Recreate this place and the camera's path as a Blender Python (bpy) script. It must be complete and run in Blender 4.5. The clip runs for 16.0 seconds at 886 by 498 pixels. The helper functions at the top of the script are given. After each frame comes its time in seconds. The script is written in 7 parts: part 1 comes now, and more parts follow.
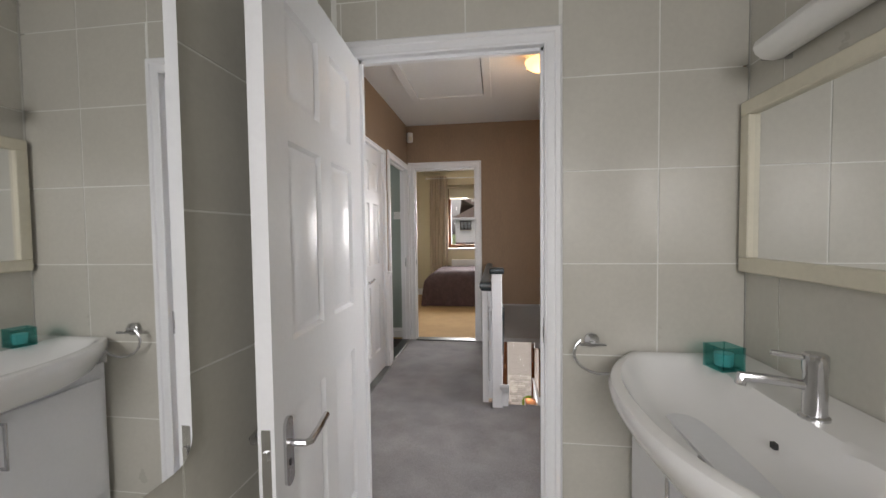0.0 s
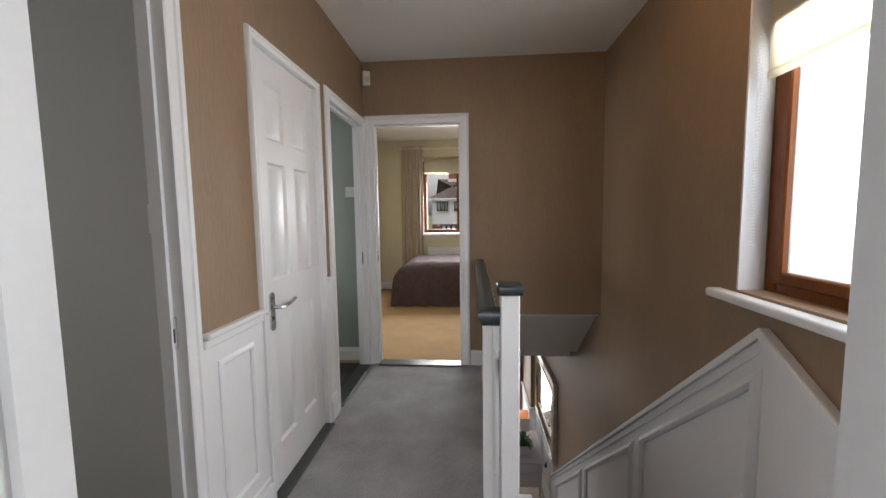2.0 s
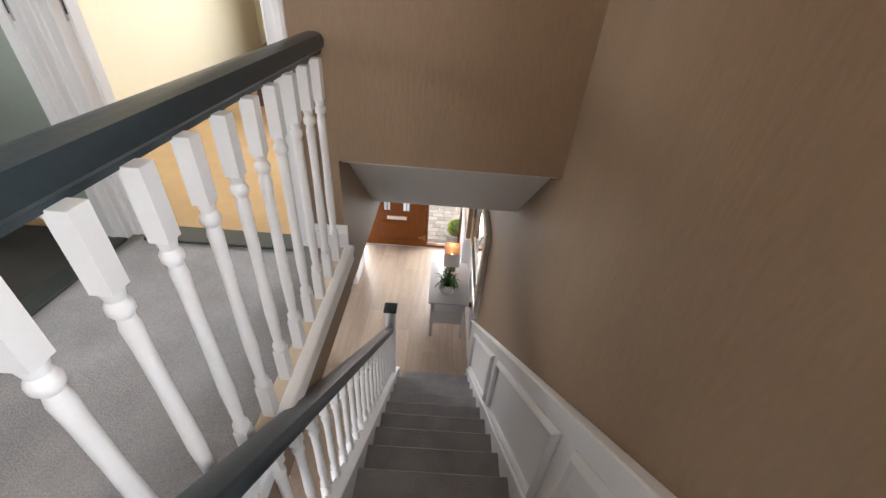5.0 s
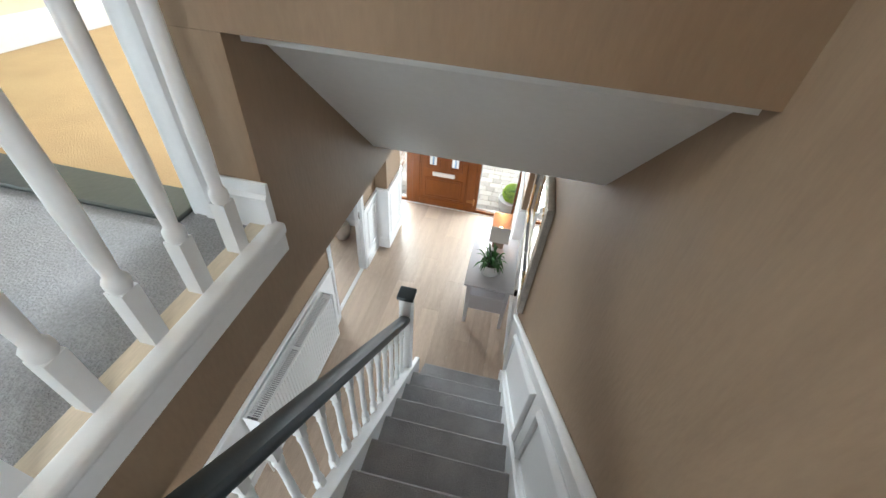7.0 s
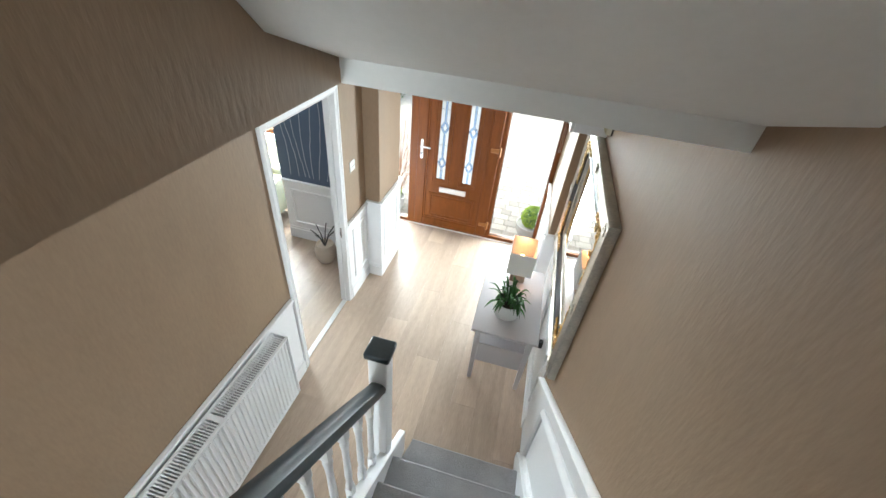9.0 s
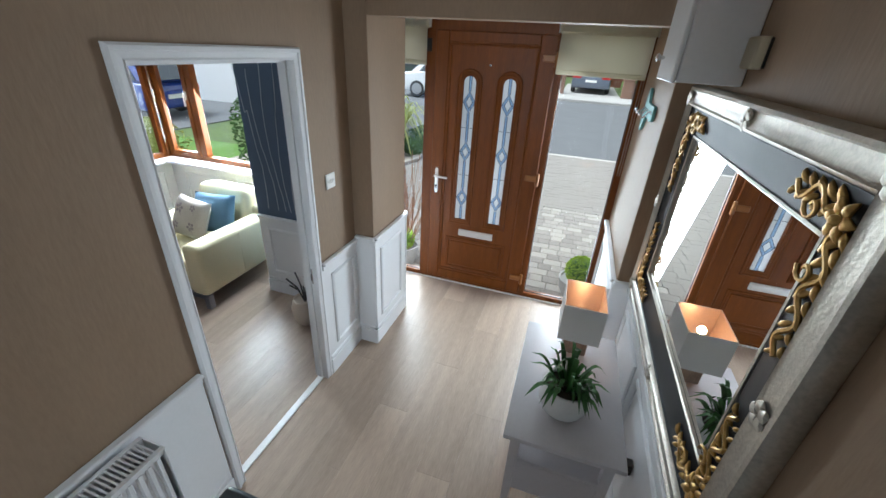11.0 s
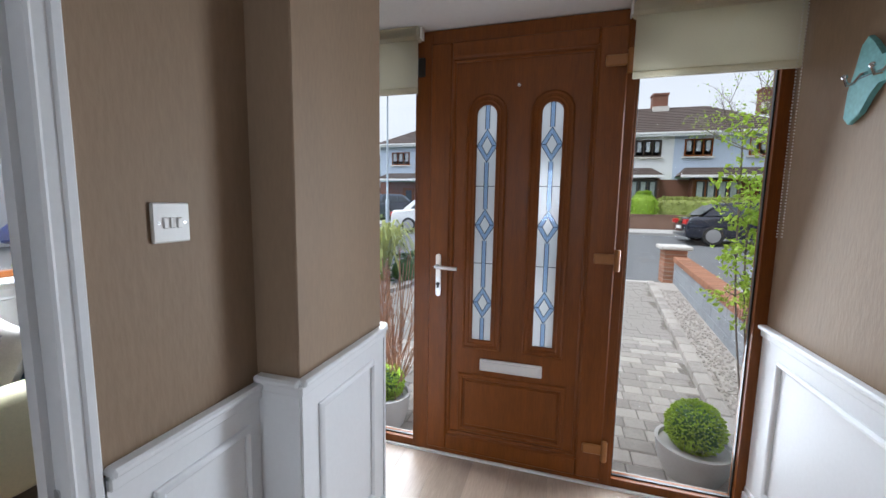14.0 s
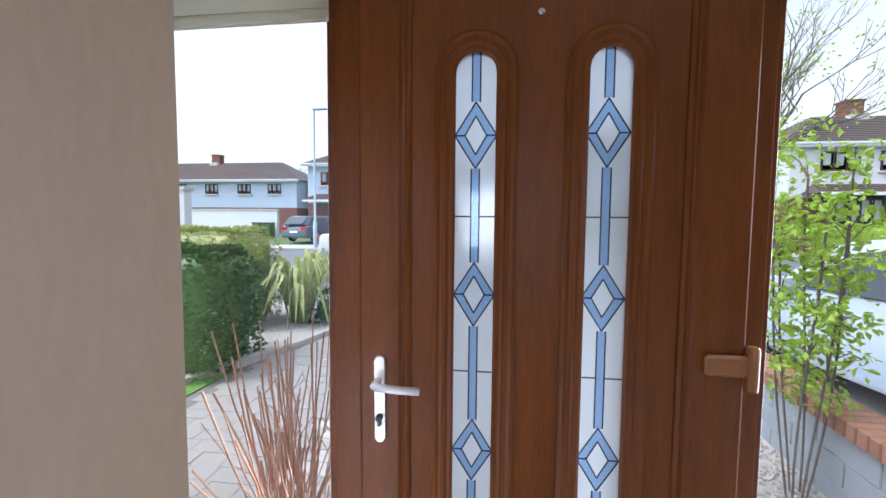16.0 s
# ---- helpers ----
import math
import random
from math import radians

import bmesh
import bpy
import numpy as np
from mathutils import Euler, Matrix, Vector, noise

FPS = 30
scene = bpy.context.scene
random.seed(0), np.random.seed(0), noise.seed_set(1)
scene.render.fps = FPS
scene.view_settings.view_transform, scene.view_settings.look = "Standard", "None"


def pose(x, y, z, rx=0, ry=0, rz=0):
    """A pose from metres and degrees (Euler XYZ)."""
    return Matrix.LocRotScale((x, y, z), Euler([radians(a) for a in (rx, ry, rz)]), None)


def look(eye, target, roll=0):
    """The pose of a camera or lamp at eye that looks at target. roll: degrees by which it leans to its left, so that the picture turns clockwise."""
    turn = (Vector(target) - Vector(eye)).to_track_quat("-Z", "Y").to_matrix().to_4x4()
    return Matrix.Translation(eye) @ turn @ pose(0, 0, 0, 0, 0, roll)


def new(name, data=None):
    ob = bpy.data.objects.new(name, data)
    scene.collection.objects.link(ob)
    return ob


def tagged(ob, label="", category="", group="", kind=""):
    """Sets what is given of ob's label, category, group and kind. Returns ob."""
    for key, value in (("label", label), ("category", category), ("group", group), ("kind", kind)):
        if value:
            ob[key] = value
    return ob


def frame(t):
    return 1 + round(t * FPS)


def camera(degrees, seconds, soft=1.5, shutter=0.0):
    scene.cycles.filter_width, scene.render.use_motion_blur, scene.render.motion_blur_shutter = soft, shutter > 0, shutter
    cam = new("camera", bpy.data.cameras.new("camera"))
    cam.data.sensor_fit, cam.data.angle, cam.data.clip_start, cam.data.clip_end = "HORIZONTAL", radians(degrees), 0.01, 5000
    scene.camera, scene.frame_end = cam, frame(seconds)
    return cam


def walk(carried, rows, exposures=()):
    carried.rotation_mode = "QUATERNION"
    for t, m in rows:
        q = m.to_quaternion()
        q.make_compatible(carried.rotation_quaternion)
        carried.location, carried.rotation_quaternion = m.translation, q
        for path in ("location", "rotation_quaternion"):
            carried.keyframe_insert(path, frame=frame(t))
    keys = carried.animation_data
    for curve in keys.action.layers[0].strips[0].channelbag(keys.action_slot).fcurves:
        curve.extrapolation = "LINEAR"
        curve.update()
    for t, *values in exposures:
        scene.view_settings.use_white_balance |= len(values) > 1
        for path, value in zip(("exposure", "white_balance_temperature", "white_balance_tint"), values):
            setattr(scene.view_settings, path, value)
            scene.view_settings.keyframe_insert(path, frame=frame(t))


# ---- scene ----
cam = camera(97.0, 16.0)
PATH = [
    (0, (-0.026, 0.134, 3.982), (-0.298, 2.114, 3.903), -0.7),
    (0.5, (-0.084, 0.426, 3.99), (-0.356, 2.406, 3.902), -0.4),
    (1, (-0.139, 0.718, 4.009), (-0.401, 2.699, 3.909), -0.3),
    (1.5, (-0.157, 1.078, 4.006), (-0.38, 3.062, 3.882), -0.4),
    (2, (-0.163, 1.394, 4.002), (-0.317, 3.38, 3.826), -0.8),
    (2.5, (-0.175, 1.731, 4.006), (-0.201, 3.713, 3.736), -1.2),
    (3, (-0.103, 2.013, 3.975), (0.023, 3.967, 3.565), -1.3),
    (3.5, (0.016, 2.282, 3.947), (0.236, 4.182, 3.365), -0.1),
    (4, (0.148, 2.557, 3.91), (0.365, 4.381, 3.119), 1.9),
    (6.3, (0.467, 3.631, 3.59), (0.271, 5.101, 2.247), 5.1),
    (6.5, (0.467, 3.71, 3.529), (0.263, 5.18, 2.189), 5.1),
    (7, (0.46, 3.877, 3.387), (0.238, 5.354, 2.058), 5.4),
    (7.5, (0.441, 4.066, 3.218), (0.204, 5.559, 1.909), 5.8),
    (8, (0.428, 4.246, 3.06), (0.173, 5.755, 1.773), 6.2),
    (8.5, (0.395, 4.416, 2.906), (0.118, 5.949, 1.652), 6.3),
    (9, (0.403, 4.591, 2.777), (0.101, 6.148, 1.559), 6.3),
    (9.2, (0.399, 4.665, 2.727), (0.093, 6.232, 1.522), 6.3),
    (11.3, (0.311, 5.484, 1.963), (-0.238, 7.203, 1.101), 2.9),
    (11.5, (0.288, 5.555, 1.934), (-0.278, 7.284, 1.103), 2.6),
    (12, (0.243, 5.753, 1.802), (-0.396, 7.505, 1.08), 1.7),
    (12.5, (0.189, 5.943, 1.659), (-0.492, 7.727, 1.065), 1.2),
    (13, (0.098, 6.132, 1.526), (-0.585, 7.956, 1.07), 1.0),
    (13.5, (-0.027, 6.345, 1.413), (-0.659, 8.213, 1.079), 1.0),
    (14, (-0.113, 6.599, 1.372), (-0.687, 8.501, 1.14), 1.0),
    (14.5, (-0.225, 6.859, 1.382), (-0.732, 8.786, 1.219), 0.9),
    (15, (-0.313, 7.102, 1.398), (-0.753, 9.051, 1.291), 0.8),
    (15.5, (-0.395, 7.359, 1.428), (-0.736, 9.326, 1.311), 0.6),
    (16, (-0.441, 7.585, 1.439), (-0.692, 9.566, 1.316), 0.5),
]
walk(cam, [(t, look(eye, target, roll)) for t, eye, target, roll in PATH], [(0, 0.5, 6950, 16), (1, 0.38, 6900, 16), (2, 0.5, 6750, 13), (3, 0.92, 6720, 14), (4.5, 1.32, 6850, 14), (6.5, 1.85, 6150, 4), (7, 1.95, 6130, 3), (8, 2.36, 6180, -1), (9, 2.22, 6150, 1), (11.5, 0.84, 5750, 4), (12.5, 0.68, 5950, 8), (13.5, 0.58, 5950, 7), (14, 0.78, 5920, 9), (14.5, 1.02, 5800, 10), (15, 1.1, 5720, 11), (16, 1.16, 5550, 11)])

# ---- world, sun, lights ----
world = bpy.data.worlds.new("sky")
scene.world = world
world.use_nodes = True
wt = world.node_tree
sky = wt.nodes.new("ShaderNodeTexSky")
sky.sky_type = "NISHITA"
sky.sun_disc = False
sky.sun_elevation, sky.sun_rotation = radians(60), radians(243)
sky.air_density, sky.dust_density = 1.0, 4.0
cloud = wt.nodes.new("ShaderNodeHueSaturation")
cloud.inputs["Saturation"].default_value = 0.12
wt.links.new(sky.outputs[0], cloud.inputs["Color"])
wt.links.new(cloud.outputs[0], wt.nodes["Background"].inputs[0])
wt.nodes["Background"].inputs[1].default_value = 0.15
sun_data = bpy.data.lights.new("sun", "SUN")
sun_data.energy, sun_data.angle, sun_data.color = 1.0, radians(20), (1.0, 0.97, 0.93)
sun = new("sun", sun_data)
sun.matrix_world = look((-8, 4, 16), (0, 8, 0))


def area(name, eye, target, w, h, watts, color=(0.93, 0.97, 1.0), spread=130):
    d = bpy.data.lights.new(name, "AREA")
    d.shape, d.size, d.size_y, d.energy, d.color, d.spread = "RECTANGLE", w, h, watts, color, radians(spread)
    ob = new(name, d)
    ob.matrix_world = look(eye, target)
    return ob


def bulb(name, at, watts, color, r=0.03):
    d = bpy.data.lights.new(name, "POINT")
    d.energy, d.color, d.shadow_soft_size = watts, color, r
    ob = new(name, d)
    ob.location = at
    return ob


# daylight through the openings
area("sky_light_sidelight", (0.46, 8.66, 1.0), (-0.4, 7.1, 0.65), 0.46, 1.75, 12.5, spread=150)
area("sky_light_sidelight", (-1.14, 8.66, 1.0), (-1.0, 7.0, 0.3), 0.5, 1.75, 14)
area("sky_light_bay", (-2.9, 8.78, 1.35), (-2.4, 6.2, 0.0), 1.9, 1.0, 100, spread=150)
area("sky_light_landing_window", (1.06, 2.44, 4.2), (-1.0, 2.44, 3.4), 0.9, 0.95, 15, spread=180)
area("sky_light_bedroom_window", (-0.3, 8.05, 4.2), (-0.5, 6.0, 3.2), 1.3, 1.05, 46)
# lamps added at assumed, unseen window openings of three rooms
area("sky_light_bathroom_unseen_window", (0.1, -1.58, 4.3), (0.1, 1.0, 3.3), 1.2, 0.9, 13.5)
area("sky_light_box_room_unseen_window", (-4.62, 2.35, 4.25), (-1.5, 2.4, 3.4), 0.9, 1.0, 13)
area("sky_light_back_room_unseen_window", (-4.62, 3.62, 4.25), (-1.5, 4.0, 3.4), 0.95, 1.0, 14)
# added fill lamp before the closed back wall, no opening there
area("fill_light_back_hall", (-0.5, 1.75, 1.3), (-0.5, 4.5, 0.8), 0.8, 1.6, 16)

# ---- materials ----


def material(name, color, rough=0.6, metal=0.0, var=0.08, scale=6.0, fine=60.0, bump=0.05, stretch=(1, 1, 1), spec=0.5, color2=None, obj_var=0.0, coat=0.0, glow_through=0.0):
    m = bpy.data.materials.new(name)
    m.use_nodes = True
    nt = m.node_tree
    n, l = nt.nodes, nt.links
    b = n["Principled BSDF"]
    b.inputs["Roughness"].default_value = rough
    b.inputs["Metallic"].default_value = metal
    b.inputs["Specular IOR Level"].default_value = spec
    b.inputs["Coat Weight"].default_value = coat
    geo = n.new("ShaderNodeNewGeometry")
    mp = n.new("ShaderNodeMapping")
    mp.inputs["Scale"].default_value = stretch
    l.new(geo.outputs["Position"], mp.inputs["Vector"])
    big = n.new("ShaderNodeTexNoise")
    big.inputs["Scale"].default_value, big.inputs["Detail"].default_value = scale, 4
    small = n.new("ShaderNodeTexNoise")
    small.inputs["Scale"].default_value, small.inputs["Detail"].default_value = fine, 3
    for t in (big, small):
        l.new(mp.outputs[0], t.inputs["Vector"])
    mix = n.new("ShaderNodeMath")
    mix.operation = "ADD"
    l.new(big.outputs["Fac"], mix.inputs[0])
    l.new(small.outputs["Fac"], mix.inputs[1])
    ramp = n.new("ShaderNodeValToRGB")
    ramp.color_ramp.elements[0].position, ramp.color_ramp.elements[1].position = 0.3, 0.7
    half = n.new("ShaderNodeMath")
    half.operation = "MULTIPLY"
    half.inputs[1].default_value = 0.5
    l.new(mix.outputs[0], half.inputs[0])
    fac = half.outputs[0]
    if obj_var:
        info = n.new("ShaderNodeObjectInfo")
        ov = n.new("ShaderNodeMath")
        ov.operation = "MULTIPLY_ADD"
        ov.inputs[1].default_value = obj_var
        l.new(info.outputs["Random"], ov.inputs[0])
        sub = n.new("ShaderNodeMath")
        sub.operation = "SUBTRACT"
        sub.inputs[1].default_value = obj_var / 2
        l.new(half.outputs[0], ov.inputs[2])
        l.new(ov.outputs[0], sub.inputs[0])
        fac = sub.outputs[0]
    l.new(fac, ramp.inputs[0])
    c2 = color2 or tuple(min(1, c * (1 + var)) for c in color)
    c1 = tuple(c * (1 - var) for c in color)
    ramp.color_ramp.elements[0].color = (*c1, 1)
    ramp.color_ramp.elements[1].color = (*c2, 1)
    l.new(ramp.outputs[0], b.inputs["Base Color"])
    if bump:
        bp = n.new("ShaderNodeBump")
        bp.inputs["Strength"].default_value, bp.inputs["Distance"].default_value = bump, 0.01
        l.new(mix.outputs[0], bp.inputs["Height"])
        l.new(bp.outputs[0], b.inputs["Normal"])
    if glow_through:
        tl, mx = n.new("ShaderNodeBsdfTranslucent"), n.new("ShaderNodeMixShader")
        mx.inputs[0].default_value = glow_through
        l.new(ramp.outputs[0], tl.inputs[0])
        l.new(b.outputs[0], mx.inputs[1])
        l.new(tl.outputs[0], mx.inputs[2])
        l.new(mx.outputs[0], n["Material Output"].inputs[0])
    if rough < 0.03:
        return m
    rr = n.new("ShaderNodeMapRange")
    rr.inputs["To Min"].default_value, rr.inputs["To Max"].default_value = max(0.02, rough - 0.06), min(1, rough + 0.06)
    l.new(big.outputs["Fac"], rr.inputs["Value"])
    l.new(rr.outputs[0], b.inputs["Roughness"])
    return m


def glass(name, color=(1, 1, 1), rough=0.0, alpha=0.0):
    """A pane: clear, with a mirror-like gloss."""
    m = bpy.data.materials.new(name)
    m.use_nodes = True
    nt = m.node_tree
    n, l = nt.nodes, nt.links
    n.remove(n["Principled BSDF"])
    tr, gl, mx, fr = n.new("ShaderNodeBsdfTransparent"), n.new("ShaderNodeBsdfGlossy"), n.new("ShaderNodeMixShader"), n.new("ShaderNodeMath")
    lw = n.new("ShaderNodeLayerWeight")
    pw = n.new("ShaderNodeMath")
    pw.operation, fr.operation = "POWER", "MULTIPLY_ADD"
    pw.inputs[1].default_value = 4.5
    fr.inputs[1].default_value, fr.inputs[2].default_value = 0.28, 0.02
    l.new(lw.outputs["Facing"], pw.inputs[0])
    l.new(pw.outputs[0], fr.inputs[0])
    gl.inputs["Roughness"].default_value = 0.01
    tr.inputs[0].default_value = (*color, 1)
    l.new(fr.outputs[0], mx.inputs[0])
    l.new(tr.outputs[0], mx.inputs[1])
    l.new(gl.outputs[0], mx.inputs[2])
    l.new(mx.outputs[0], n["Material Output"].inputs[0])
    return m


def emitter(name, color, strength):
    m = bpy.data.materials.new(name)
    m.use_nodes = True
    b = m.node_tree.nodes["Principled BSDF"]
    b.inputs["Base Color"].default_value = (*color, 1)
    b.inputs["Emission Color"].default_value = (*color, 1)
    b.inputs["Emission Strength"].default_value = strength
    return m


M = {}
M["brown"] = material("brown_wallpaper", (0.298, 0.209, 0.138), 0.6, var=0.09, scale=1.8, fine=20, bump=0.1, stretch=(4.5, 4.5, 1.2), spec=0.35)
M["white"] = material("white_paint", (0.80, 0.81, 0.83), 0.42, var=0.025, scale=3, fine=70, bump=0.03, spec=0.3)
M["ceiling"] = material("ceiling_paint", (0.78, 0.78, 0.77), 0.8, var=0.03, scale=2, fine=50, bump=0.05, spec=0.2)
M["rail"] = material("dark_teal_gloss_paint", (0.024, 0.037, 0.046), 0.32, var=0.2, scale=8, fine=90, bump=0.04)
M["carpet"] = material("grey_carpet", (0.31, 0.305, 0.315), 0.95, var=0.3, scale=5, fine=220, bump=0.6, spec=0.1)
M["carpet_dark"] = material("dark_grey_carpet", (0.085, 0.08, 0.078), 0.95, var=0.2, scale=7, fine=220, bump=0.5, spec=0.1)
M["carpet_gold"] = material("golden_beige_carpet", (0.50, 0.345, 0.19), 0.95, var=0.12, scale=7, fine=220, bump=0.5, spec=0.1)
M["oak_pvc"] = material("golden_oak_foil", (0.17, 0.048, 0.0055), 0.4, var=0.25, scale=3, fine=24, bump=0.05, stretch=(9, 9, 0.7), spec=0.3)
M["oak_hw"] = material("golden_brown_plastic", (0.30, 0.12, 0.03), 0.35, var=0.1)
M["laminate"] = material("pale_oak_laminate", (0.41, 0.315, 0.245), 0.36, var=0.19, scale=3, fine=26, bump=0.03, stretch=(6, 0.6, 6), obj_var=0.25)
M["chrome"] = material("brushed_steel", (0.62, 0.62, 0.63), 0.18, 1.0, var=0.05)
M["white_metal"] = material("silver_door_metal", (0.78, 0.78, 0.78), 0.3, 0.6, var=0.03)
M["tile"] = material("sage_grey_tile", (0.52, 0.505, 0.45), 0.3, var=0.05, scale=4, fine=60, bump=0.02, obj_var=0.1)
M["grout"] = material("pale_grout", (0.74, 0.74, 0.70), 0.8, var=0.05)
M["sage"] = material("sage_green_paint", (0.36, 0.42, 0.38), 0.7, var=0.03, bump=0.04)
M["grey_wall"] = material("pale_grey_paint", (0.53, 0.52, 0.50), 0.7, var=0.03, bump=0.04)
M["cream_wall"] = material("cream_paint", (0.72, 0.66, 0.50), 0.7, var=0.03, bump=0.04)
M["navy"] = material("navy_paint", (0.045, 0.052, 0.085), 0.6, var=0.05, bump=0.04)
# the same navy, its colour lightened for walls lit by the bay window
M["navy_lit"] = material("lit_navy_paint", (0.08, 0.12, 0.19), 0.6, var=0.05, bump=0.04)
M["blind"] = material("cream_blind_fabric", (0.80, 0.77, 0.66), 0.8, var=0.04, fine=200, bump=0.05, glow_through=0.8)
M["threshold"] = material("dark_threshold_strip", (0.05, 0.058, 0.056), 0.35, 0.2, var=0.15)
M["mirror"] = material("mirror_silver", (0.92, 0.93, 0.93), 0.015, 1.0, var=0.0, bump=0)
M["glass"] = glass("clear_glass")
M["ceramic"] = material("white_ceramic", (0.83, 0.83, 0.82), 0.08, var=0.01, bump=0.0, coat=0.4)
M["black"] = material("black_plastic", (0.02, 0.02, 0.02), 0.35, var=0.1)
M["plastic"] = material("white_plastic", (0.80, 0.80, 0.78), 0.3, var=0.02, bump=0.0)


def frosted(name, color):
    m = bpy.data.materials.new(name)
    m.use_nodes = True
    nt = m.node_tree
    n, l = nt.nodes, nt.links
    n.remove(n["Principled BSDF"])
    tl, tr, gl = n.new("ShaderNodeBsdfTranslucent"), n.new("ShaderNodeBsdfRefraction"), n.new("ShaderNodeBsdfGlossy")
    no, bp = n.new("ShaderNodeTexNoise"), n.new("ShaderNodeBump")
    no.inputs["Scale"].default_value = 160
    bp.inputs["Strength"].default_value, bp.inputs["Distance"].default_value = 0.5, 0.004
    l.new(no.outputs["Fac"], bp.inputs["Height"])
    tr.inputs["IOR"].default_value, tr.inputs["Roughness"].default_value = 1.1, 0.35
    for s in (tl, tr):
        s.inputs[0].default_value = (*color, 1)
        l.new(bp.outputs[0], s.inputs["Normal"])
    gl.inputs["Roughness"].default_value = 0.15
    a, b2 = n.new("ShaderNodeMixShader"), n.new("ShaderNodeMixShader")
    a.inputs[0].default_value, b2.inputs[0].default_value = 0.4, 0.06
    l.new(tr.outputs[0], a.inputs[1])
    l.new(tl.outputs[0], a.inputs[2])
    l.new(a.outputs[0], b2.inputs[1])
    l.new(gl.outputs[0], b2.inputs[2])
    l.new(b2.outputs[0], n["Material Output"].inputs[0])
    return m


M["frosted"] = frosted("frosted_glass", (0.70, 0.73, 0.76))

# ---- building helpers ----
WORLD = {}


GROUPS = {"car": "parked cars", "house": "houses across the road", "roller blind": "roller blinds at the windows", "cushion": "cushions on the armchair", "hedge": "clipped hedges", "tree": "street trees", "light switch": "wall switches", "plant pot": "topiary pots by the door", "ceiling light": "recessed ceiling lights", "bin": "bins by the wall"}


def thing(name, label, category, at=(0, 0, 0), m=None, group="", kind=""):
    ob = new(name)
    ob.empty_display_size = 0.1
    m = m or Matrix.Translation(at)
    ob.matrix_basis = m
    WORLD[ob] = m
    return tagged(ob, label, category, group or GROUPS.get(category, ""), kind)


def mesh_of(name, bm, mat):
    me = bpy.data.meshes.new(name)
    bmesh.ops.recalc_face_normals(bm, faces=bm.faces)
    bm.to_mesh(me)
    bm.free()
    for mm in (mat if isinstance(mat, (list, tuple)) else [mat]):
        me.materials.append(mm)
    return me


def smooth(me, angle=35):
    me.shade_smooth()
    me.set_sharp_from_angle(angle=radians(angle))


def part(name, bm, mat, parent, label="", local=False, soft=True):
    """A mesh under a thing or a part; bm in world coordinates unless local."""
    if not local:
        bmesh.ops.transform(bm, matrix=WORLD[parent].inverted(), verts=bm.verts)
    me = mesh_of(name, bm, mat)
    if soft:
        smooth(me)
    ob = new(name, me)
    ob.parent = parent
    WORLD[ob] = WORLD[parent]
    if label:
        tagged(ob, label)
    return ob


def struct(name, bm, mat, label="", category="", at=None):
    """A piece of the setting, in world coordinates."""
    me = mesh_of(name, bm, mat)
    smooth(me)
    ob = new(name, me)
    WORLD[ob] = Matrix.Identity(4)
    return tagged(ob, label, category, "", "structure")


def box(bm, x0, x1, y0, y1, z0, z1, bevel=0.0, m=None, seg=1):
    r = bmesh.ops.create_cube(bm, size=1)
    vs = r["verts"]
    for v in vs:
        v.co = Vector(((x0 + x1) / 2 + v.co.x * (x1 - x0), (y0 + y1) / 2 + v.co.y * (y1 - y0), (z0 + z1) / 2 + v.co.z * (z1 - z0)))
    if m is not None:
        bmesh.ops.transform(bm, matrix=m, verts=vs)
    if bevel:
        es = list({e for v in vs for e in v.link_edges})
        bmesh.ops.bevel(bm, geom=es, offset=bevel, segments=seg, profile=0.5, affect="EDGES")
    return bm


def boxes(*rows, bevel=0.0):
    bm = bmesh.new()
    for r in rows:
        box(bm, *r, bevel=bevel)
    return bm


def prism(bm, pts, axis, a, b, bevel=0.0, seg=1):
    """A flat outline pushed from a to b along an axis; pts are in the other two axes, in order."""
    def at(p, v):
        return {"x": (v, p[0], p[1]), "y": (p[0], v, p[1]), "z": (p[0], p[1], v)}[axis]
    lo = [bm.verts.new(at(p, a)) for p in pts]
    hi = [bm.verts.new(at(p, b)) for p in pts]
    n = len(pts)
    fs = [bm.faces.new(lo), bm.faces.new(hi[::-1])]
    for i in range(n):
        fs.append(bm.faces.new((lo[i], hi[i], hi[(i + 1) % n], lo[(i + 1) % n])))
    if bevel:
        es = list({e for f in fs for e in f.edges})
        bmesh.ops.bevel(bm, geom=es, offset=bevel, segments=seg, profile=0.5, affect="EDGES")
    return bm


def lathe(bm, profile, at=(0, 0, 0), n=16, square=()):
    """Turns (radius, height) rows about z."""
    rings = []
    for r, z in profile:
        rings.append([bm.verts.new((at[0] + r * math.cos(2 * math.pi * i / n), at[1] + r * math.sin(2 * math.pi * i / n), at[2] + z)) for i in range(n)])
    for a, b in zip(rings, rings[1:]):
        for i in range(n):
            bm.faces.new((a[i], a[(i + 1) % n], b[(i + 1) % n], b[i]))
    bm.faces.new(rings[0][::-1])
    bm.faces.new(rings[-1])
    return bm


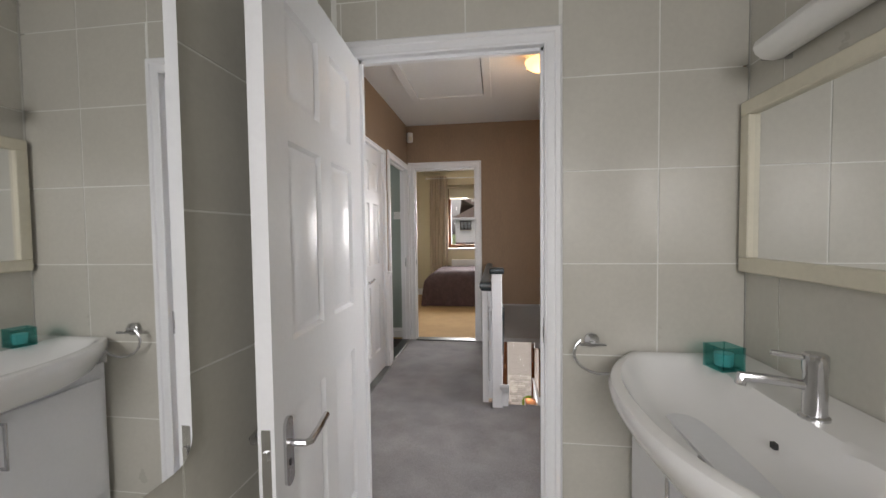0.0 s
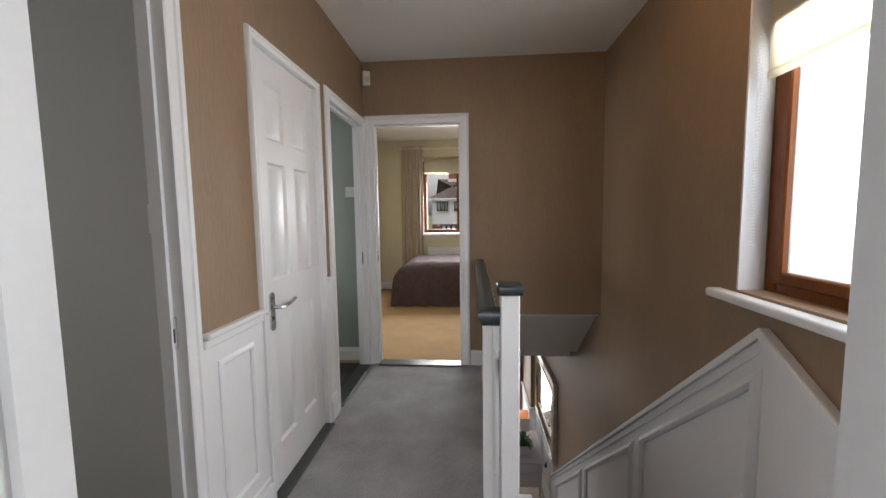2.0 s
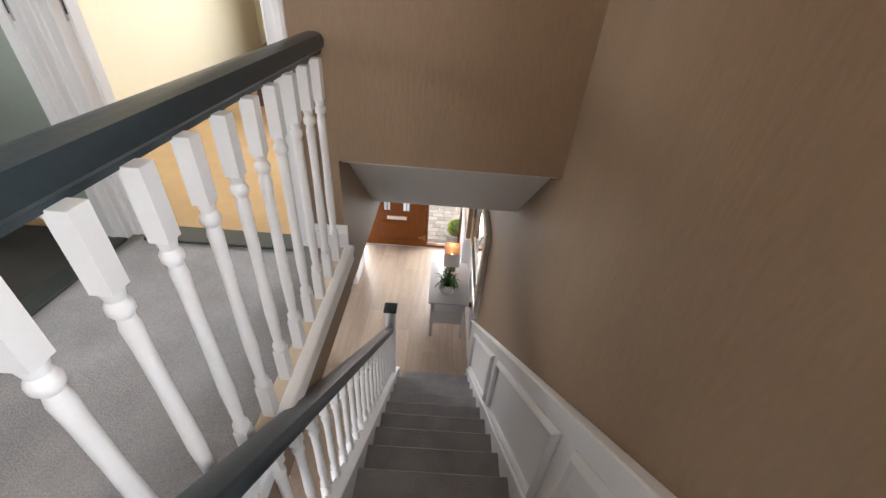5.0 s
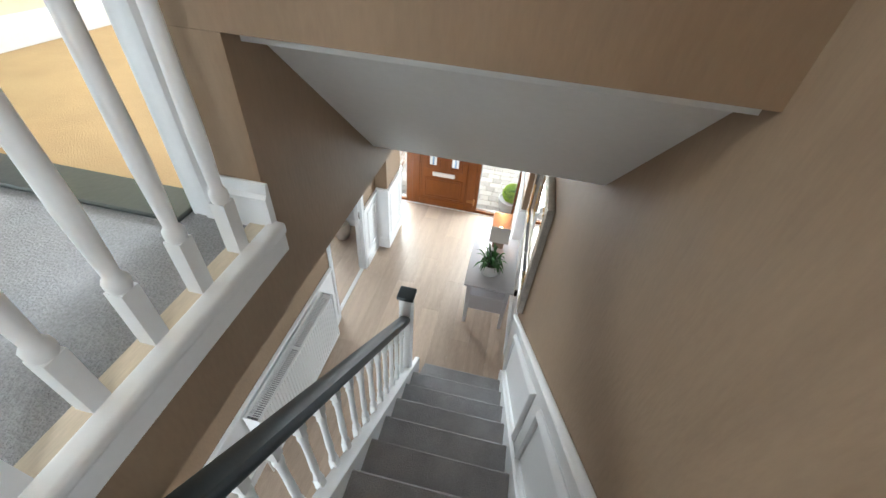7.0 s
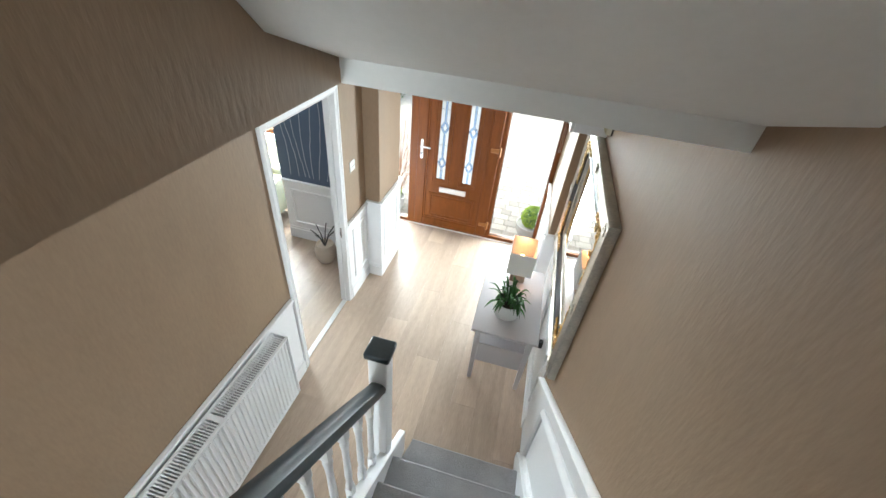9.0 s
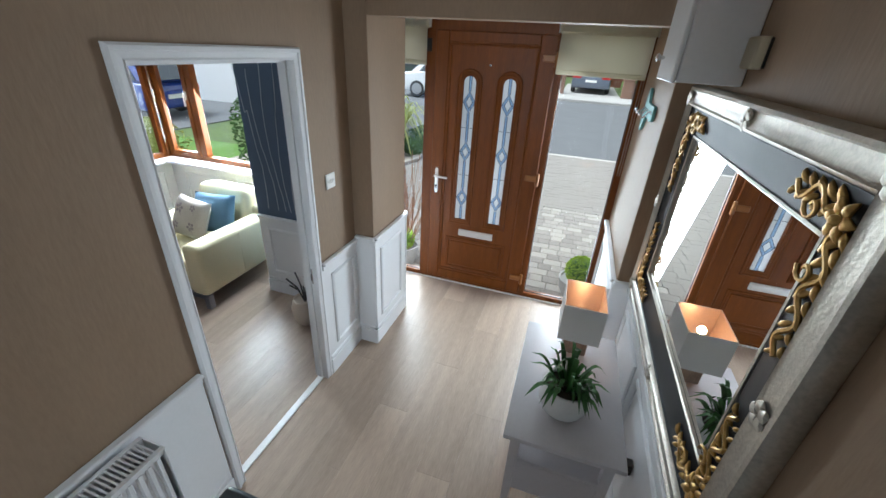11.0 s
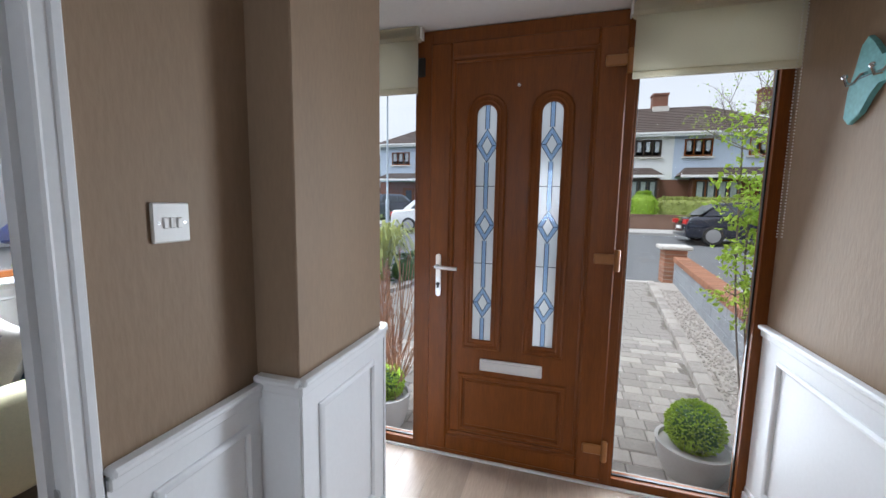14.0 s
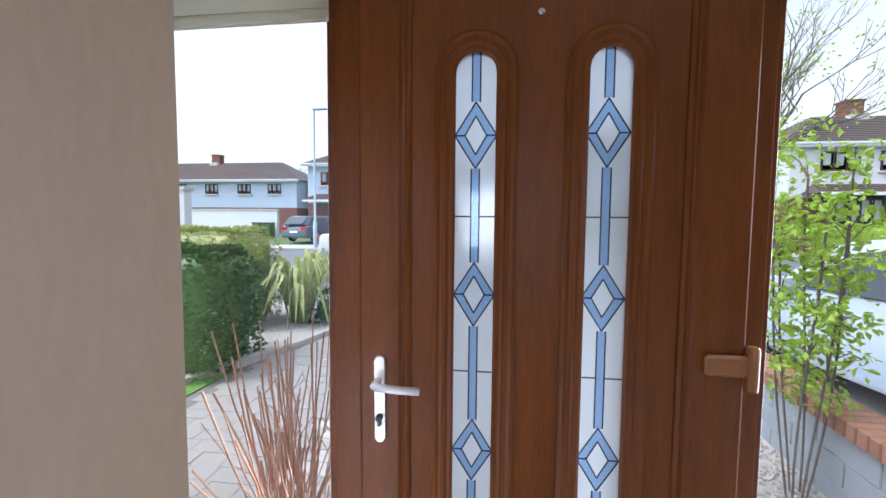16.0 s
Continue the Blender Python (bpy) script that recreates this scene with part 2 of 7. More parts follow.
def sweep(bm, path, outline, closed=False, up=Vector((0, 0, 1))):
    """Pushes an outline (side, height) along a path."""
    path = [Vector(p) for p in path]
    n, rings = len(path), []
    for i, p in enumerate(path):
        if closed:
            d0, d1 = (p - path[i - 1]).normalized(), (path[(i + 1) % n] - p).normalized()
        else:
            d0 = (p - path[max(i - 1, 0)]).normalized() if i else (path[1] - p).normalized()
            d1 = (path[i + 1] - p).normalized() if i < n - 1 else d0
        t = (d0 + d1).normalized()
        side = t.cross(up)
        side = side.normalized() if side.length > 1e-5 else Vector((1, 0, 0))
        top = side.cross(t).normalized()
        k = 1 / max(0.4, t.dot(d0))
        rings.append([bm.verts.new(p + side * s * k + top * h) for s, h in outline])
    m = len(outline)
    pairs = list(zip(rings, rings[1:])) + ([(rings[-1], rings[0])] if closed else [])
    for a, b in pairs:
        for i in range(m):
            bm.faces.new((a[i], a[(i + 1) % m], b[(i + 1) % m], b[i]))
    if not closed:
        bm.faces.new(rings[0][::-1])
        bm.faces.new(rings[-1])
    return bm


def round_outline(r, n=8, sx=1.0, sy=1.0):
    return [(sx * r * math.cos(2 * math.pi * i / n), sy * r * math.sin(2 * math.pi * i / n)) for i in range(n)]


def wall(name, axis, at, t, a, b, z0, z1, mat, holes=(), label="", mat2=None):
    """A wall across an axis, its first face at `at` and t thick, from a to b, with openings (a0, a1, z0, z1)."""
    bm = bmesh.new()
    us = sorted({a, b, *[h[0] for h in holes], *[h[1] for h in holes]})
    zs = sorted({z0, z1, *[h[2] for h in holes], *[h[3] for h in holes]})
    us, zs = [u for u in us if a <= u <= b], [z for z in zs if z0 <= z <= z1]
    solid = lambda u, z: 0 <= u < len(us) - 1 and 0 <= z < len(zs) - 1 and not any(h[0] - 1e-6 <= us[u] and us[u + 1] <= h[1] + 1e-6 and h[2] - 1e-6 <= zs[z] and zs[z + 1] <= h[3] + 1e-6 for h in holes)
    vs = {}
    def v(u, z, d):
        key = (u, z, d)
        if key not in vs:
            c = at + (t if d else 0)
            vs[key] = bm.verts.new((c, us[u], zs[z]) if axis == "x" else (us[u], c, zs[z]))
        return vs[key]
    for u in range(len(us) - 1):
        for z in range(len(zs) - 1):
            if not solid(u, z):
                continue
            bm.faces.new((v(u, z, 0), v(u + 1, z, 0), v(u + 1, z + 1, 0), v(u, z + 1, 0)))
            f = bm.faces.new((v(u, z, 1), v(u + 1, z, 1), v(u + 1, z + 1, 1), v(u, z + 1, 1)))
            f.material_index = 1 if mat2 else 0
            for du, dz, e in ((-1, 0, ((u, z), (u, z + 1))), (1, 0, ((u + 1, z), (u + 1, z + 1))), (0, -1, ((u, z), (u + 1, z))), (0, 1, ((u, z + 1), (u + 1, z + 1)))):
                if not solid(u + du, z + dz):
                    (p, q), (r, s) = e
                    bm.faces.new((v(p, q, 0), v(r, s, 0), v(r, s, 1), v(p, q, 1)))
    return struct(name, bm, [mat, mat2] if mat2 else mat, label, "wall")


def shared_box(name, sx, sy, sz, mat, bevel=0.0):
    me = mesh_of(name, box(bmesh.new(), -sx / 2, sx / 2, -sy / 2, sy / 2, -sz / 2, sz / 2, bevel=bevel), mat)
    return me


# ---- the plan ----
UP, CEIL, XL, XR, YB = 2.77, 5.20, -1.03, 0.84, 4.53
TL = 0.075
HALL_CEIL, XH = 2.50, -0.93
YF = 8.54
RISE, GOING, NOSE = UP / 14, 0.226, 5.838

# floors
struct("floor_landing", boxes((XL - TL, -0.062, 1.69, YB, UP - 0.12, UP), (-0.062, XR, 1.69, 2.80, UP - 0.12, UP)), M["carpet"], "grey carpet fitted on the upstairs landing", "floor")
struct("floor_bathroom", boxes((-0.66, 0.86, -1.6, 1.69, UP - 0.12, UP)), M["tile"], "pale tiled bathroom floor", "floor")
struct("floor_bedroom", boxes((-1.72, -0.19, YB, 7.9, UP - 0.12, UP - 0.002), (-0.19, 1.9, 5.61, 7.9, UP - 0.12, UP - 0.002)), M["carpet_gold"], "golden beige carpet on the bedroom floor", "floor")
struct("floor_side_rooms", boxes((-4.6, XL - TL, 1.69, YB + 0.1, UP - 0.12, UP - 0.004)), M["carpet_dark"], "dark grey carpet of the back bedrooms", "floor")
struct("floor_hall", boxes((-5.4, XR, 1.7, YF + 0.1, -0.1, -0.012)), M["threshold"], "sub-floor under the oak laminate boards", "floor")

# ceilings
struct("ceiling_upper", boxes((-4.6, 1.9, -1.6, 7.9, CEIL, CEIL + 0.1)), M["ceiling"], "white painted upstairs ceiling", "ceiling")
bm = bmesh.new()
box(bm, -5.4, -0.13, 1.7, 5.60, HALL_CEIL, HALL_CEIL + 0.13)
box(bm, -5.4, 1.0, 5.60, 7.5, HALL_CEIL, HALL_CEIL + 0.06)
struct("ceiling_hall", bm, M["ceiling"], "white painted hall ceiling", "ceiling")
struct("ceiling_porch", boxes((-1.66, 1.0, 7.5, YF + 0.1, 2.22, 2.6)), M["ceiling"], "white lowered ceiling over the front door", "ceiling")

# walls upstairs
wall("wall_landing_left", "x", XL - TL, TL, 1.69, YB, UP, CEIL, M["grey_wall"], ((1.90, 2.505, UP, 4.73), (2.90, 3.59, UP, 4.73), (3.73, 4.505, UP, 4.73)), "brown wallpapered landing wall with three door openings", M["brown"])
wall("wall_bathroom", "y", 1.675, 0.06, XL, XR, UP, CEIL, M["grout"], ((-0.605, 0.185, UP, 4.715),), "partition wall between bathroom and landing", M["brown"])
wall("wall_stair_right", "x", XR, 0.26, 1.69, 7.5, 0, CEIL, M["brown"], ((1.92, 2.96, 3.70, 4.82),), "brown wallpapered stairwell wall with a window", M["brown"])
wall("wall_bedroom", "y", YB, 0.10, XL - TL, 0.84, 3.19, CEIL, M["brown"], ((-0.98, -0.232, 3.19, 4.745),), "brown wallpapered wall with the bedroom doorway", M["cream_wall"])
struct("wall_bedroom_lower", boxes((XL - TL, -0.98, YB, YB + 0.1, UP, 3.19), (-0.232, -0.19, YB, YB + 0.1, UP, 3.19)), M["brown"], "foot of the bedroom wall beside the doorway", "wall")
wall("wall_bedroom_left", "x", -1.82, 0.1, YB + 0.1, 7.8, UP, CEIL, M["cream_wall"], (), "cream painted bedroom wall")
wall("wall_bedroom_window", "y", 7.8, 0.3, -1.82, 1.9, UP, CEIL, M["cream_wall"], ((-0.99, 0.45, 3.69, 4.93),), "cream painted bedroom wall with the window")
wall("wall_bedroom_right", "x", 1.8, 0.1, YB, 7.8, UP, CEIL, M["cream_wall"], (), "cream painted far bedroom wall")
# the sloping box over the stairs
bm = bmesh.new()
prism(bm, [(YB + 0.1, 3.165), (5.225, 2.64), (5.48, 2.556), (5.48, HALL_CEIL), (5.599, HALL_CEIL), (5.599, 2.76), (5.30, 2.80), (YB + 0.1, 3.30)], "x", -0.058, XR)
box(bm, -0.058, XR, YB + 0.05, YB + 0.1, 3.165, 3.189)
struct("ceiling_stair_slope", bm, M["ceiling"], "white sloping soffit above the stairs", "ceiling")
bm = bmesh.new()
prism(bm, [(YB + 0.001, HALL_CEIL), (5.479, HALL_CEIL), (5.479, 2.60), (5.25, 2.66), (YB + 0.101, 3.20), (YB + 0.001, 3.189)], "x", -0.19, -0.059)
box(bm, -0.13, -0.055, 1.7, YB + 0.001, HALL_CEIL, 2.70)
struct("wall_stairwell_left", bm, M["brown"], "brown wallpapered side of the stairwell", "wall")
# side rooms
wall("wall_room_partition", "y", 4.60, 0.1, -4.6, XL - TL, UP, CEIL, M["sage"], (), "sage green bedroom wall beyond the open doorway")
wall("wall_room_divider", "y", 3.0, 0.1, -4.6, XL - TL, UP, CEIL, M["grey_wall"], (), "grey wall between the back rooms", M["sage"])
wall("wall_room_back", "x", -4.7, 0.1, 1.69, 4.7, UP, CEIL, M["grey_wall"], ((3.15, 4.1, 3.7, 4.8), (1.9, 2.8, 3.7, 4.8)), "far wall of the back rooms")
wall("wall_room_end", "y", 1.59, 0.1, -4.6, XL - TL, UP, CEIL, M["grey_wall"], (), "pale grey end wall of the small room")
# bathroom shell
wall("wall_bathroom_right", "x", 0.86, 0.1, -1.6, 1.69, UP, CEIL, M["grout"], (), "tiled bathroom wall over the basin")
wall("wall_bathroom_left", "x", -0.78, 0.1, -1.6, 1.69, UP, CEIL, M["grout"], (), "tiled bathroom wall with the large mirror")
wall("wall_bathroom_back", "y", -1.7, 0.1, -0.78, 0.96, UP, CEIL, M["grout"], ((-0.5, 0.7, 3.85, 4.75),), "tiled bathroom wall with an unseen window opening")

# walls downstairs
wall("wall_hall_left", "x", XH - 0.08, 0.08, 1.7, 7.49, 0, HALL_CEIL, M["navy"], ((6.242, 7.05, 0, 1.975),), "brown wallpapered hall wall with the living room doorway", M["brown"])
struct("wall_hall_pier_left", boxes((-1.05, -0.79, 7.48, 7.99, 0, 2.5), bevel=0.004), M["brown"], "brown wallpapered pier beside the front door", "wall")
struct("wall_hall_pier_right", boxes((0.74, 1.1, 7.56, YF + 0.1, 0, 2.5), bevel=0.004), M["brown"], "brown wallpapered wall beside the front door", "wall")
struct("beam_hall", boxes((-0.79, 0.74, 7.48, 7.6, 2.16, 2.5)), M["brown"], "brown wallpapered beam before the porch", "beam")
wall("wall_porch_left", "x", -1.58, 0.1, 7.9, YF + 0.1, 0, 2.3, M["brown"], (), "brown wall at the side of the porch")
wall("wall_hall_back", "y", 1.6, 0.1, -1.05, XR, 0, 2.7, M["brown"], (), "wall at the back of the hall")
# living room shell
wall("wall_living_window_side", "y", 7.77, 0.3, -5.4, -3.902, 0, HALL_CEIL, M["navy"], (), "navy painted living room wall")
wall("wall_living_window_right", "y", 7.77, 0.3, -1.997, -1.05, 0, HALL_CEIL, M["navy_lit"], (), "navy painted wall beside the bay, coloured lighter as lit")
struct("wall_living_header", boxes((-3.902, -1.997, 7.77, 7.87, 2.192, HALL_CEIL)), M["navy"], "navy painted wall above the bay", "wall")
struct("wall_bay_return", boxes((-4.0, -3.9, 7.772, 8.13, 0.76, 2.19)), M["navy_lit"], "navy painted return of the bay, coloured lighter as lit", "wall")
struct("wall_bay_return_right", boxes((-2.0, -1.9, 7.772, 8.6, 0.0, 2.19)), M["navy_lit"], "navy return of the bay", "wall")
struct("wall_bay_lower", boxes((-4.0, -3.9, 7.772, 8.7, 0, 0.76), (-3.9, -2.0, 8.58, 8.7, 0, 0.76)), M["white"], "white panelled wall under the bay window", "wall")
struct("ceiling_bay", boxes((-4.1, -1.9, 7.87, 8.75, 2.19, 2.5)), M["ceiling"], "white ceiling of the bay", "ceiling")
wall("wall_living_far", "x", -5.4, 0.1, 3.0, 7.77, 0, HALL_CEIL, M["navy"], (), "navy painted far living room wall")
wall("wall_living_end", "y", 2.9, 0.1, -5.4, -1.05, 0, HALL_CEIL, M["navy"], (), "navy painted end wall of the living room")
struct("chimney_breast", boxes((-5.3, -4.5, 5.5, 7.0, 0, HALL_CEIL)), M["navy"], "navy painted chimney breast", "wall")

# stairs
stairs = thing("staircase", "straight staircase with grey carpet and white strings", "stairs", (0.4, 4.3, 0))
for k in range(1, 15):
    yk, z = NOSE - (k - 1) * GOING, k * RISE
    bm = bmesh.new()
    back = yk - GOING - 0.03 if k < 14 else 2.80
    prism(bm, [(back, z - RISE), (yk - 0.02, z - RISE), (yk - 0.02, z - 0.03), (yk, z - 0.026), (yk + 0.004, z - 0.012), (yk - 0.006, z), (back, z)], "x", 0.045 if k < 14 else -0.074, 0.80 if k < 14 else XR - 0.013)
    if k == 1:
        for v in bm.verts:
            if v.co.x < 0.1 and v.co.y > yk - 0.05:
                v.co.x += 0.055
    part("step", bm, M["carpet"], stairs)
# soffit under the flight
bm = bmesh.new()
prism(bm, [(5.70, 0), (5.78, 0.02), (2.87, 2.50), (2.87, 2.3)], "x", 0.02, XR - 0.002)
part("underside", bm, M["white"], stairs)
SL = RISE / GOING


def on_stair(y, lift=0.0):
    return RISE + (5.80 - y) * SL + lift


bm = bmesh.new()
prism(bm, [(5.84, 0), (5.84, on_stair(5.84, 0.10)), (2.86, on_stair(2.86, 0.10)), (2.86, on_stair(2.86, -0.25)), (5.5, 0)], "x", 0.005, 0.045, bevel=0.004)
part("string", bm, M["white"], stairs)
bm = bmesh.new()
prism(bm, [(6.02, 0), (6.02, 0.08), (5.9, on_stair(5.9, 0.10)), (2.86, on_stair(2.86, 0.12)), (2.4, UP + 0.14), (2.4, UP - 0.1), (2.86, on_stair(2.86, -0.2)), (5.75, 0)], "x", 0.795, 0.819, bevel=0.004)
part("string", bm, M["white"], stairs)

# ---- joinery ----


def bead(bm, path, w=0.018, h=0.012, closed=True, normal=Vector((1, 0, 0))):
    """A half-round moulding laid on a plane with that normal."""
    out = [(-w / 2, 0), (-w / 2, h * 0.5), (-w * 0.15, h), (w * 0.25, h * 0.75), (w / 2, h * 0.3), (w / 2, 0)]
    sweep(bm, path, out, closed, up=normal)
    return bm


def casing(name, axis, face, side, a, b, z0, top, w=0.065, t=0.02, label="white moulded door casing"):
    """A moulded casing round three sides of an opening, on a wall face; side is the way out of the wall."""
    ob = thing(name, label, "door frame", (face, (a + b) / 2, z0) if axis == "x" else ((a + b) / 2, face, z0), kind="structure")
    out = [(0, 0), (w, 0), (w, t * 0.55), (w * 0.86, t), (w * 0.62, t), (w * 0.55, t * 0.72), (w * 0.2, t * 0.6), (w * 0.1, t * 0.75), (0, t * 0.6)]
    for nm, pts in (("jamb_casing", ((a, z0), (a, top))), ("head_casing", ((a, top), (b, top))), ("jamb_casing", ((b, top), (b, z0)))):
        bm = bmesh.new()
        (u0, v0), (u1, v1) = pts
        rows = []
        for (u, v), end in (((u0, v0), 0), ((u1, v1), 1)):
            ring = []
            for s, h in out:
                if nm == "head_casing":
                    p, q = (u - s if end == 0 else u + s), v + s
                else:
                    p, q = (u - s if u == a else u + s), (v + s if v == top else v)
                ring.append(bm.verts.new((face + side * h, p, q) if axis == "x" else (p, face + side * h, q)))
            rows.append(ring)
        n = len(out)
        for i in range(n):
            bm.faces.new((rows[0][i], rows[0][(i + 1) % n], rows[1][(i + 1) % n], rows[1][i]))
        bm.faces.new(rows[0])
        bm.faces.new(rows[1][::-1])
        part(nm, bm, M["white"], ob)
    return ob


def lining(ob, axis, f0, f1, a, b, z0, top, t=0.03):
    """The boards inside an opening and their stops."""
    m = (f0 + f1) / 2
    for u0, u1, w0, w1 in ((a, a + t, z0, top), (b - t, b, z0, top), (a + t, b - t, top - t, top)):
        bm = boxes((f0, f1, u0, u1, w0, w1) if axis == "x" else (u0, u1, f0, f1, w0, w1))
        part("lining", bm, M["white"], ob)
    for u0, u1, w0, w1 in ((a + t, a + t + 0.012, z0, top - t), (b - t - 0.012, b - t, z0, top - t), (a + t, b - t, top - t - 0.012, top - t)):
        bm = boxes((m - 0.012, m + 0.012, u0, u1, w0, w1) if axis == "x" else (u0, u1, m - 0.012, m + 0.012, w0, w1))
        part("stop", bm, M["white"], ob)


def strike(ob, axis, f, u, z, s):
    """A steel keep let into a lining."""
    bm = bmesh.new()
    if axis == "x":
        box(bm, f - 0.014, f + 0.014, u - 0.002, u + 0.002, z - 0.05, z + 0.05)
        k = boxes((f - 0.007, f + 0.007, u - 0.004, u + 0.004, z - 0.03, z + 0.012))
    else:
        box(bm, u - 0.002, u + 0.002, f - 0.014, f + 0.014, z - 0.05, z + 0.05)
        k = boxes((u - 0.004, u + 0.004, f - 0.007, f + 0.007, z - 0.03, z + 0.012))
    st = part("strike_plate", bm, M["chrome"], ob, "brushed steel strike plate")
    part("strike_hole", k, M["black"], st)


def panel_leaf(w, h, t):
    """A six-panel door leaf, x along the width, y through it, panels pressed into both faces."""
    bm = bmesh.new()
    s = 0.105
    c = w / 2
    us = [0, s, c - 0.045, c + 0.045, w - s, w]
    zs = [0, 0.2, 0.2 + h * 0.30, 0.2 + h * 0.30 + 0.17, h - 0.46, h - 0.36, h - 0.12, h]
    cells = {(1, 1), (3, 1), (1, 3), (3, 3), (1, 5), (3, 5)}
    for y, flip in ((0, False), (t, True)):
        vs = [[bm.verts.new((u, y, z)) for z in zs] for u in us]
        pan = []
        for i in range(5):
            for j in range(7):
                f = bm.faces.new((vs[i][j], vs[i + 1][j], vs[i + 1][j + 1], vs[i][j + 1]))
                if flip:
                    f.normal_flip()
                if (i, j) in cells:
                    pan.append(f)
        bm.normal_update()
        for f in pan:
            bmesh.ops.inset_region(bm, faces=[f], thickness=0.012, depth=-0.013)
            bmesh.ops.inset_region(bm, faces=[f], thickness=0.012, depth=0.0)
            bmesh.ops.inset_region(bm, faces=[f], thickness=0.02, depth=0.009)
    bmesh.ops.remove_doubles(bm, verts=bm.verts, dist=1e-6)
    rim = [e for e in bm.edges if len(e.link_faces) == 1]
    bmesh.ops.bridge_loops(bm, edges=rim)
    return bm


def lever(ob, at, out, along, mat):
    """A lever handle on a back plate: at is the spindle, out and along are directions."""
    at, out, along = Vector(at), Vector(out), Vector(along)
    up = Vector((0, 0, 1))
    side = up.cross(out)
    bm = bmesh.new()
    ring = []
    for k in range(20):
        a = 2 * math.pi * k / 20
        px, pz = 0.02 * math.cos(a), 0.065 * (1 if math.sin(a) > 0 else -1) + 0.02 * math.sin(a) - 0.02
        ring.append(at + side * px + up * pz)
    lo = [bm.verts.new(p) for p in ring]
    hi = [bm.verts.new(p + out * 0.007) for p in ring]
    bm.faces.new(lo)
    bm.faces.new(hi[::-1])
    for k in range(20):
        bm.faces.new((lo[k], lo[(k + 1) % 20], hi[(k + 1) % 20], hi[k]))
    plate = part("back_plate", bm, mat, ob, "brushed steel back plate")
    bm = bmesh.new()
    sweep(bm, [at + out * 0.005, at + out * 0.045, at + out * 0.055 + along * 0.012, at + out * 0.055 + along * 0.06 + up * 0.006, at + out * 0.053 + along * 0.118 + up * 0.016], round_outline(0.009, 10), up=Vector((0.1, 0.2, 1)))
    part("lever", bm, mat, plate)
    bm = bmesh.new()
    box(bm, -0.004, 0.004, -0.0, 0.009, -0.015, 0.0, m=Matrix.Translation(at + up * -0.04) @ Matrix(((side.x, out.x, 0, 0), (side.y, out.y, 0, 0), (0, 0, 1, 0), (0, 0, 0, 1))))
    part("keyhole", bm, M["black"], plate)


BATH0, BATH1 = 1.675, 1.735
c1 = casing("door_casing_bathroom", "y", BATH0, -1, -0.575, 0.155, UP, 4.685)
lining(c1, "y", BATH0, BATH1, -0.605, 0.185, UP, 4.715)
strike(c1, "y", 1.70, 0.154, 3.60, 1)
casing("door_casing_bathroom", "y", BATH1, 1, -0.575, 0.155, UP, 4.685)
c2 = casing("door_casing_bedroom", "y", YB, -1, -0.95, -0.262, UP, 4.715, w=0.07)
lining(c2, "y", YB, YB + 0.1, -0.98, -0.232, UP, 4.745)
strike(c2, "y", YB + 0.04, -0.949, 3.66, 1)
for a, b, st in ((1.93, 2.475, 2.474), (2.93, 3.56, None), (3.76, 4.475, 4.474)):
    c = casing("door_casing_landing", "x", XL, 1, a, b, UP, 4.70, w=0.065 if st else 0.038)
    lining(c, "x", XL - TL, XL, a - 0.03, b + 0.03, UP, 4.73)
    if st:
        strike(c, "x", XL - 0.03, st, 3.66, 1)
c3 = casing("door_casing_living_room", "x", XH, 1, 6.272, 7.02, 0, 1.945, w=0.052)
lining(c3, "x", XH - 0.08, XH, 6.242, 7.05, 0, 1.975)
strike(c3, "x", XH - 0.03, 7.019, 0.80, 1)

bath_door = thing("door_bathroom", "white six-panel bathroom door standing wide open", "door", m=pose(-0.575, 1.668, UP + 0.008, 0, 0, -86.5), kind="structure")
bm = panel_leaf(0.72, 1.90, 0.04)
bmesh.ops.transform(bm, matrix=Matrix.Translation((0, -0.04, 0)), verts=bm.verts)
leaf = part("leaf", bm, M["white"], bath_door, local=True)
mw = WORLD[bath_door]
lever(bath_door, mw @ Vector((0.66, 0.0, 0.70)), mw.to_3x3() @ Vector((0, 1, 0)), mw.to_3x3() @ Vector((-1, 0, 0)), M["chrome"])
lever(bath_door, mw @ Vector((0.66, -0.04, 0.70)), mw.to_3x3() @ Vector((0, -1, 0)), mw.to_3x3() @ Vector((-1, 0, 0)), M["chrome"])
bm = boxes((0.7195, 0.7215, -0.031, -0.009, 0.60, 0.76))
lp = part("latch_plate", bm, M["chrome"], bath_door, "brushed steel latch plate", local=True)
part("latch_bolt", boxes((0.7195, 0.727, -0.026, -0.014, 0.69, 0.71)), M["chrome"], lp, local=True)

d2 = thing("door_store", "white six-panel landing door, closed, with steel lever", "door", (XL - 0.02, 2.935, UP), m=pose(XL - 0.012, 2.932, UP + 0.006, 0, 0, 90), kind="structure")
part("leaf", panel_leaf(0.626, 1.92, 0.04), M["white"], d2, local=True)
lever(d2, (XL - 0.012, 3.012, 3.61), (1, 0, 0), (0, 1, 0), M["chrome"])
part("key", boxes((XL - 0.01, XL + 0.03, 2.915, 2.925, 3.60, 3.61)), M["white_metal"], d2)


def threshold(x0, x1, y0, y1, z=UP):
    bm = bmesh.new()
    box(bm, x0, x1, y0, y1, z - 0.002, z + 0.012, bevel=0.004)
    return struct("threshold_strip", bm, M["threshold"], "dark grey metal threshold strip at a doorway", "threshold")


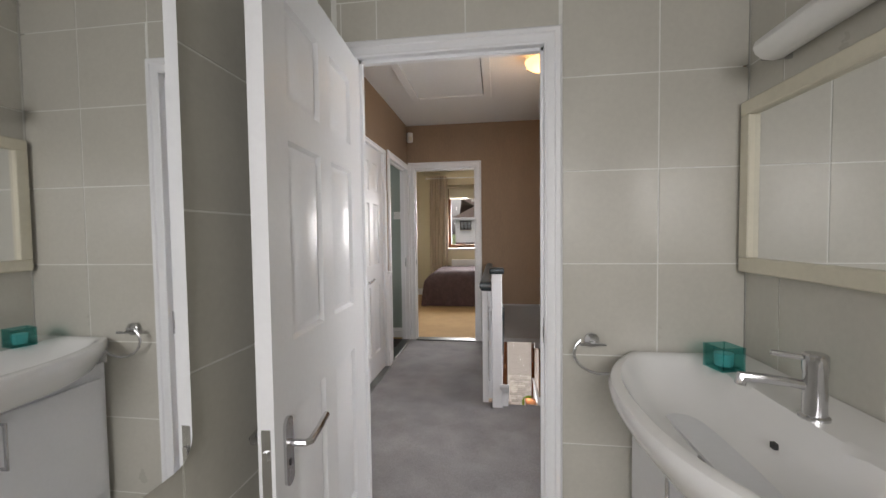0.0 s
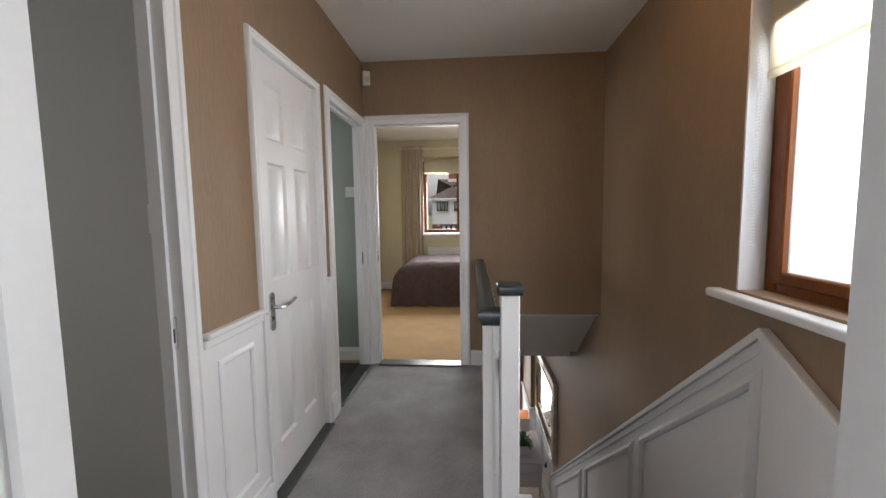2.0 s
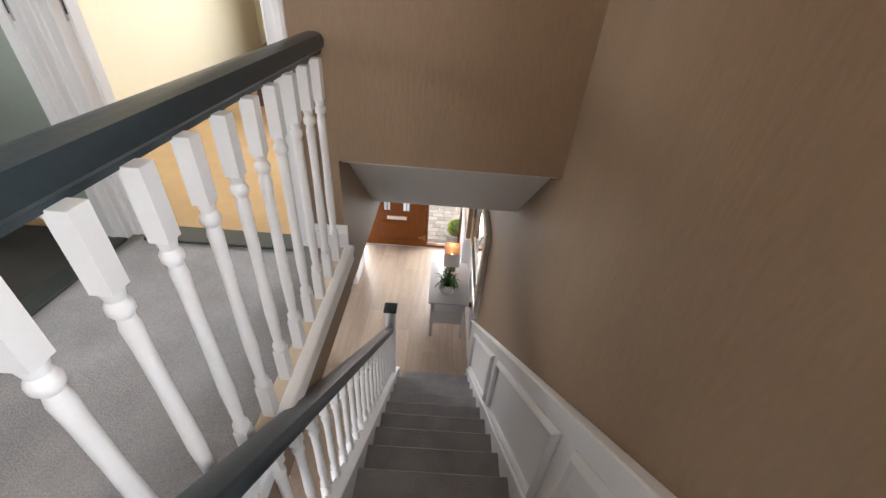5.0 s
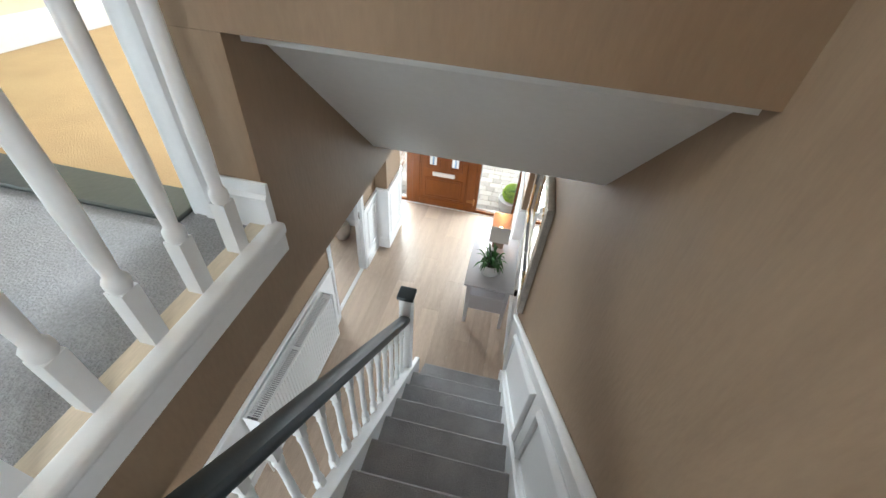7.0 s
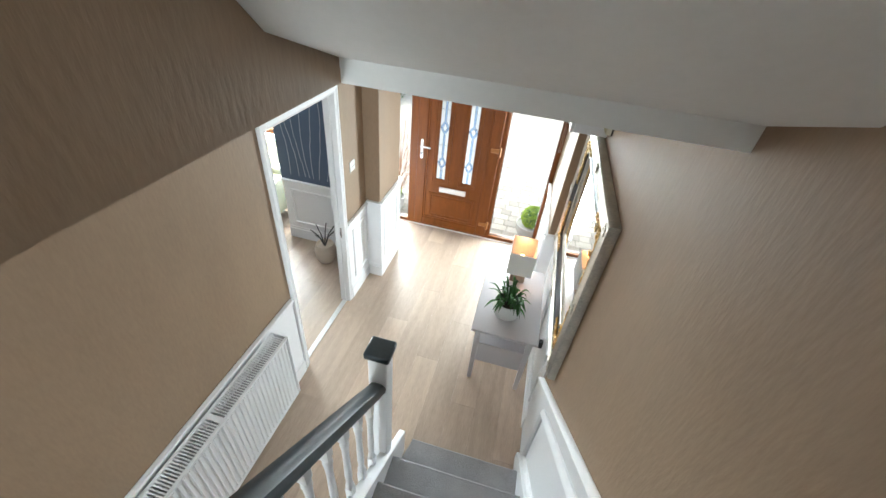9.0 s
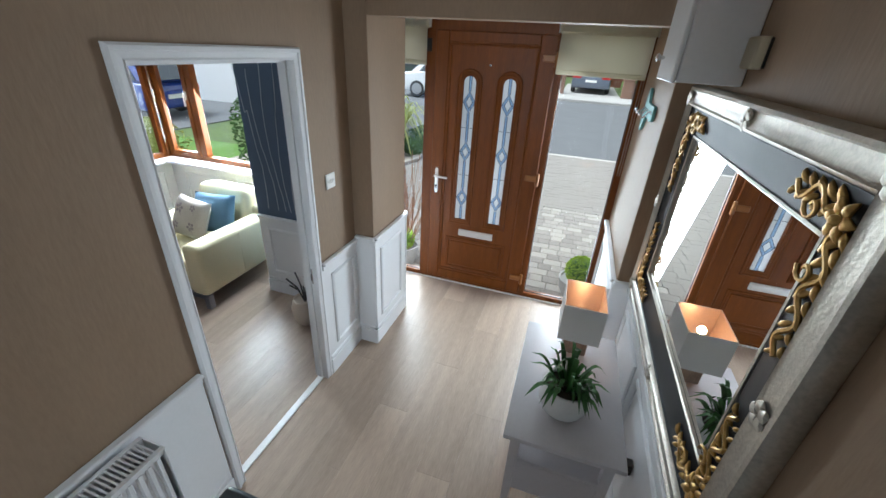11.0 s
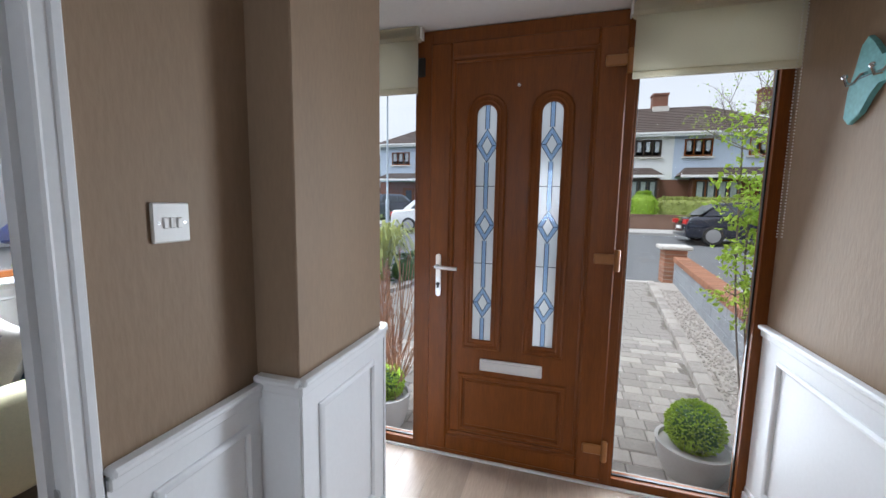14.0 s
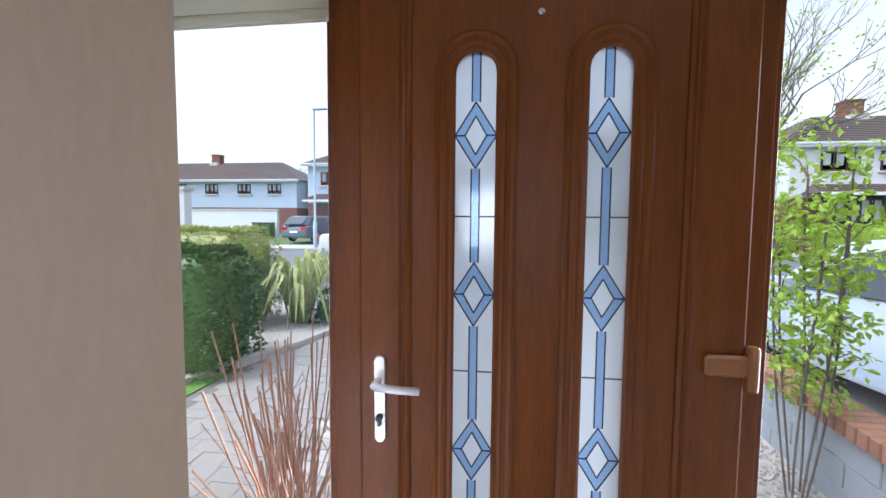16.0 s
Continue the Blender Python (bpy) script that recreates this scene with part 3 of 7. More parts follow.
threshold(XL - 0.02, XL + 0.045, 2.94, 3.56)
threshold(XL - TL, XL + 0.02, 3.77, 4.47)
threshold(-0.945, -0.265, YB - 0.06, YB + 0.06)
struct("threshold_strip", boxes((XH - 0.06, XH - 0.02, 6.264, 7.018, -0.002, 0.008)), M["white_metal"], "pale metal strip at the living room doorway", "threshold")


def skirting(name, pts, h=0.13, t=0.02, z=0.0, label="white moulded skirting board"):
    """A moulded board along a run of floor points, thickness to the left of the run."""
    out = [(0, 0), (0, h), (-t * 0.35, h), (-t * 0.55, h * 0.9), (-t * 0.6, h * 0.8), (-t, h * 0.72), (-t, 0)]
    bm = bmesh.new()
    sweep(bm, [(x, y, z) for x, y in pts], out)
    return struct(name, bm, M["white"], label, "skirting")


skirting("baseboard_bedroom", [(-1.72, YB + 0.1), (-1.72, 7.8), (1.8, 7.8)][::-1], z=UP, h=0.12)
skirting("baseboard_green_room", [(XL - TL, 4.60), (-4.6, 4.60)][::-1][::-1], z=UP, h=0.11)
skirting("baseboard_grey_room", [(XL - TL, 3.0), (-2.1, 3.0), (-2.1, 2.75), (-4.6, 2.75)], z=UP, h=0.11)
skirting("baseboard_landing", [(-0.045, YB), (-0.19, YB)][::1], z=UP, h=0.12)

# panelled lower walls


def dado_cap(bm, path, up=Vector((0, 0, 1))):
    out = [(0, -0.045), (0, 0.0), (-0.032, 0.0), (-0.036, -0.006), (-0.030, -0.014), (-0.020, -0.020), (-0.016, -0.045)]
    sweep(bm, path, out)


def wainscot(name, axis, face, side, a, b, z0, top, panels, label, sk=0.15):
    """Flat board, cap, skirting and beaded panels on a wall face; panels are (a0, a1) stretches."""
    ob = thing(name, label, "wall panelling", (face, (a + b) / 2, z0) if axis == "x" else ((a + b) / 2, face, z0), kind="structure")
    t = 0.012
    P = lambda d, u, z: (face + side * d, u, z) if axis == "x" else (u, face + side * d, z)

    def slab(d0, d1, u0, u1, w0, w1, bev=0.0):
        p, q = P(d0, u0, w0), P(d1, u1, w1)
        bm = bmesh.new()
        box(bm, min(p[0], q[0]), max(p[0], q[0]), min(p[1], q[1]), max(p[1], q[1]), min(p[2], q[2]), max(p[2], q[2]), bevel=bev)
        return bm
    part("board", slab(0, t, a, b, z0, top - 0.03), M["white"], ob)
    part("cap_rail", slab(0, 0.036, a, b, top - 0.02, top, 0.006), M["white"], ob)
    part("cap_moulding", slab(0, 0.022, a, b, top - 0.05, top - 0.02, 0.004), M["white"], ob)
    bm = slab(0, 0.024, a, b, z0, z0 + sk - 0.03, 0.002)
    part("skirting", bm, M["white"], ob)
    part("skirting_moulding", slab(0, 0.018, a, b, z0 + sk - 0.03, z0 + sk, 0.005), M["white"], ob)
    nrm = Vector((side, 0, 0)) if axis == "x" else Vector((0, side, 0))
    for u0, u1 in panels:
        w0, w1 = z0 + sk + 0.07, top - 0.12
        bm = bmesh.new()
        pts = [P(t, u0, w0), P(t, u1, w0), P(t, u1, w1), P(t, u0, w1)]
        bead(bm, pts, 0.022, 0.014, True, nrm)
        part("panel_moulding", bm, M["white"], ob)
    return ob


wainscot("wainscot_hall_left", "x", XH, 1, 7.075, 7.48, 0, 0.86, ((7.17, 7.42),), "white panelled lower wall by the living room door")
wainscot("wainscot_hall_radiator", "x", XH, 1, 2.2, 6.208, 0, 0.80, (), "white boarded lower wall behind the radiator")
wainscot("wainscot_pier", "x", -0.79, 1, 7.462, 7.992, 0, 0.885, ((7.56, 7.89),), "white panelled foot of the pier")
wainscot("wainscot_pier_front", "y", 7.48, -1, XH + 0.012, -0.772, 0, 0.885, (), "white boarded foot of the pier")
wainscot("wainscot_pier_back", "y", 7.99, 1, -1.45, -0.772, 0, 0.885, (), "white boarded back of the pier")
wainscot("wainscot_porch", "x", 0.74, -1, 7.545, YF, 0, 0.885, ((7.64, 8.38),), "white panelled lower wall beside the front door")
wainscot("wainscot_pier_right", "y", 7.56, -1, 0.722, XR, 0, 0.885, (), "white boarded foot of the wall beside the door")
wainscot("wainscot_hall_right", "x", XR, -1, 6.25, 7.545, 0, 0.86, ((6.35, 6.9), (7.0, 7.46)), "white panelled lower wall under the mirror")
wainscot("wainscot_landing", "x", XL, 1, 2.541, 2.89, UP, 3.632, ((2.615, 2.80),), "white panelled lower landing wall")
wainscot("wainscot_landing", "x", XL, 1, 3.60, 3.694, UP, 3.64, (), "white boarded strip between two landing doors")
wainscot("wainscot_bay", "x", -3.9, 1, 7.78, 8.57, 0, 0.76, ((7.9, 8.46),), "white panelled wall under the bay window")
wainscot("wainscot_living", "y", 7.77, -1, -5.3, -3.888, 0, 0.76, ((-4.9, -4.1),), "white panelled lower living room wall")
wainscot("wainscot_bay_front", "y", 8.58, -1, -3.888, -2.0, 0, 0.76, ((-3.7, -3.0), (-2.9, -2.2)), "white panelled wall under the bay window")

# sloping panelling along the stairs
ws = thing("wainscot_stairs", "white panelled lower wall rising with the stairs", "wall panelling", (XR, 4.5, 1.0), kind="structure")
DA, DB = (6.25, 0.640), (2.775, 3.605)
DS = (DB[1] - DA[1]) / (DA[0] - DB[0])
dz = lambda y: DA[1] + (DA[0] - y) * DS
bm = bmesh.new()
prism(bm, [(6.25, 0), (6.25, DA[1] - 0.02), (DB[0], DB[1] - 0.02), (1.77, DB[1] - 0.02 - 0.55), (1.77, UP), (2.9, UP), (5.98, 0)], "x", XR - 0.012, XR)
part("board", bm, M["white"], ws)
bm = bmesh.new()
prism(bm, [(6.25, DA[1] - 0.028), (6.25, DA[1]), (DB[0], DB[1]), (2.18, DB[1] - 0.34), (2.18, DB[1] - 0.37), (DB[0], DB[1] - 0.032)], "x", XR - 0.042, XR, bevel=0.005)
part("cap_rail", bm, M["white"], ws)
bm = bmesh.new()
prism(bm, [(6.25, DA[1] - 0.075), (6.25, DA[1] - 0.028), (DB[0], DB[1] - 0.032), (2.18, DB[1] - 0.37), (2.18, DB[1] - 0.40), (DB[0], DB[1] - 0.08)], "x", XR - 0.026, XR, bevel=0.006)
part("cap_moulding", bm, M["white"], ws)
for y0, y1 in ((5.93, 4.95), (4.77, 3.82), (3.68, 2.80)):
    lo = lambda y: on_stair(y, 0.13)
    hi = lambda y: dz(y) - 0.17
    bm = bmesh.new()
    bead(bm, [(XR - 0.012, y0, lo(y0)), (XR - 0.012, y1, lo(y1)), (XR - 0.012, y1, hi(y1)), (XR - 0.012, y0, hi(y0))], 0.042, 0.024, True, Vector((-1, 0, 0)))
    part("panel_moulding", bm, M["white"], ws)

# ---- balustrades ----


def baluster_bm(x, y, z0, z1, cut0=0.0, cut1=0.0):
    """A square-ended turned baluster from z0 to z1."""
    bm = bmesh.new()
    h = z1 - z0
    s = 0.016
    a, b = z0 + 0.16 * h + cut0, z1 - 0.16 * h
    for w0, w1, e0, e1 in ((z0, a, cut0, 0), (b, z1, 0, cut1)):
        r = bmesh.ops.create_cube(bm, size=1)["verts"]
        for v in r:
            v.co = Vector((x + v.co.x * 2 * s, y + v.co.y * 2 * s, w1 if v.co.z > 0 else w0))
    L = b - a
    prof = [(0.0165, 0), (0.0185, 0.01), (0.0185, 0.02), (0.012, 0.03), (0.0135, 0.06), (0.0162, 0.14 * L / 0.5), (0.0158, 0.3 * L), (0.0142, 0.5 * L), (0.0135, 0.62 * L), (0.0138, 0.8 * L), (0.0152, L - 0.07), (0.012, L - 0.05), (0.0185, L - 0.04), (0.0185, L - 0.028), (0.013, L - 0.018), (0.0165, L)]
    prof = sorted(prof, key=lambda p: p[1])
    lathe(bm, prof, (x, y, a), 12)
    return bm


RAIL = [(-0.036, -0.012), (-0.038, 0.012), (-0.030, 0.026), (-0.012, 0.032), (0.012, 0.032), (0.030, 0.026), (0.038, 0.012), (0.036, -0.012), (0.026, -0.022), (0.024, -0.034), (-0.024, -0.034), (-0.026, -0.022)]
M["fillet"] = material("bare_pale_wood_fillet", (0.62, 0.52, 0.40), 0.6, var=0.12, scale=6, fine=40, stretch=(8, 1, 8))
land = thing("landing_balustrade", "white turned balusters under a dark teal handrail on the landing", "balustrade", (-0.11, 3.6, UP))
RX, BX, RZ = -0.110, -0.075, 3.612
bm = bmesh.new()
sweep(bm, [(RX, YB - 0.002, RZ), (RX, 2.885, RZ), (-0.055, 2.885, RZ)], RAIL)
part("handrail", bm, M["rail"], land, "dark teal painted handrail")
part("base_rail", boxes((-0.104, -0.046, 2.91, YB - 0.02, UP, UP + 0.014), bevel=0.003), M["fillet"], land)
part("fascia", boxes((-0.049, -0.027, 2.91, 4.529, 2.70, UP - 0.002), bevel=0.004), M["white"], land)
part("nosing", box(bmesh.new(), -0.062, -0.020, 2.91, 4.529, UP - 0.012, UP + 0.020, bevel=0.009, seg=3), M["white"], land)
part("half_post", boxes((RX - 0.02, RX + 0.02, 2.865, 2.905, UP + 0.02, RZ - 0.03), bevel=0.003), M["white"], land)
first = part("baluster", baluster_bm(BX, 2.963, UP + 0.012, RZ - 0.03), M["white"], land)
for k in range(1, 13):
    o = new("baluster", first.data)
    o.parent = land
    o.location = (0, k * 0.1215, 0)

stair_rail = thing("stair_balustrade", "white turned balusters and newels under a dark teal stair handrail", "balustrade", (0.0, 4.2, 0))
top_y, low_y, lift = 2.90, 5.55, 0.735
bm = bmesh.new()
sweep(bm, [(-0.012, top_y, on_stair(top_y, lift) - 0.03), (-0.012, low_y, on_stair(low_y, lift))], RAIL)
part("handrail", bm, M["rail"], stair_rail, "dark teal painted sloping handrail")
for nm, x0, x1, y0, y1, z0, z1 in (("newel_post", -0.064, 0.008, 2.832, 2.908, UP - 0.35, 3.701), ("newel_post", -0.058, 0.03, 5.545, 5.625, 0, 1.365)):
    nw = part(nm, boxes((x0, x1, y0, y1, z0, z1), bevel=0.005), M["white"], stair_rail)
    part("newel_cap", box(bmesh.new(), x0 - 0.014, x1 + 0.014, y0 - 0.015, y1 + 0.015, z1, z1 + 0.038, bevel=0.010, seg=3), M["rail"], nw, "dark teal newel cap")
part("baluster_seat", prism(bmesh.new(), [(5.55, on_stair(5.55, 0.10)), (5.55, on_stair(5.55, 0.125)), (2.8, on_stair(2.8, 0.125)), (2.8, on_stair(2.8, 0.10))], "x", -0.012, 0.052, bevel=0.004), M["white"], stair_rail)
y0 = 5.44
b0 = part("baluster", baluster_bm(0.018 - 0.028, y0, on_stair(y0, 0.105), on_stair(y0, lift - 0.03)), M["white"], stair_rail)
for k in range(1, 23):
    o = new("baluster", b0.data)
    o.parent = stair_rail
    o.location = (0, -k * 0.111, k * 0.111 * SL)

# ---- windows ----


def blind(name, axis, at, a, b, top, bottom, label, chain=None, side=-1):
    c = ((a + b) / 2, at, top) if axis == "y" else (at, (a + b) / 2, top)
    ob = thing(name, label, "roller blind", c)

    def sl(d0, d1, u0, u1, z0, z1, bev=0.0):
        p = (u0, u1, at + min(d0, d1), at + max(d0, d1), z0, z1) if axis == "y" else (at + min(d0, d1), at + max(d0, d1), u0, u1, z0, z1)
        return box(bmesh.new(), *p, bevel=bev)
    part("cassette", sl(-0.035, 0.035, a, b, top - 0.06, top, 0.012), M["blind"], ob)
    part("fabric", sl(side * 0.012, side * 0.015, a + 0.012, b - 0.012, bottom + 0.02, top - 0.03), M["blind"], ob)
    part("bottom_bar", sl(side * 0.006, side * 0.021, a + 0.012, b - 0.012, bottom, bottom + 0.03, 0.004), M["blind"], ob)
    part("bracket", sl(-0.02, 0.02, a - 0.008, a - 0.001, top - 0.055, top), M["plastic"], ob)
    part("bracket", sl(-0.02, 0.02, b + 0.001, b + 0.008, top - 0.055, top), M["plastic"], ob)
    if chain:
        u, low = chain
        bm = bmesh.new()
        n = int((top - 0.04 - low) / 0.012)
        for dx in (-0.008, 0.008):
            for i in range(n):
                p = (u + dx, at + side * 0.03, top - 0.04 - i * 0.012) if axis == "y" else (at + side * 0.03, u + dx, top - 0.04 - i * 0.012)
                r = bmesh.ops.create_icosphere(bm, subdivisions=1, radius=0.0032)["verts"]
                bmesh.ops.translate(bm, verts=r, vec=p)
        part("bead_chain", bm, M["plastic"], ob)
    return ob


def frame_rect(axis, at, depth, a, b, z0, z1, w, bevel=0.006):
    """Four mitre-less bars round a rectangle."""
    rows = []
    for u0, u1, w0, w1 in ((a, a + w, z0, z1), (b - w, b, z0, z1), (a + w, b - w, z0, z0 + w), (a + w, b - w, z1 - w, z1)):
        rows.append((u0, u1, at, at + depth, w0, w1) if axis == "y" else (at, at + depth, u0, u1, w0, w1))
    return boxes(*rows, bevel=bevel)


def pane(axis, at, a, b, z0, z1, ob, mat, name="pane"):
    bm = bmesh.new()
    box(bm, *((a, b, at - 0.003, at + 0.003, z0, z1) if axis == "y" else (at - 0.003, at + 0.003, a, b, z0, z1)))
    o = part(name, bm, mat, ob)
    o.visible_shadow = False
    return o


# landing window
lw = thing("window_landing", "oak-brown window with frosted glass above the stairs", "window", (0.98, 2.44, 3.7), kind="structure")
part("window_frame", frame_rect("x", 0.935, 0.07, 1.93, 2.95, 3.69, 4.82, 0.055), M["oak_pvc"], lw)
part("sash", frame_rect("x", 0.922, 0.05, 1.975, 2.905, 3.735, 4.775, 0.045), M["oak_pvc"], lw)
pane("x", 0.95, 2.02, 2.86, 3.78, 4.73, lw, M["frosted"], "frosted_pane")
part("reveal", boxes((XR + 0.002, 0.935, 2.951, 2.962, 3.70, 4.82), (XR + 0.002, 0.935, 1.918, 1.929, 3.70, 4.82)), M["white"], lw)
part("window_sill", box(bmesh.new(), XR - 0.052, 0.935, 1.84, 3.07, 3.655, 3.690, bevel=0.012, seg=3), M["white"], lw)
blind("roller_blind", "x", 0.897, 1.95, 2.925, 4.80, 4.46, "cream roller blind partly lowered over the stair window", (2.93, 3.85))

# bedroom window
bw = thing("window_bedroom", "oak-brown bedroom window with clear glass", "window", (-0.27, 7.9, 3.69), kind="structure")
part("window_frame", frame_rect("y", 7.92, 0.07, -0.98, 0.44, 3.70, 4.92, 0.055), M["oak_pvc"], bw)
part("mullion", boxes((-0.43, -0.35, 7.91, 7.99, 3.755, 4.865), bevel=0.006), M["oak_pvc"], bw)
pane("y", 7.95, -0.925, -0.43, 3.755, 4.865, bw, M["glass"])
pane("y", 7.95, -0.35, 0.385, 3.755, 4.865, bw, M["glass"])
part("window_sill", box(bmesh.new(), -1.06, 0.52, 7.74, 7.92, 3.655, 3.69, bevel=0.012, seg=3), M["white"], bw)
blind("roller_blind", "y", 7.87, -0.97, 0.43, 4.92, 4.66, "cream roller blind partly lowered over the bedroom window")

# bay window of the living room
bay = thing("window_bay", "oak-brown corner bay window of the living room", "window", (-3.0, 8.63, 0.76), kind="structure")
part("corner_post", boxes((-3.97, -3.89, 8.57, 8.66, 0.79, 2.19), bevel=0.006), M["oak_pvc"], bay)
part("side_frame", frame_rect("x", -3.965, 0.07, 8.13, 8.57, 0.79, 2.19, 0.05), M["oak_pvc"], bay)
part("side_transom", boxes((-3.96, -3.89, 8.18, 8.52, 1.72, 1.79), bevel=0.006), M["oak_pvc"], bay)
pane("x", -3.93, 8.18, 8.52, 0.84, 1.72, bay, M["glass"])
pane("x", -3.93, 8.18, 8.52, 1.79, 2.14, bay, M["glass"])
part("front_frame", frame_rect("y", 8.59, 0.07, -3.89, -2.0, 0.79, 2.19, 0.055), M["oak_pvc"], bay)
for u in (-3.385, -2.70):
    part("mullion", boxes((u - 0.04, u + 0.04, 8.585, 8.66, 0.845, 2.135), bevel=0.006), M["oak_pvc"], bay)
part("casement", frame_rect("y", 8.575, 0.05, -3.84, -3.425, 0.83, 2.15, 0.05), M["oak_pvc"], bay)
for u0, u1 in ((-3.79, -3.475), (-3.345, -2.74), (-2.66, -2.055)):
    pane("y", 8.62, u0, u1, 0.845, 2.135, bay, M["glass"])
part("window_sill", boxes((-3.905, -3.78, 7.80, 8.59, 0.76, 0.79), (-3.78, -2.0, 8.44, 8.59, 0.76, 0.79), bevel=0.006), M["white"], bay)
hd = part("handle", boxes((-3.455, -3.435, 8.555, 8.575, 1.42, 1.50), bevel=0.003), M["white_metal"], bay, "silver window handle")
part("handle_lever", boxes((-3.452, -3.438, 8.535, 8.556, 1.36, 1.48), bevel=0.004), M["white_metal"], hd)
part("handle", boxes((-3.885, -3.865, 8.28, 8.42, 1.735, 1.75), bevel=0.003), M["white_metal"], bay, "silver window handle")
blind("roller_blind", "x", -3.84, 8.14, 8.55, 2.185, 1.86, "cream roller blind on the side of the bay", None, 1)
blind("roller_blind", "y", 8.53, -3.86, -2.02, 2.185, 1.86, "cream roller blind across the bay window", (-3.80, 0.95))

# ---- front door and sidelights ----
fd = thing("door_front", "golden oak front door with two arched leaded panes", "door", (-0.32, YF, 0), kind="structure")
Y0 = YF


def oak(name, *rows, bevel=0.005, parent=None):
    return part(name, boxes(*rows, bevel=bevel), M["oak_pvc"], parent or fd)


oak("outer_frame", (-0.845, -0.765, Y0, Y0 + 0.07, 0, 2.215), (0.12, 0.166, Y0, Y0 + 0.07, 0, 2.215), (-0.765, 0.12, Y0, Y0 + 0.07, 2.14, 2.215), (-0.765, 0.12, Y0, Y0 + 0.07, 0, 0.045), bevel=0.0015)
oak("sash", (-0.772, -0.664, Y0 - 0.014, Y0 + 0.05, 0.035, 2.15), (0.008, 0.128, Y0 - 0.014, Y0 + 0.05, 0.035, 2.15), (-0.664, 0.008, Y0 - 0.014, Y0 + 0.05, 2.075, 2.15), (-0.664, 0.008, Y0 - 0.014, Y0 + 0.05, 0.035, 0.125), bevel=0.007)
GL, GR, GZ0, GZ1 = (-0.54, -0.432), (-0.231, -0.124), 0.665, 1.855


def arch(u0, u1, z0, z1, rise, n=10):
    """Points up the left, over the arch and down the right."""
    c, r = (u0 + u1) / 2, (u1 - u0) / 2
    pts = [(u0, z0)] + [(c - r * math.cos(math.pi * i / n), z1 - rise + rise * math.sin(math.pi * i / n)) for i in range(n + 1)] + [(u1, z0)]
    return pts


yp0, yp1 = Y0 + 0.004, Y0 + 0.034
bm = boxes((-0.664, 0.008, yp0, yp1, 0.125, GZ0), (-0.664, GL[0], yp0, yp1, GZ0, GZ1), (GL[1], GR[0], yp0, yp1, GZ0, GZ1), (GR[1], 0.008, yp0, yp1, GZ0, GZ1), (-0.664, 0.008, yp0, yp1, GZ1, 2.075))
for u0, u1 in (GL, GR):
    a = arch(u0, u1, GZ0, GZ1, 0.054)
    k = len(a) // 2
    prism(bm, a[1:k + 1] + [(u0, GZ1)], "y", yp0, yp1)
    prism(bm, a[k:-1] + [(u1, GZ1)], "y", yp0, yp1)
part("door_panel", bm, M["oak_pvc"], fd)
mould = [(-0.012, 0), (-0.012, 0.006), (-0.004, 0.011), (0.004, 0.007), (0.012, 0.009), (0.018, 0.004), (0.018, 0)]
bm = bmesh.new()
for off in (0.012, 0.034):
    for u0, u1 in (GL, GR):
        a = arch(u0 - off, u1 + off, GZ0 - off, GZ1 + off, 0.054 + off * 0.9)
        sweep(bm, [(u, yp0, z) for u, z in a], mould, closed=True, up=Vector((0, -1, 0)))
part("glazing_moulding", bm, M["oak_pvc"], fd)
bm = bmesh.new()
sweep(bm, [(-0.585, yp0, 0.17), (-0.07, yp0, 0.17), (-0.07, yp0, 0.462), (-0.585, yp0, 0.462)], mould, closed=True, up=Vector((0, -1, 0)))
box(bm, -0.565, -0.09, yp0 - 0.006, yp0 + 0.004, 0.195, 0.44, bevel=0.004)
part("lower_panel", bm, M["oak_pvc"], fd)
bm = bmesh.new()
sweep(bm, [(-0.655, yp0, 0.135), (0.0, yp0, 0.135), (0.0, yp0, 2.065), (-0.655, yp0, 2.065)], mould, closed=True, up=Vector((0, -1, 0)))
part("edge_moulding", bm, M["oak_pvc"], fd)
lp = part("letter_plate", box(bmesh.new(), -0.488, -0.172, Y0 - 0.008, Y0 + 0.004, 0.508, 0.572, bevel=0.004), M["white_metal"], fd, "silver letter plate")
part("letter_flap", box(bmesh.new(), -0.474, -0.186, Y0 - 0.012, Y0 - 0.006, 0.519, 0.561, bevel=0.003), M["white_metal"], lp)
bm = bmesh.new()
lathe(bm, [(0.008, 0), (0.008, 0.01), (0.004, 0.012)], n=12)
bmesh.ops.transform(bm, matrix=Matrix.Translation((-0.338, Y0 + 0.006, 1.93)) @ Matrix.Rotation(radians(90), 4, "X"), verts=bm.verts)
part("spyhole", bm, M["chrome"], fd, "small brass spyhole")
# handle
pl = [(-0.716 + 0.014 * math.cos(2 * math.pi * k / 20), 1.0 + (0.098 if math.sin(2 * math.pi * k / 20) > 0 else -0.098) + 0.014 * math.sin(2 * math.pi * k / 20)) for k in range(20)]
hp = part("handle_plate", prism(bmesh.new(), pl, "y", Y0 - 0.024, Y0 - 0.014, bevel=0.002), M["white_metal"], fd, "silver handle plate")
bm = bmesh.new()
sweep(bm, [(-0.718, Y0 - 0.02, 1.05), (-0.718, Y0 - 0.062, 1.05), (-0.706, Y0 - 0.07, 1.05), (-0.66, Y0 - 0.07, 1.047), (-0.607, Y0 - 0.066, 1.045)], round_outline(0.0095, 10), up=Vector((0.1, 0.1, 1)))
part("lever", bm, M["white_metal"], hp)
bm = bmesh.new()
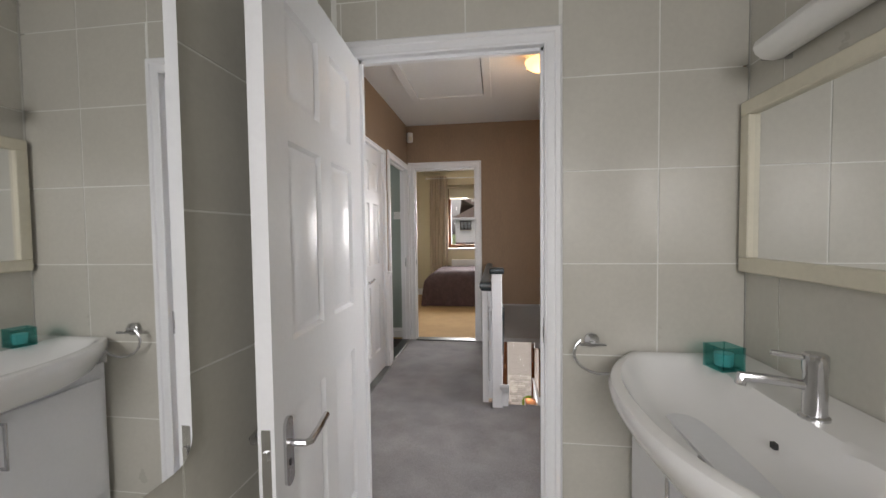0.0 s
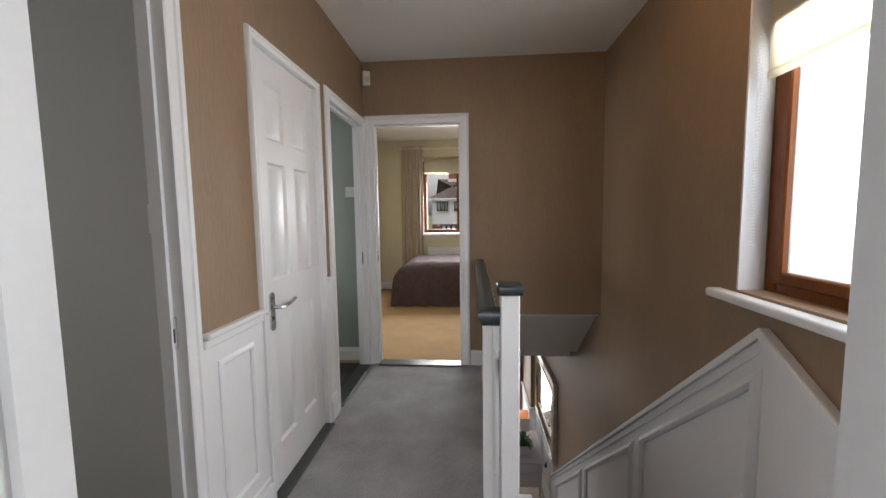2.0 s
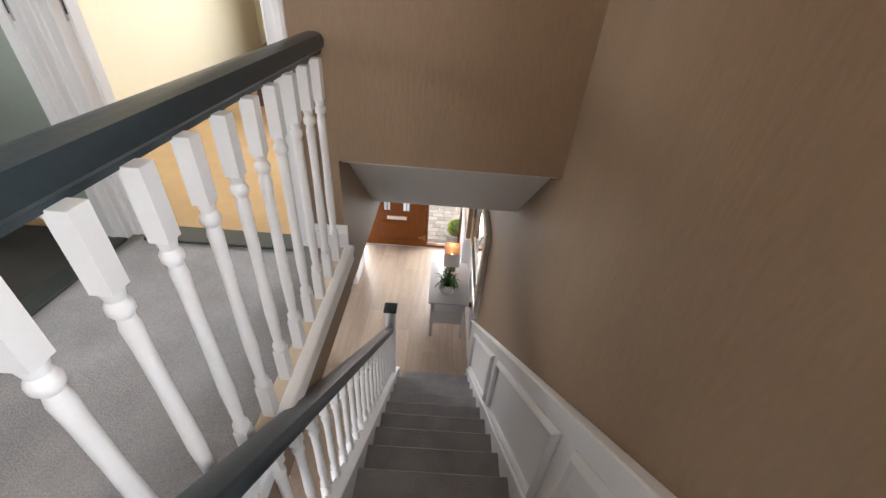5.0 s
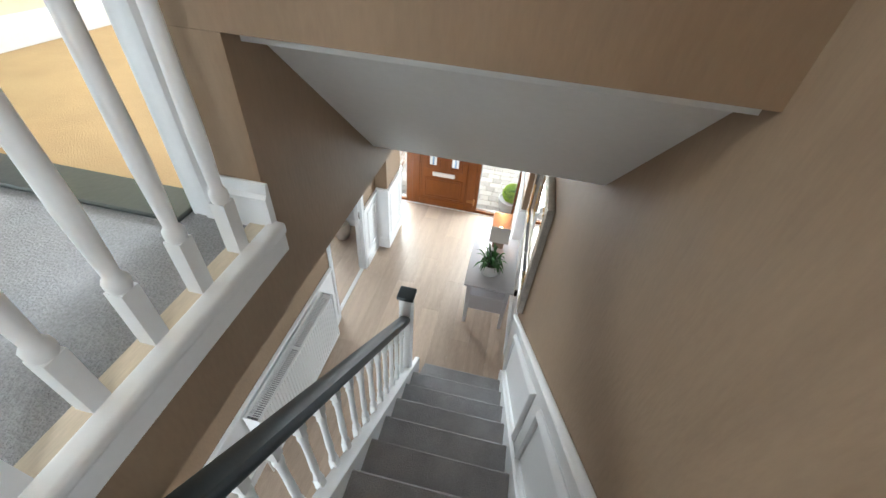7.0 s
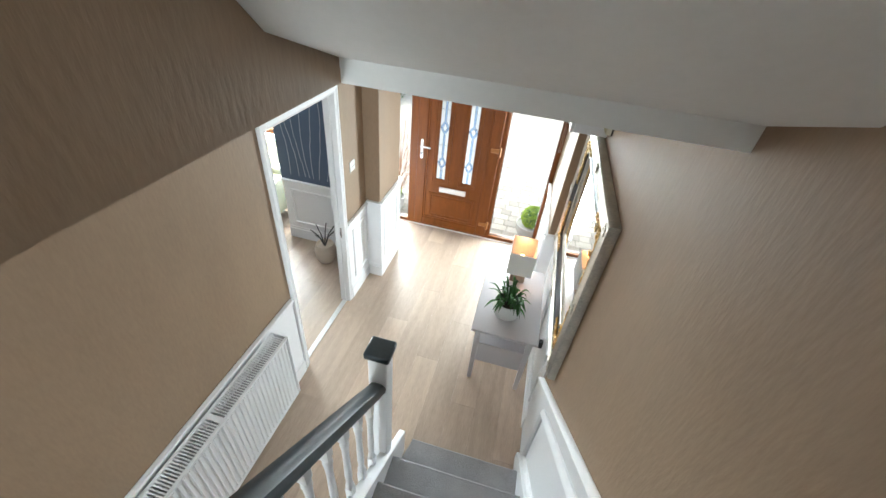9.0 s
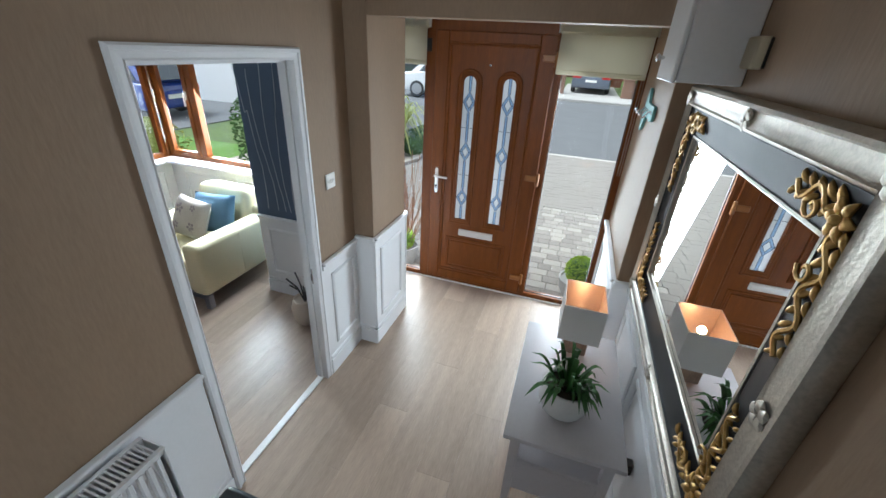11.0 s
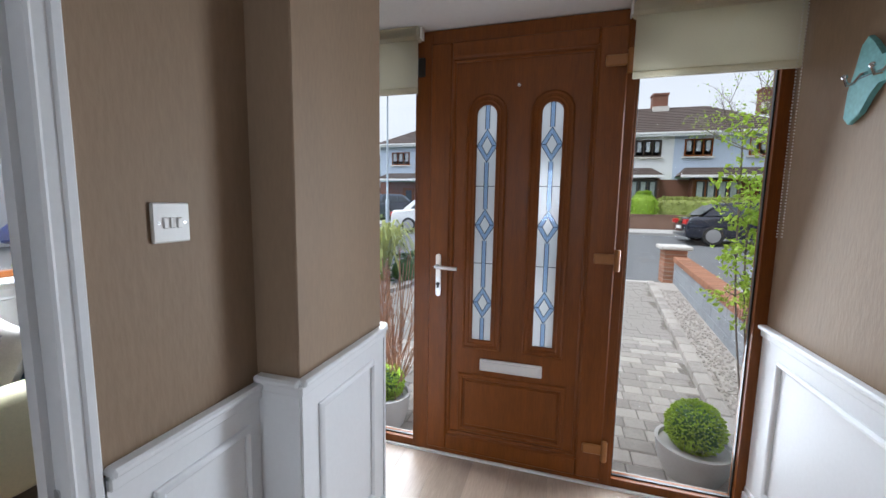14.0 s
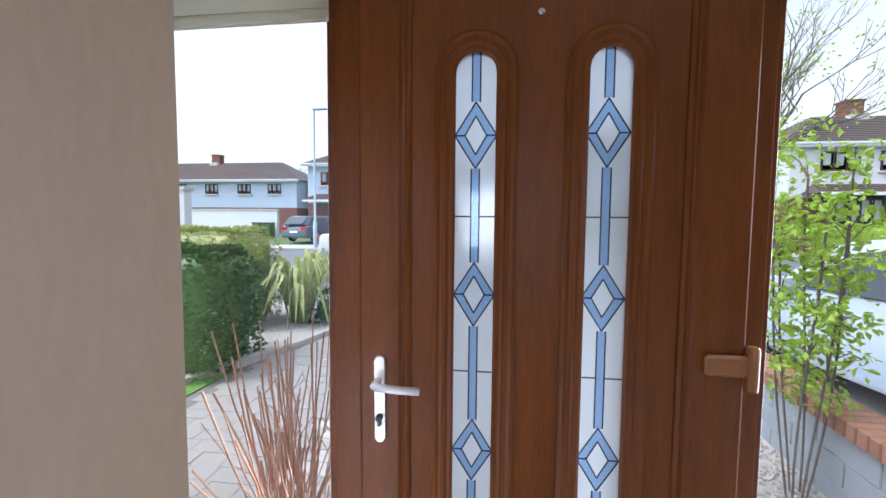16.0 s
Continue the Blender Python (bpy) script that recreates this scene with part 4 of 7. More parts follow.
lathe(bm, [(0.009, 0), (0.009, 0.014)], n=14)
bmesh.ops.transform(bm, matrix=Matrix.Translation((-0.716, Y0 - 0.02, 0.955)) @ Matrix.Rotation(radians(90), 4, "X"), verts=bm.verts)
box(bm, -0.7205, -0.7115, Y0 - 0.033, Y0 - 0.02, 0.935, 0.952)
part("lock_cylinder", bm, M["black"], hp)
part("alarm_contact", box(bmesh.new(), -0.842, -0.805, Y0 - 0.016, Y0, 2.0, 2.09, bevel=0.004), M["black"], fd, "small black door contact")
for z in (0.20, 1.13, 2.0):
    h = part("hinge", box(bmesh.new(), 0.035, 0.125, Y0 - 0.032, Y0 - 0.014, z - 0.024, z + 0.024, bevel=0.006), M["oak_hw"], fd, "golden brown plastic hinge cover")
    bm = bmesh.new()
    lathe(bm, [(0.013, -0.055), (0.014, -0.05), (0.014, 0.04), (0.011, 0.045)], (0.135, Y0 - 0.022, z), 14)
    part("hinge_barrel", bm, M["oak_hw"], h)

M["blue_glass"] = glass("blue_strip_glass", (0.66, 0.78, 0.94))
M["lead"] = material("lead_strip", (0.08, 0.095, 0.125), 0.4, 0.5, var=0.1)
M["obscure"] = frosted("obscure_glass", (0.84, 0.86, 0.88))
yg = Y0 + 0.018
for u0, u1 in (GL, GR):
    c = (u0 + u1) / 2
    w = u1 - u0
    bm = bmesh.new()
    prism(bm, arch(u0, u1, GZ0, GZ1, 0.054), "y", yg, yg + 0.004)
    gp = part("leaded_pane", bm, M["obscure"], fd, "obscure leaded glass pane")
    gp.visible_shadow = False
    dia = (0.865, 1.266, 1.657)
    DH, DW = 0.08, 0.047
    lead, blue = bmesh.new(), bmesh.new()
    S = 0.0019

    def came(p, q, r=S):
        sweep(lead, [(p[0], yg - 0.001, p[1]), (q[0], yg - 0.001, q[1])], round_outline(r, 6), up=Vector((0.3, -1, 0.2)))
    edges = [GZ0] + [v for d in dia for v in (d - DH, d + DH)] + [GZ1]
    b = 0.010
    for z0, z1 in zip(edges[::2], edges[1::2]):
        for s in (-b, b):
            came((c + s, z0), (c + s, z1))
        box(blue, c - b, c + b, yg - 0.004, yg - 0.0035, z0, z1)
    for z in (1.07, 1.46):
        came((u0, z), (c - b, z))
        came((c + b, z), (u1, z))
    for d in dia:
        out = [(c, d + DH), (u1 - 0.003, d), (c, d - DH), (u0 + 0.003, d)]
        inn = [(c, d + DH * 0.58), (c + DW * 0.56, d), (c, d - DH * 0.58), (c - DW * 0.56, d)]
        for k in range(4):
            came(out[k], out[(k + 1) % 4])
            came(inn[k], inn[(k + 1) % 4])
            q = [out[k], out[(k + 1) % 4], inn[(k + 1) % 4], inn[k]]
            prism(blue, q, "y", yg - 0.004, yg - 0.0035)
        came(inn[1], (u1, d))
        came(inn[3], (u0, d))
    part("lead_came", lead, M["lead"], gp, "grey blue lead strips")
    o = part("blue_glass", blue, M["blue_glass"], gp, "pale blue glass strips")
    o.visible_shadow = False

for nm, u0, u1, a, b in (("window_sidelight", 0.160, 0.742, 0.018, 0.05), ("window_sidelight", -1.478, -0.838, 0.09, 0.02)):
    sl = thing(nm, "tall clear sidelight beside the front door, oak-brown frame", "window", ((u0 + u1) / 2, YF, 0), kind="structure")
    part("window_frame", boxes((u0, u0 + a, Y0 + 0.003, Y0 + 0.067, 0, 2.213), (u1 - b, u1, Y0 + 0.003, Y0 + 0.067, 0, 2.213), (u0 + a, u1 - b, Y0 + 0.003, Y0 + 0.067, 0, 0.048), (u0 + a, u1 - b, Y0 + 0.003, Y0 + 0.067, 2.165, 2.213), bevel=0.0015), M["oak_pvc"], sl)
    pane("y", Y0 + 0.035, u0 + a - 0.006, u1 - b + 0.006, 0.042, 2.173, sl, M["glass"])
    part("gasket", frame_rect("y", Y0 + 0.028, 0.014, u0 + a - 0.001, u1 - b + 0.001, 0.047, 2.166, 0.007, 0), M["black"], sl)
blind("roller_blind", "y", YF - 0.05, 0.128, 0.735, 2.215, 1.905, "cream roller blind over a sidelight", (0.71, 1.25))
blind("roller_blind", "y", YF - 0.05, -1.46, -0.812, 2.215, 1.905, "cream roller blind over a sidelight")
struct("trim_floor_bead", boxes((-1.46, 0.735, YF - 0.014, YF - 0.001, -0.002, 0.010)), M["plastic"], "thin white bead along the door sill", "trim")

# ---- hall things ----
M["table_paint"] = material("warm_white_table_paint", (0.56, 0.54, 0.56), 0.4, var=0.03)
M["lamp_white"] = material("white_lamp_shade", (0.80, 0.79, 0.77), 0.6, var=0.02, fine=180)
M["copper"] = material("copper_shade_lining", (0.55, 0.40, 0.32), 0.35, 0.4, var=0.06)
M["driftwood"] = material("grey_brown_driftwood", (0.33, 0.25, 0.19), 0.7, var=0.25, scale=5, fine=40, bump=0.2, stretch=(6, 6, 1))
M["silver_gilt"] = material("antique_silver_gilt", (0.50, 0.47, 0.41), 0.34, 0.85, var=0.22, scale=14, fine=110, bump=0.12)
M["gold"] = material("antique_gold", (0.55, 0.36, 0.13), 0.34, 0.9, var=0.25, scale=20, fine=120, bump=0.1)
M["black_gloss"] = material("black_lacquer", (0.018, 0.019, 0.022), 0.45, var=0.2, spec=0.3, bump=0)
M["leaf_dark"] = material("dark_green_leaf", (0.05, 0.15, 0.035), 0.4, var=0.35, scale=30, fine=90, obj_var=0.5)
M["pot_white"] = material("matt_white_pot", (0.72, 0.72, 0.70), 0.5, var=0.04)
M["soil"] = material("potting_soil", (0.04, 0.03, 0.02), 0.9, var=0.3, fine=150, bump=0.5)
M["turq"] = material("chalky_turquoise_paint", (0.20, 0.50, 0.52), 0.6, var=0.2, scale=16, fine=80, bump=0.1)
M["leather"] = material("pale_yellow_leather", (0.74, 0.66, 0.42), 0.38, var=0.07, scale=4, fine=90, bump=0.06)
M["cushion_blue"] = material("blue_cushion_cloth", (0.13, 0.24, 0.36), 0.85, var=0.15, fine=160, bump=0.2)
M["cushion_print"] = material("beige_printed_cloth", (0.55, 0.49, 0.44), 0.85, var=0.1, scale=9, fine=160, bump=0.2, color2=(0.62, 0.57, 0.52))
M["grey_leg"] = material("grey_metal_leg", (0.30, 0.30, 0.32), 0.4, 0.3, var=0.05)
M["dark_chest"] = material("dark_blue_black_paint", (0.025, 0.03, 0.035), 0.45, var=0.15)
M["chest_top"] = material("pine_top", (0.45, 0.28, 0.14), 0.4, var=0.2, scale=4, fine=30, stretch=(1, 8, 8))
M["fur"] = material("purple_brown_throw", (0.085, 0.055, 0.06), 0.9, var=0.35, scale=18, fine=140, bump=0.9)
M["curtain"] = material("oatmeal_curtain", (0.66, 0.56, 0.46), 0.85, var=0.07, fine=180, bump=0.1)
M["teal_glass"] = glass("teal_glass", (0.55, 0.83, 0.82))
M["candle"] = material("pale_blue_candle", (0.55, 0.75, 0.78), 0.5, var=0.04)
M["mirror_frame"] = material("ivory_mirror_frame", (0.66, 0.62, 0.50), 0.45, var=0.05)
M["bulb"] = emitter("glowing_bulb", (1.0, 0.62, 0.28), 6)
M["amber"] = emitter("amber_glass_glow", (1.0, 0.60, 0.24), 1.8)
M["pine"] = material("warm_pine", (0.50, 0.28, 0.10), 0.45, var=0.2, scale=4, fine=30, stretch=(8, 8, 1))
M["plug"] = M["plastic"]

# console table
tab = thing("console_table", "white painted console table with shelf and side panels", "table", (0.55, 6.93, 0))
tx0, tx1, ty0, ty1, tz = 0.30, 0.785, 6.515, 7.335, 0.62
part("tabletop", box(bmesh.new(), tx0, tx1, ty0, ty1, tz - 0.024, tz, bevel=0.005, seg=2), M["table_paint"], tab)
for lx in (tx0 + 0.03, tx1 - 0.075):
    for ly in (ty0 + 0.03, ty1 - 0.075):
        bm = bmesh.new()
        r = bmesh.ops.create_cube(bm, size=1)["verts"]
        for v in r:
            k = 0.5 if v.co.z > 0 else 0.34
            v.co = Vector((lx + 0.0225 + v.co.x * 0.09 * k, ly + 0.0225 + v.co.y * 0.09 * k, tz - 0.024 if v.co.z > 0 else 0))
        bmesh.ops.bevel(bm, geom=bm.edges[:], offset=0.003, segments=1, affect="EDGES")
        part("leg", bm, M["table_paint"], tab)
for ly in (ty0 + 0.04, ty1 - 0.06):
    part("side_panel", box(bmesh.new(), tx0 + 0.07, tx1 - 0.07, ly, ly + 0.018, 0.24, 0.43, bevel=0.003), M["table_paint"], tab)
part("shelf", box(bmesh.new(), tx0 + 0.04, tx1 - 0.04, ty0 + 0.04, ty1 - 0.04, 0.43, 0.448, bevel=0.003), M["table_paint"], tab)
part("apron", box(bmesh.new(), tx0 + 0.04, tx0 + 0.056, ty0 + 0.07, ty1 - 0.07, 0.545, tz - 0.024), M["table_paint"], tab)
bm = bmesh.new()
lathe(bm, [(0.006, 0), (0.006, 0.012), (0.013, 0.018), (0.012, 0.026), (0.005, 0.03)], n=12)
bmesh.ops.transform(bm, matrix=Matrix.Translation((tx0 + 0.04, 6.93, 0.57)) @ Matrix.Rotation(radians(-90), 4, "Y"), verts=bm.verts)
part("drawer_knob", bm, M["chrome"], tab, "small chrome knob")

# table lamp
lamp = thing("table_lamp", "lamp with square white shade lined in copper, lit", "lamp", (0.557, 7.19, tz))
bm = bmesh.new()
box(bm, 0.497, 0.617, 7.13, 7.25, tz, 0.755, bevel=0.008, seg=2)
part("base", bm, M["driftwood"], lamp, "grey brown wooden block base")
bm = bmesh.new()
lathe(bm, [(0.008, 0), (0.008, 0.03), (0.017, 0.032), (0.017, 0.06), (0.01, 0.062)], (0.557, 7.19, 0.755), 14)
part("lamp_holder", bm, M["copper"], lamp)
sx0, sx1, sy0, sy1, sz0, sz1 = 0.457, 0.657, 7.06, 7.32, 0.752, 0.957
for nm, i0, i1, mt in (("shade", 0.0, 0.0025, M["lamp_white"]), ("shade_lining", 0.0027, 0.004, M["copper"])):
    bm = bmesh.new()
    rr = [[bm.verts.new((x, y, z)) for x, y in ((sx0 + i, sy0 + i), (sx1 - i, sy0 + i), (sx1 - i, sy1 - i), (sx0 + i, sy1 - i))] for i, z in ((i0, sz0), (i0, sz1), (i1, sz1), (i1, sz0))]
    for q in range(4):
        for k in range(4):
            bm.faces.new((rr[q][k], rr[q][(k + 1) % 4], rr[(q + 1) % 4][(k + 1) % 4], rr[(q + 1) % 4][k]))
    part(nm, bm, mt, lamp, "" if nm == "shade" else "shiny copper lining", soft=False)
bm = boxes((sx0 + 0.004, sx1 - 0.004, 7.187, 7.193, 0.80, 0.804), (0.554, 0.56, sy0 + 0.004, sy1 - 0.004, 0.80, 0.804))
part("shade_carrier", bm, M["chrome"], lamp)
bm = bmesh.new()
lathe(bm, [(0.008, 0), (0.016, 0.012), (0.021, 0.028), (0.017, 0.043), (0.004, 0.05)], (0.557, 7.19, 0.817), 14)
part("bulb", bm, M["bulb"], lamp, "glowing warm bulb")
bulb("lamp_bulb_light", (0.557, 7.19, 0.90), 0.35, (1.0, 0.62, 0.34), 0.02)

# plant on the table
pot = thing("potted_plant", "strappy green plant in a round white pot", "plant", (0.52, 6.74, tz))
bm = bmesh.new()
lathe(bm, [(0.066, 0), (0.09, 0.02), (0.110, 0.066), (0.109, 0.112), (0.099, 0.149), (0.092, 0.149), (0.094, 0.128), (0.03, 0.122)], (0.52, 6.74, tz), 24)
part("pot", bm, M["pot_white"], pot)
bm = bmesh.new()
lathe(bm, [(0.093, 0.128), (0.093, 0.133), (0.05, 0.138), (0.002, 0.140)], (0.52, 6.74, tz), 20)
part("soil", bm, M["soil"], pot)


def strap(root, ang, length, rise, droop, w):
    """One arching strap leaf."""
    bm = bmesh.new()
    n = 9
    d = Vector((math.cos(ang), math.sin(ang), 0))
    s = Vector((-d.y, d.x, 0))
    rows = []
    for i in range(n + 1):
        t = i / n
        p = Vector(root) + d * length * (t ** 0.9) + Vector((0, 0, rise * math.sin(min(1, t * 1.25) * math.pi * 0.62) - droop * t ** 2.6))
        k = w * (0.55 + 0.9 * math.sin(math.pi * min(1, t * 0.9 + 0.08))) * (1 - t ** 6)
        rows.append((bm.verts.new(p - s * k), bm.verts.new(p + Vector((0, 0, -0.25 * k))), bm.verts.new(p + s * k)))
    for a, b in zip(rows, rows[1:]):
        bm.faces.new((a[0], a[1], b[1], b[0]))
        bm.faces.new((a[1], a[2], b[2], b[1]))
    return bm


rng = random.Random(4)
for k in range(64):
    a = rng.uniform(0, 2 * math.pi)
    r = rng.uniform(0.0, 0.06)
    bm = strap((0.52 + r * math.cos(a), 6.74 + r * math.sin(a), tz + 0.132), a + rng.uniform(-0.5, 0.5), rng.uniform(0.05, 0.16), rng.uniform(0.06, 0.15), rng.uniform(0.0, 0.09), rng.uniform(0.0045, 0.0085))
    part("leaf", bm, M["leaf_dark"], pot)

# large mirror
mir = thing("wall_mirror", "large mirror in a silver and black frame with gold scrolls", "mirror", (0.80, 6.72, 0.88))
my0, my1, mz0, mz1, mx = 6.04, 7.475, 0.908, 1.945, XR - 0.002


def ring_profile(bm, prof, m0, m1, n0, n1):
    """Mitred frame: prof rows are (inset from the edge, height out of the wall)."""
    rings = []
    for ins, h in prof:
        rings.append([bm.verts.new((mx - h, y, z)) for y, z in ((m0 + ins, n0 + ins), (m1 - ins, n0 + ins), (m1 - ins, n1 - ins), (m0 + ins, n1 - ins))])
    for a, b in zip(rings, rings[1:]):
        for i in range(4):
            bm.faces.new((a[i], a[(i + 1) % 4], b[(i + 1) % 4], b[i]))
    return bm


part("outer_frame", ring_profile(bmesh.new(), [(0, 0), (0, 0.035), (0.008, 0.047), (0.018, 0.050), (0.024, 0.043), (0.034, 0.043), (0.062, 0.049), (0.070, 0.054), (0.078, 0.048), (0.082, 0.040)], my0, my1, mz0, mz1), M["silver_gilt"], mir, "antique silver moulded frame")
part("inner_frame", ring_profile(bmesh.new(), [(0.082, 0.040), (0.086, 0.034), (0.15, 0.026), (0.185, 0.020), (0.19, 0.014)], my0, my1, mz0, mz1), M["black_gloss"], mir, "black lacquered inner frame")
part("glass", boxes((mx - 0.012, mx - 0.004, my0 + 0.185, my1 - 0.185, mz0 + 0.185, mz1 - 0.185)), M["mirror"], mir, "clear silvered mirror glass")
part("inner_bead", ring_profile(bmesh.new(), [(0.184, 0.014), (0.184, 0.024), (0.190, 0.026), (0.195, 0.022), (0.196, 0.013)], my0, my1, mz0, mz1), M["silver_gilt"], mir, "thin silver inner bead")
part("backboard", boxes((mx - 0.004, mx - 0.001, my0 + 0.02, my1 - 0.02, mz0 + 0.02, mz1 - 0.02)), M["dark_chest"], mir)


def scroll(bm, y, z, ay, az, s=1.0):
    """Carved foliage from a corner of the inner frame: a flower, and two arms of curling leaves."""
    def P(u, v, h):
        return Vector((mx - 0.030 - h, y + ay * u * s, z + az * v * s))

    def leaf(u, v, ang, long, wide, h=0.006):
        ball = bmesh.ops.create_icosphere(bm, subdivisions=2, radius=1.0)["verts"]
        for w in ball:
            t = w.co.x * 0.5 + 0.5
            p, q = w.co.x * long, w.co.y * wide * (1.25 - t)
            w.co = P(u + p * math.cos(ang) - q * math.sin(ang), v + p * math.sin(ang) + q * math.cos(ang), h + w.co.z * 0.007 - 0.006 * (2 * t - 1) ** 2)
    for k in range(6):
        a0 = k * math.pi / 3
        leaf(0.012 + 0.017 * math.cos(a0), 0.012 + 0.017 * math.sin(a0), a0, 0.014, 0.011, 0.010)
    leaf(0.012, 0.012, 0, 0.009, 0.009, 0.018)
    for swap, count in ((False, 8), (True, 5)):
        pts = []
        for i in range(3 * count):
            u, v = 0.014 * math.sin(i * 0.7), 0.02 + i * 0.0082
            pts.append(P(v, u, 0.008) if swap else P(u, v, 0.008))
        sweep(bm, pts, round_outline(0.0055, 6), up=Vector((1, 0.1, 0.2)))
        for i in range(count):
            for side in (-1, 1):
                v, u, k = 0.04 + i * 0.0235 + 0.008 * side, 0.013 * side, 1 - 0.06 * i
                a0 = math.pi / 2 - side * 0.75
                if swap:
                    leaf(v, u, math.pi / 2 - a0, 0.018 * k, 0.008 * k)
                else:
                    leaf(u, v, a0, 0.018 * k, 0.008 * k)
    for c0, c1 in ((0.02, 0.085), (0.07, 0.015)):
        sweep(bm, [P(c0 + (0.02 - 0.0017 * i) * math.cos(i * 0.6), c1 + (0.02 - 0.0017 * i) * math.sin(i * 0.6), 0.012) for i in range(11)], round_outline(0.0045, 6), up=Vector((1, 0.1, 0.2)))


for y, ay in ((my0 + 0.125, 1), (my1 - 0.125, -1)):
    for z, az in ((mz0 + 0.125, 1), (mz1 - 0.125, -1)):
        bm = bmesh.new()
        scroll(bm, y, z, ay, az, 1.45)
        part("gold_scroll", bm, M["gold"], mir, "carved gold leaf scroll")
for y, z in ((my0 + 0.05, mz0 + 0.05), (my1 - 0.05, mz0 + 0.05), (my0 + 0.05, mz1 - 0.05), (my1 - 0.05, mz1 - 0.05), (my0 + 0.05, 1.42), (my1 - 0.05, 1.42), (6.72, mz0 + 0.05), (6.72, mz1 - 0.05)):
    bm = bmesh.new()
    for k in range(5):
        r = bmesh.ops.create_icosphere(bm, subdivisions=1, radius=0.016)["verts"]
        a = 2 * math.pi * k / 5
        bmesh.ops.scale(bm, verts=r, vec=(0.5, 1, 1))
        bmesh.ops.translate(bm, verts=r, vec=(mx - 0.05, y + 0.018 * math.cos(a), z + 0.018 * math.sin(a)))
    part("rosette", bm, M["silver_gilt"], mir, "carved silver rosette")

# meter cupboard, thermostat
cab = thing("wall_cabinet", "small white wall cupboard with a round knob", "cabinet", (0.735, 7.16, 1.95))
part("body", box(bmesh.new(), 0.64, XR - 0.002, 7.02, 7.34, 1.965, 2.40, bevel=0.004), M["white"], cab)
dr = part("door", box(bmesh.new(), 0.622, 0.638, 7.018, 7.342, 1.963, 2.402, bevel=0.004), M["white"], cab)
bm = bmesh.new()
lathe(bm, [(0.006, 0), (0.006, 0.012), (0.014, 0.02), (0.015, 0.026), (0.006, 0.032)], n=14)
bmesh.ops.transform(bm, matrix=Matrix.Translation((0.622, 7.27, 2.04)) @ Matrix.Rotation(radians(-90), 4, "Y"), verts=bm.verts)
part("knob", bm, M["chrome"], dr, "round chrome knob")
st = thing("thermostat", "small cream wall thermostat", "thermostat", (XR - 0.02, 6.86, 2.0))
part("cover", box(bmesh.new(), XR - 0.036, XR - 0.002, 6.90, 7.0, 2.02, 2.11, bevel=0.005), M["blind"], st)
part("back_plate", boxes((XR - 0.008, XR - 0.001, 6.894, 6.8985, 2.024, 2.106)), M["black"], st)

# coat hooks shaped like a key
hk = thing("coat_hooks", "turquoise wooden board with three metal coat hooks", "coat hooks", (0.73, 8.0, 1.75))
px = 0.738
bm = bmesh.new()
prism(bm, [(8.10, 1.86), (8.125, 1.885), (8.15, 1.865), (8.165, 1.80), (8.19, 1.74), (8.195, 1.66), (8.17, 1.635), (8.12, 1.66), (8.09, 1.71), (8.06, 1.735), (7.94, 1.735), (7.92, 1.72), (7.87, 1.725), (7.83, 1.735), (7.83, 1.80), (7.86, 1.81), (7.93, 1.805), (8.06, 1.805)], "x", px - 0.016, px, bevel=0.003)
part("board", bm, M["turq"], hk)
part("board_joint", boxes((px - 0.0175, px - 0.015, 7.84, 8.15, 1.764, 1.767)), M["lead"], hk)
for y in (8.11, 8.0, 7.89):
    bm = bmesh.new()
    sweep(bm, [(px - 0.016, y, 1.775), (px - 0.03, y, 1.77), (px - 0.045, y, 1.745), (px - 0.06, y, 1.742), (px - 0.068, y, 1.76)], round_outline(0.0045, 8), up=Vector((0, 1, 0.1)))
    r = bmesh.ops.create_icosphere(bm, subdivisions=2, radius=0.008)["verts"]
    bmesh.ops.translate(bm, verts=r, vec=(px - 0.068, y, 1.765))
    part("hook", bm, M["chrome"], hk)


def switch(name, axis, face, side, u, z, n, label):
    ob = thing(name, label, "light switch", (face, u, z) if axis == "x" else (u, face, z))
    def sl(d0, d1, u0, u1, z0, z1, bev):
        a, b = sorted((face + side * d0, face + side * d1))
        return box(bmesh.new(), *((a, b, u0, u1, z0, z1) if axis == "x" else (u0, u1, a, b, z0, z1)), bevel=bev)
    part("plate", sl(0, 0.009, u - 0.043, u + 0.043, z - 0.043, z + 0.043, 0.003), M["plastic"], ob)
    for k in range(n):
        c = u + (k - (n - 1) / 2) * 0.016
        part("rocker", sl(0.008, 0.013, c - 0.006, c + 0.006, z - 0.012, z + 0.012, 0.002), M["plastic"], ob)
    for s in (-0.03, 0.03):
        part("screw", sl(0.009, 0.0098, u + s - 0.0025, u + s + 0.0025, z - 0.0025, z + 0.0025, 0), M["chrome"], ob)
    return ob


switch("light_switch", "x", XH, 1, 7.242, 1.32, 3, "white plastic three-gang light switch on brown wallpaper")
switch("light_switch", "y", 4.60, -1, -1.172, 4.196, 2, "white plastic light switch on the sage wall")
switch("light_switch", "x", XL - TL - 0.001, -1, 2.52, 4.0, 1, "white plastic light switch by a doorway")

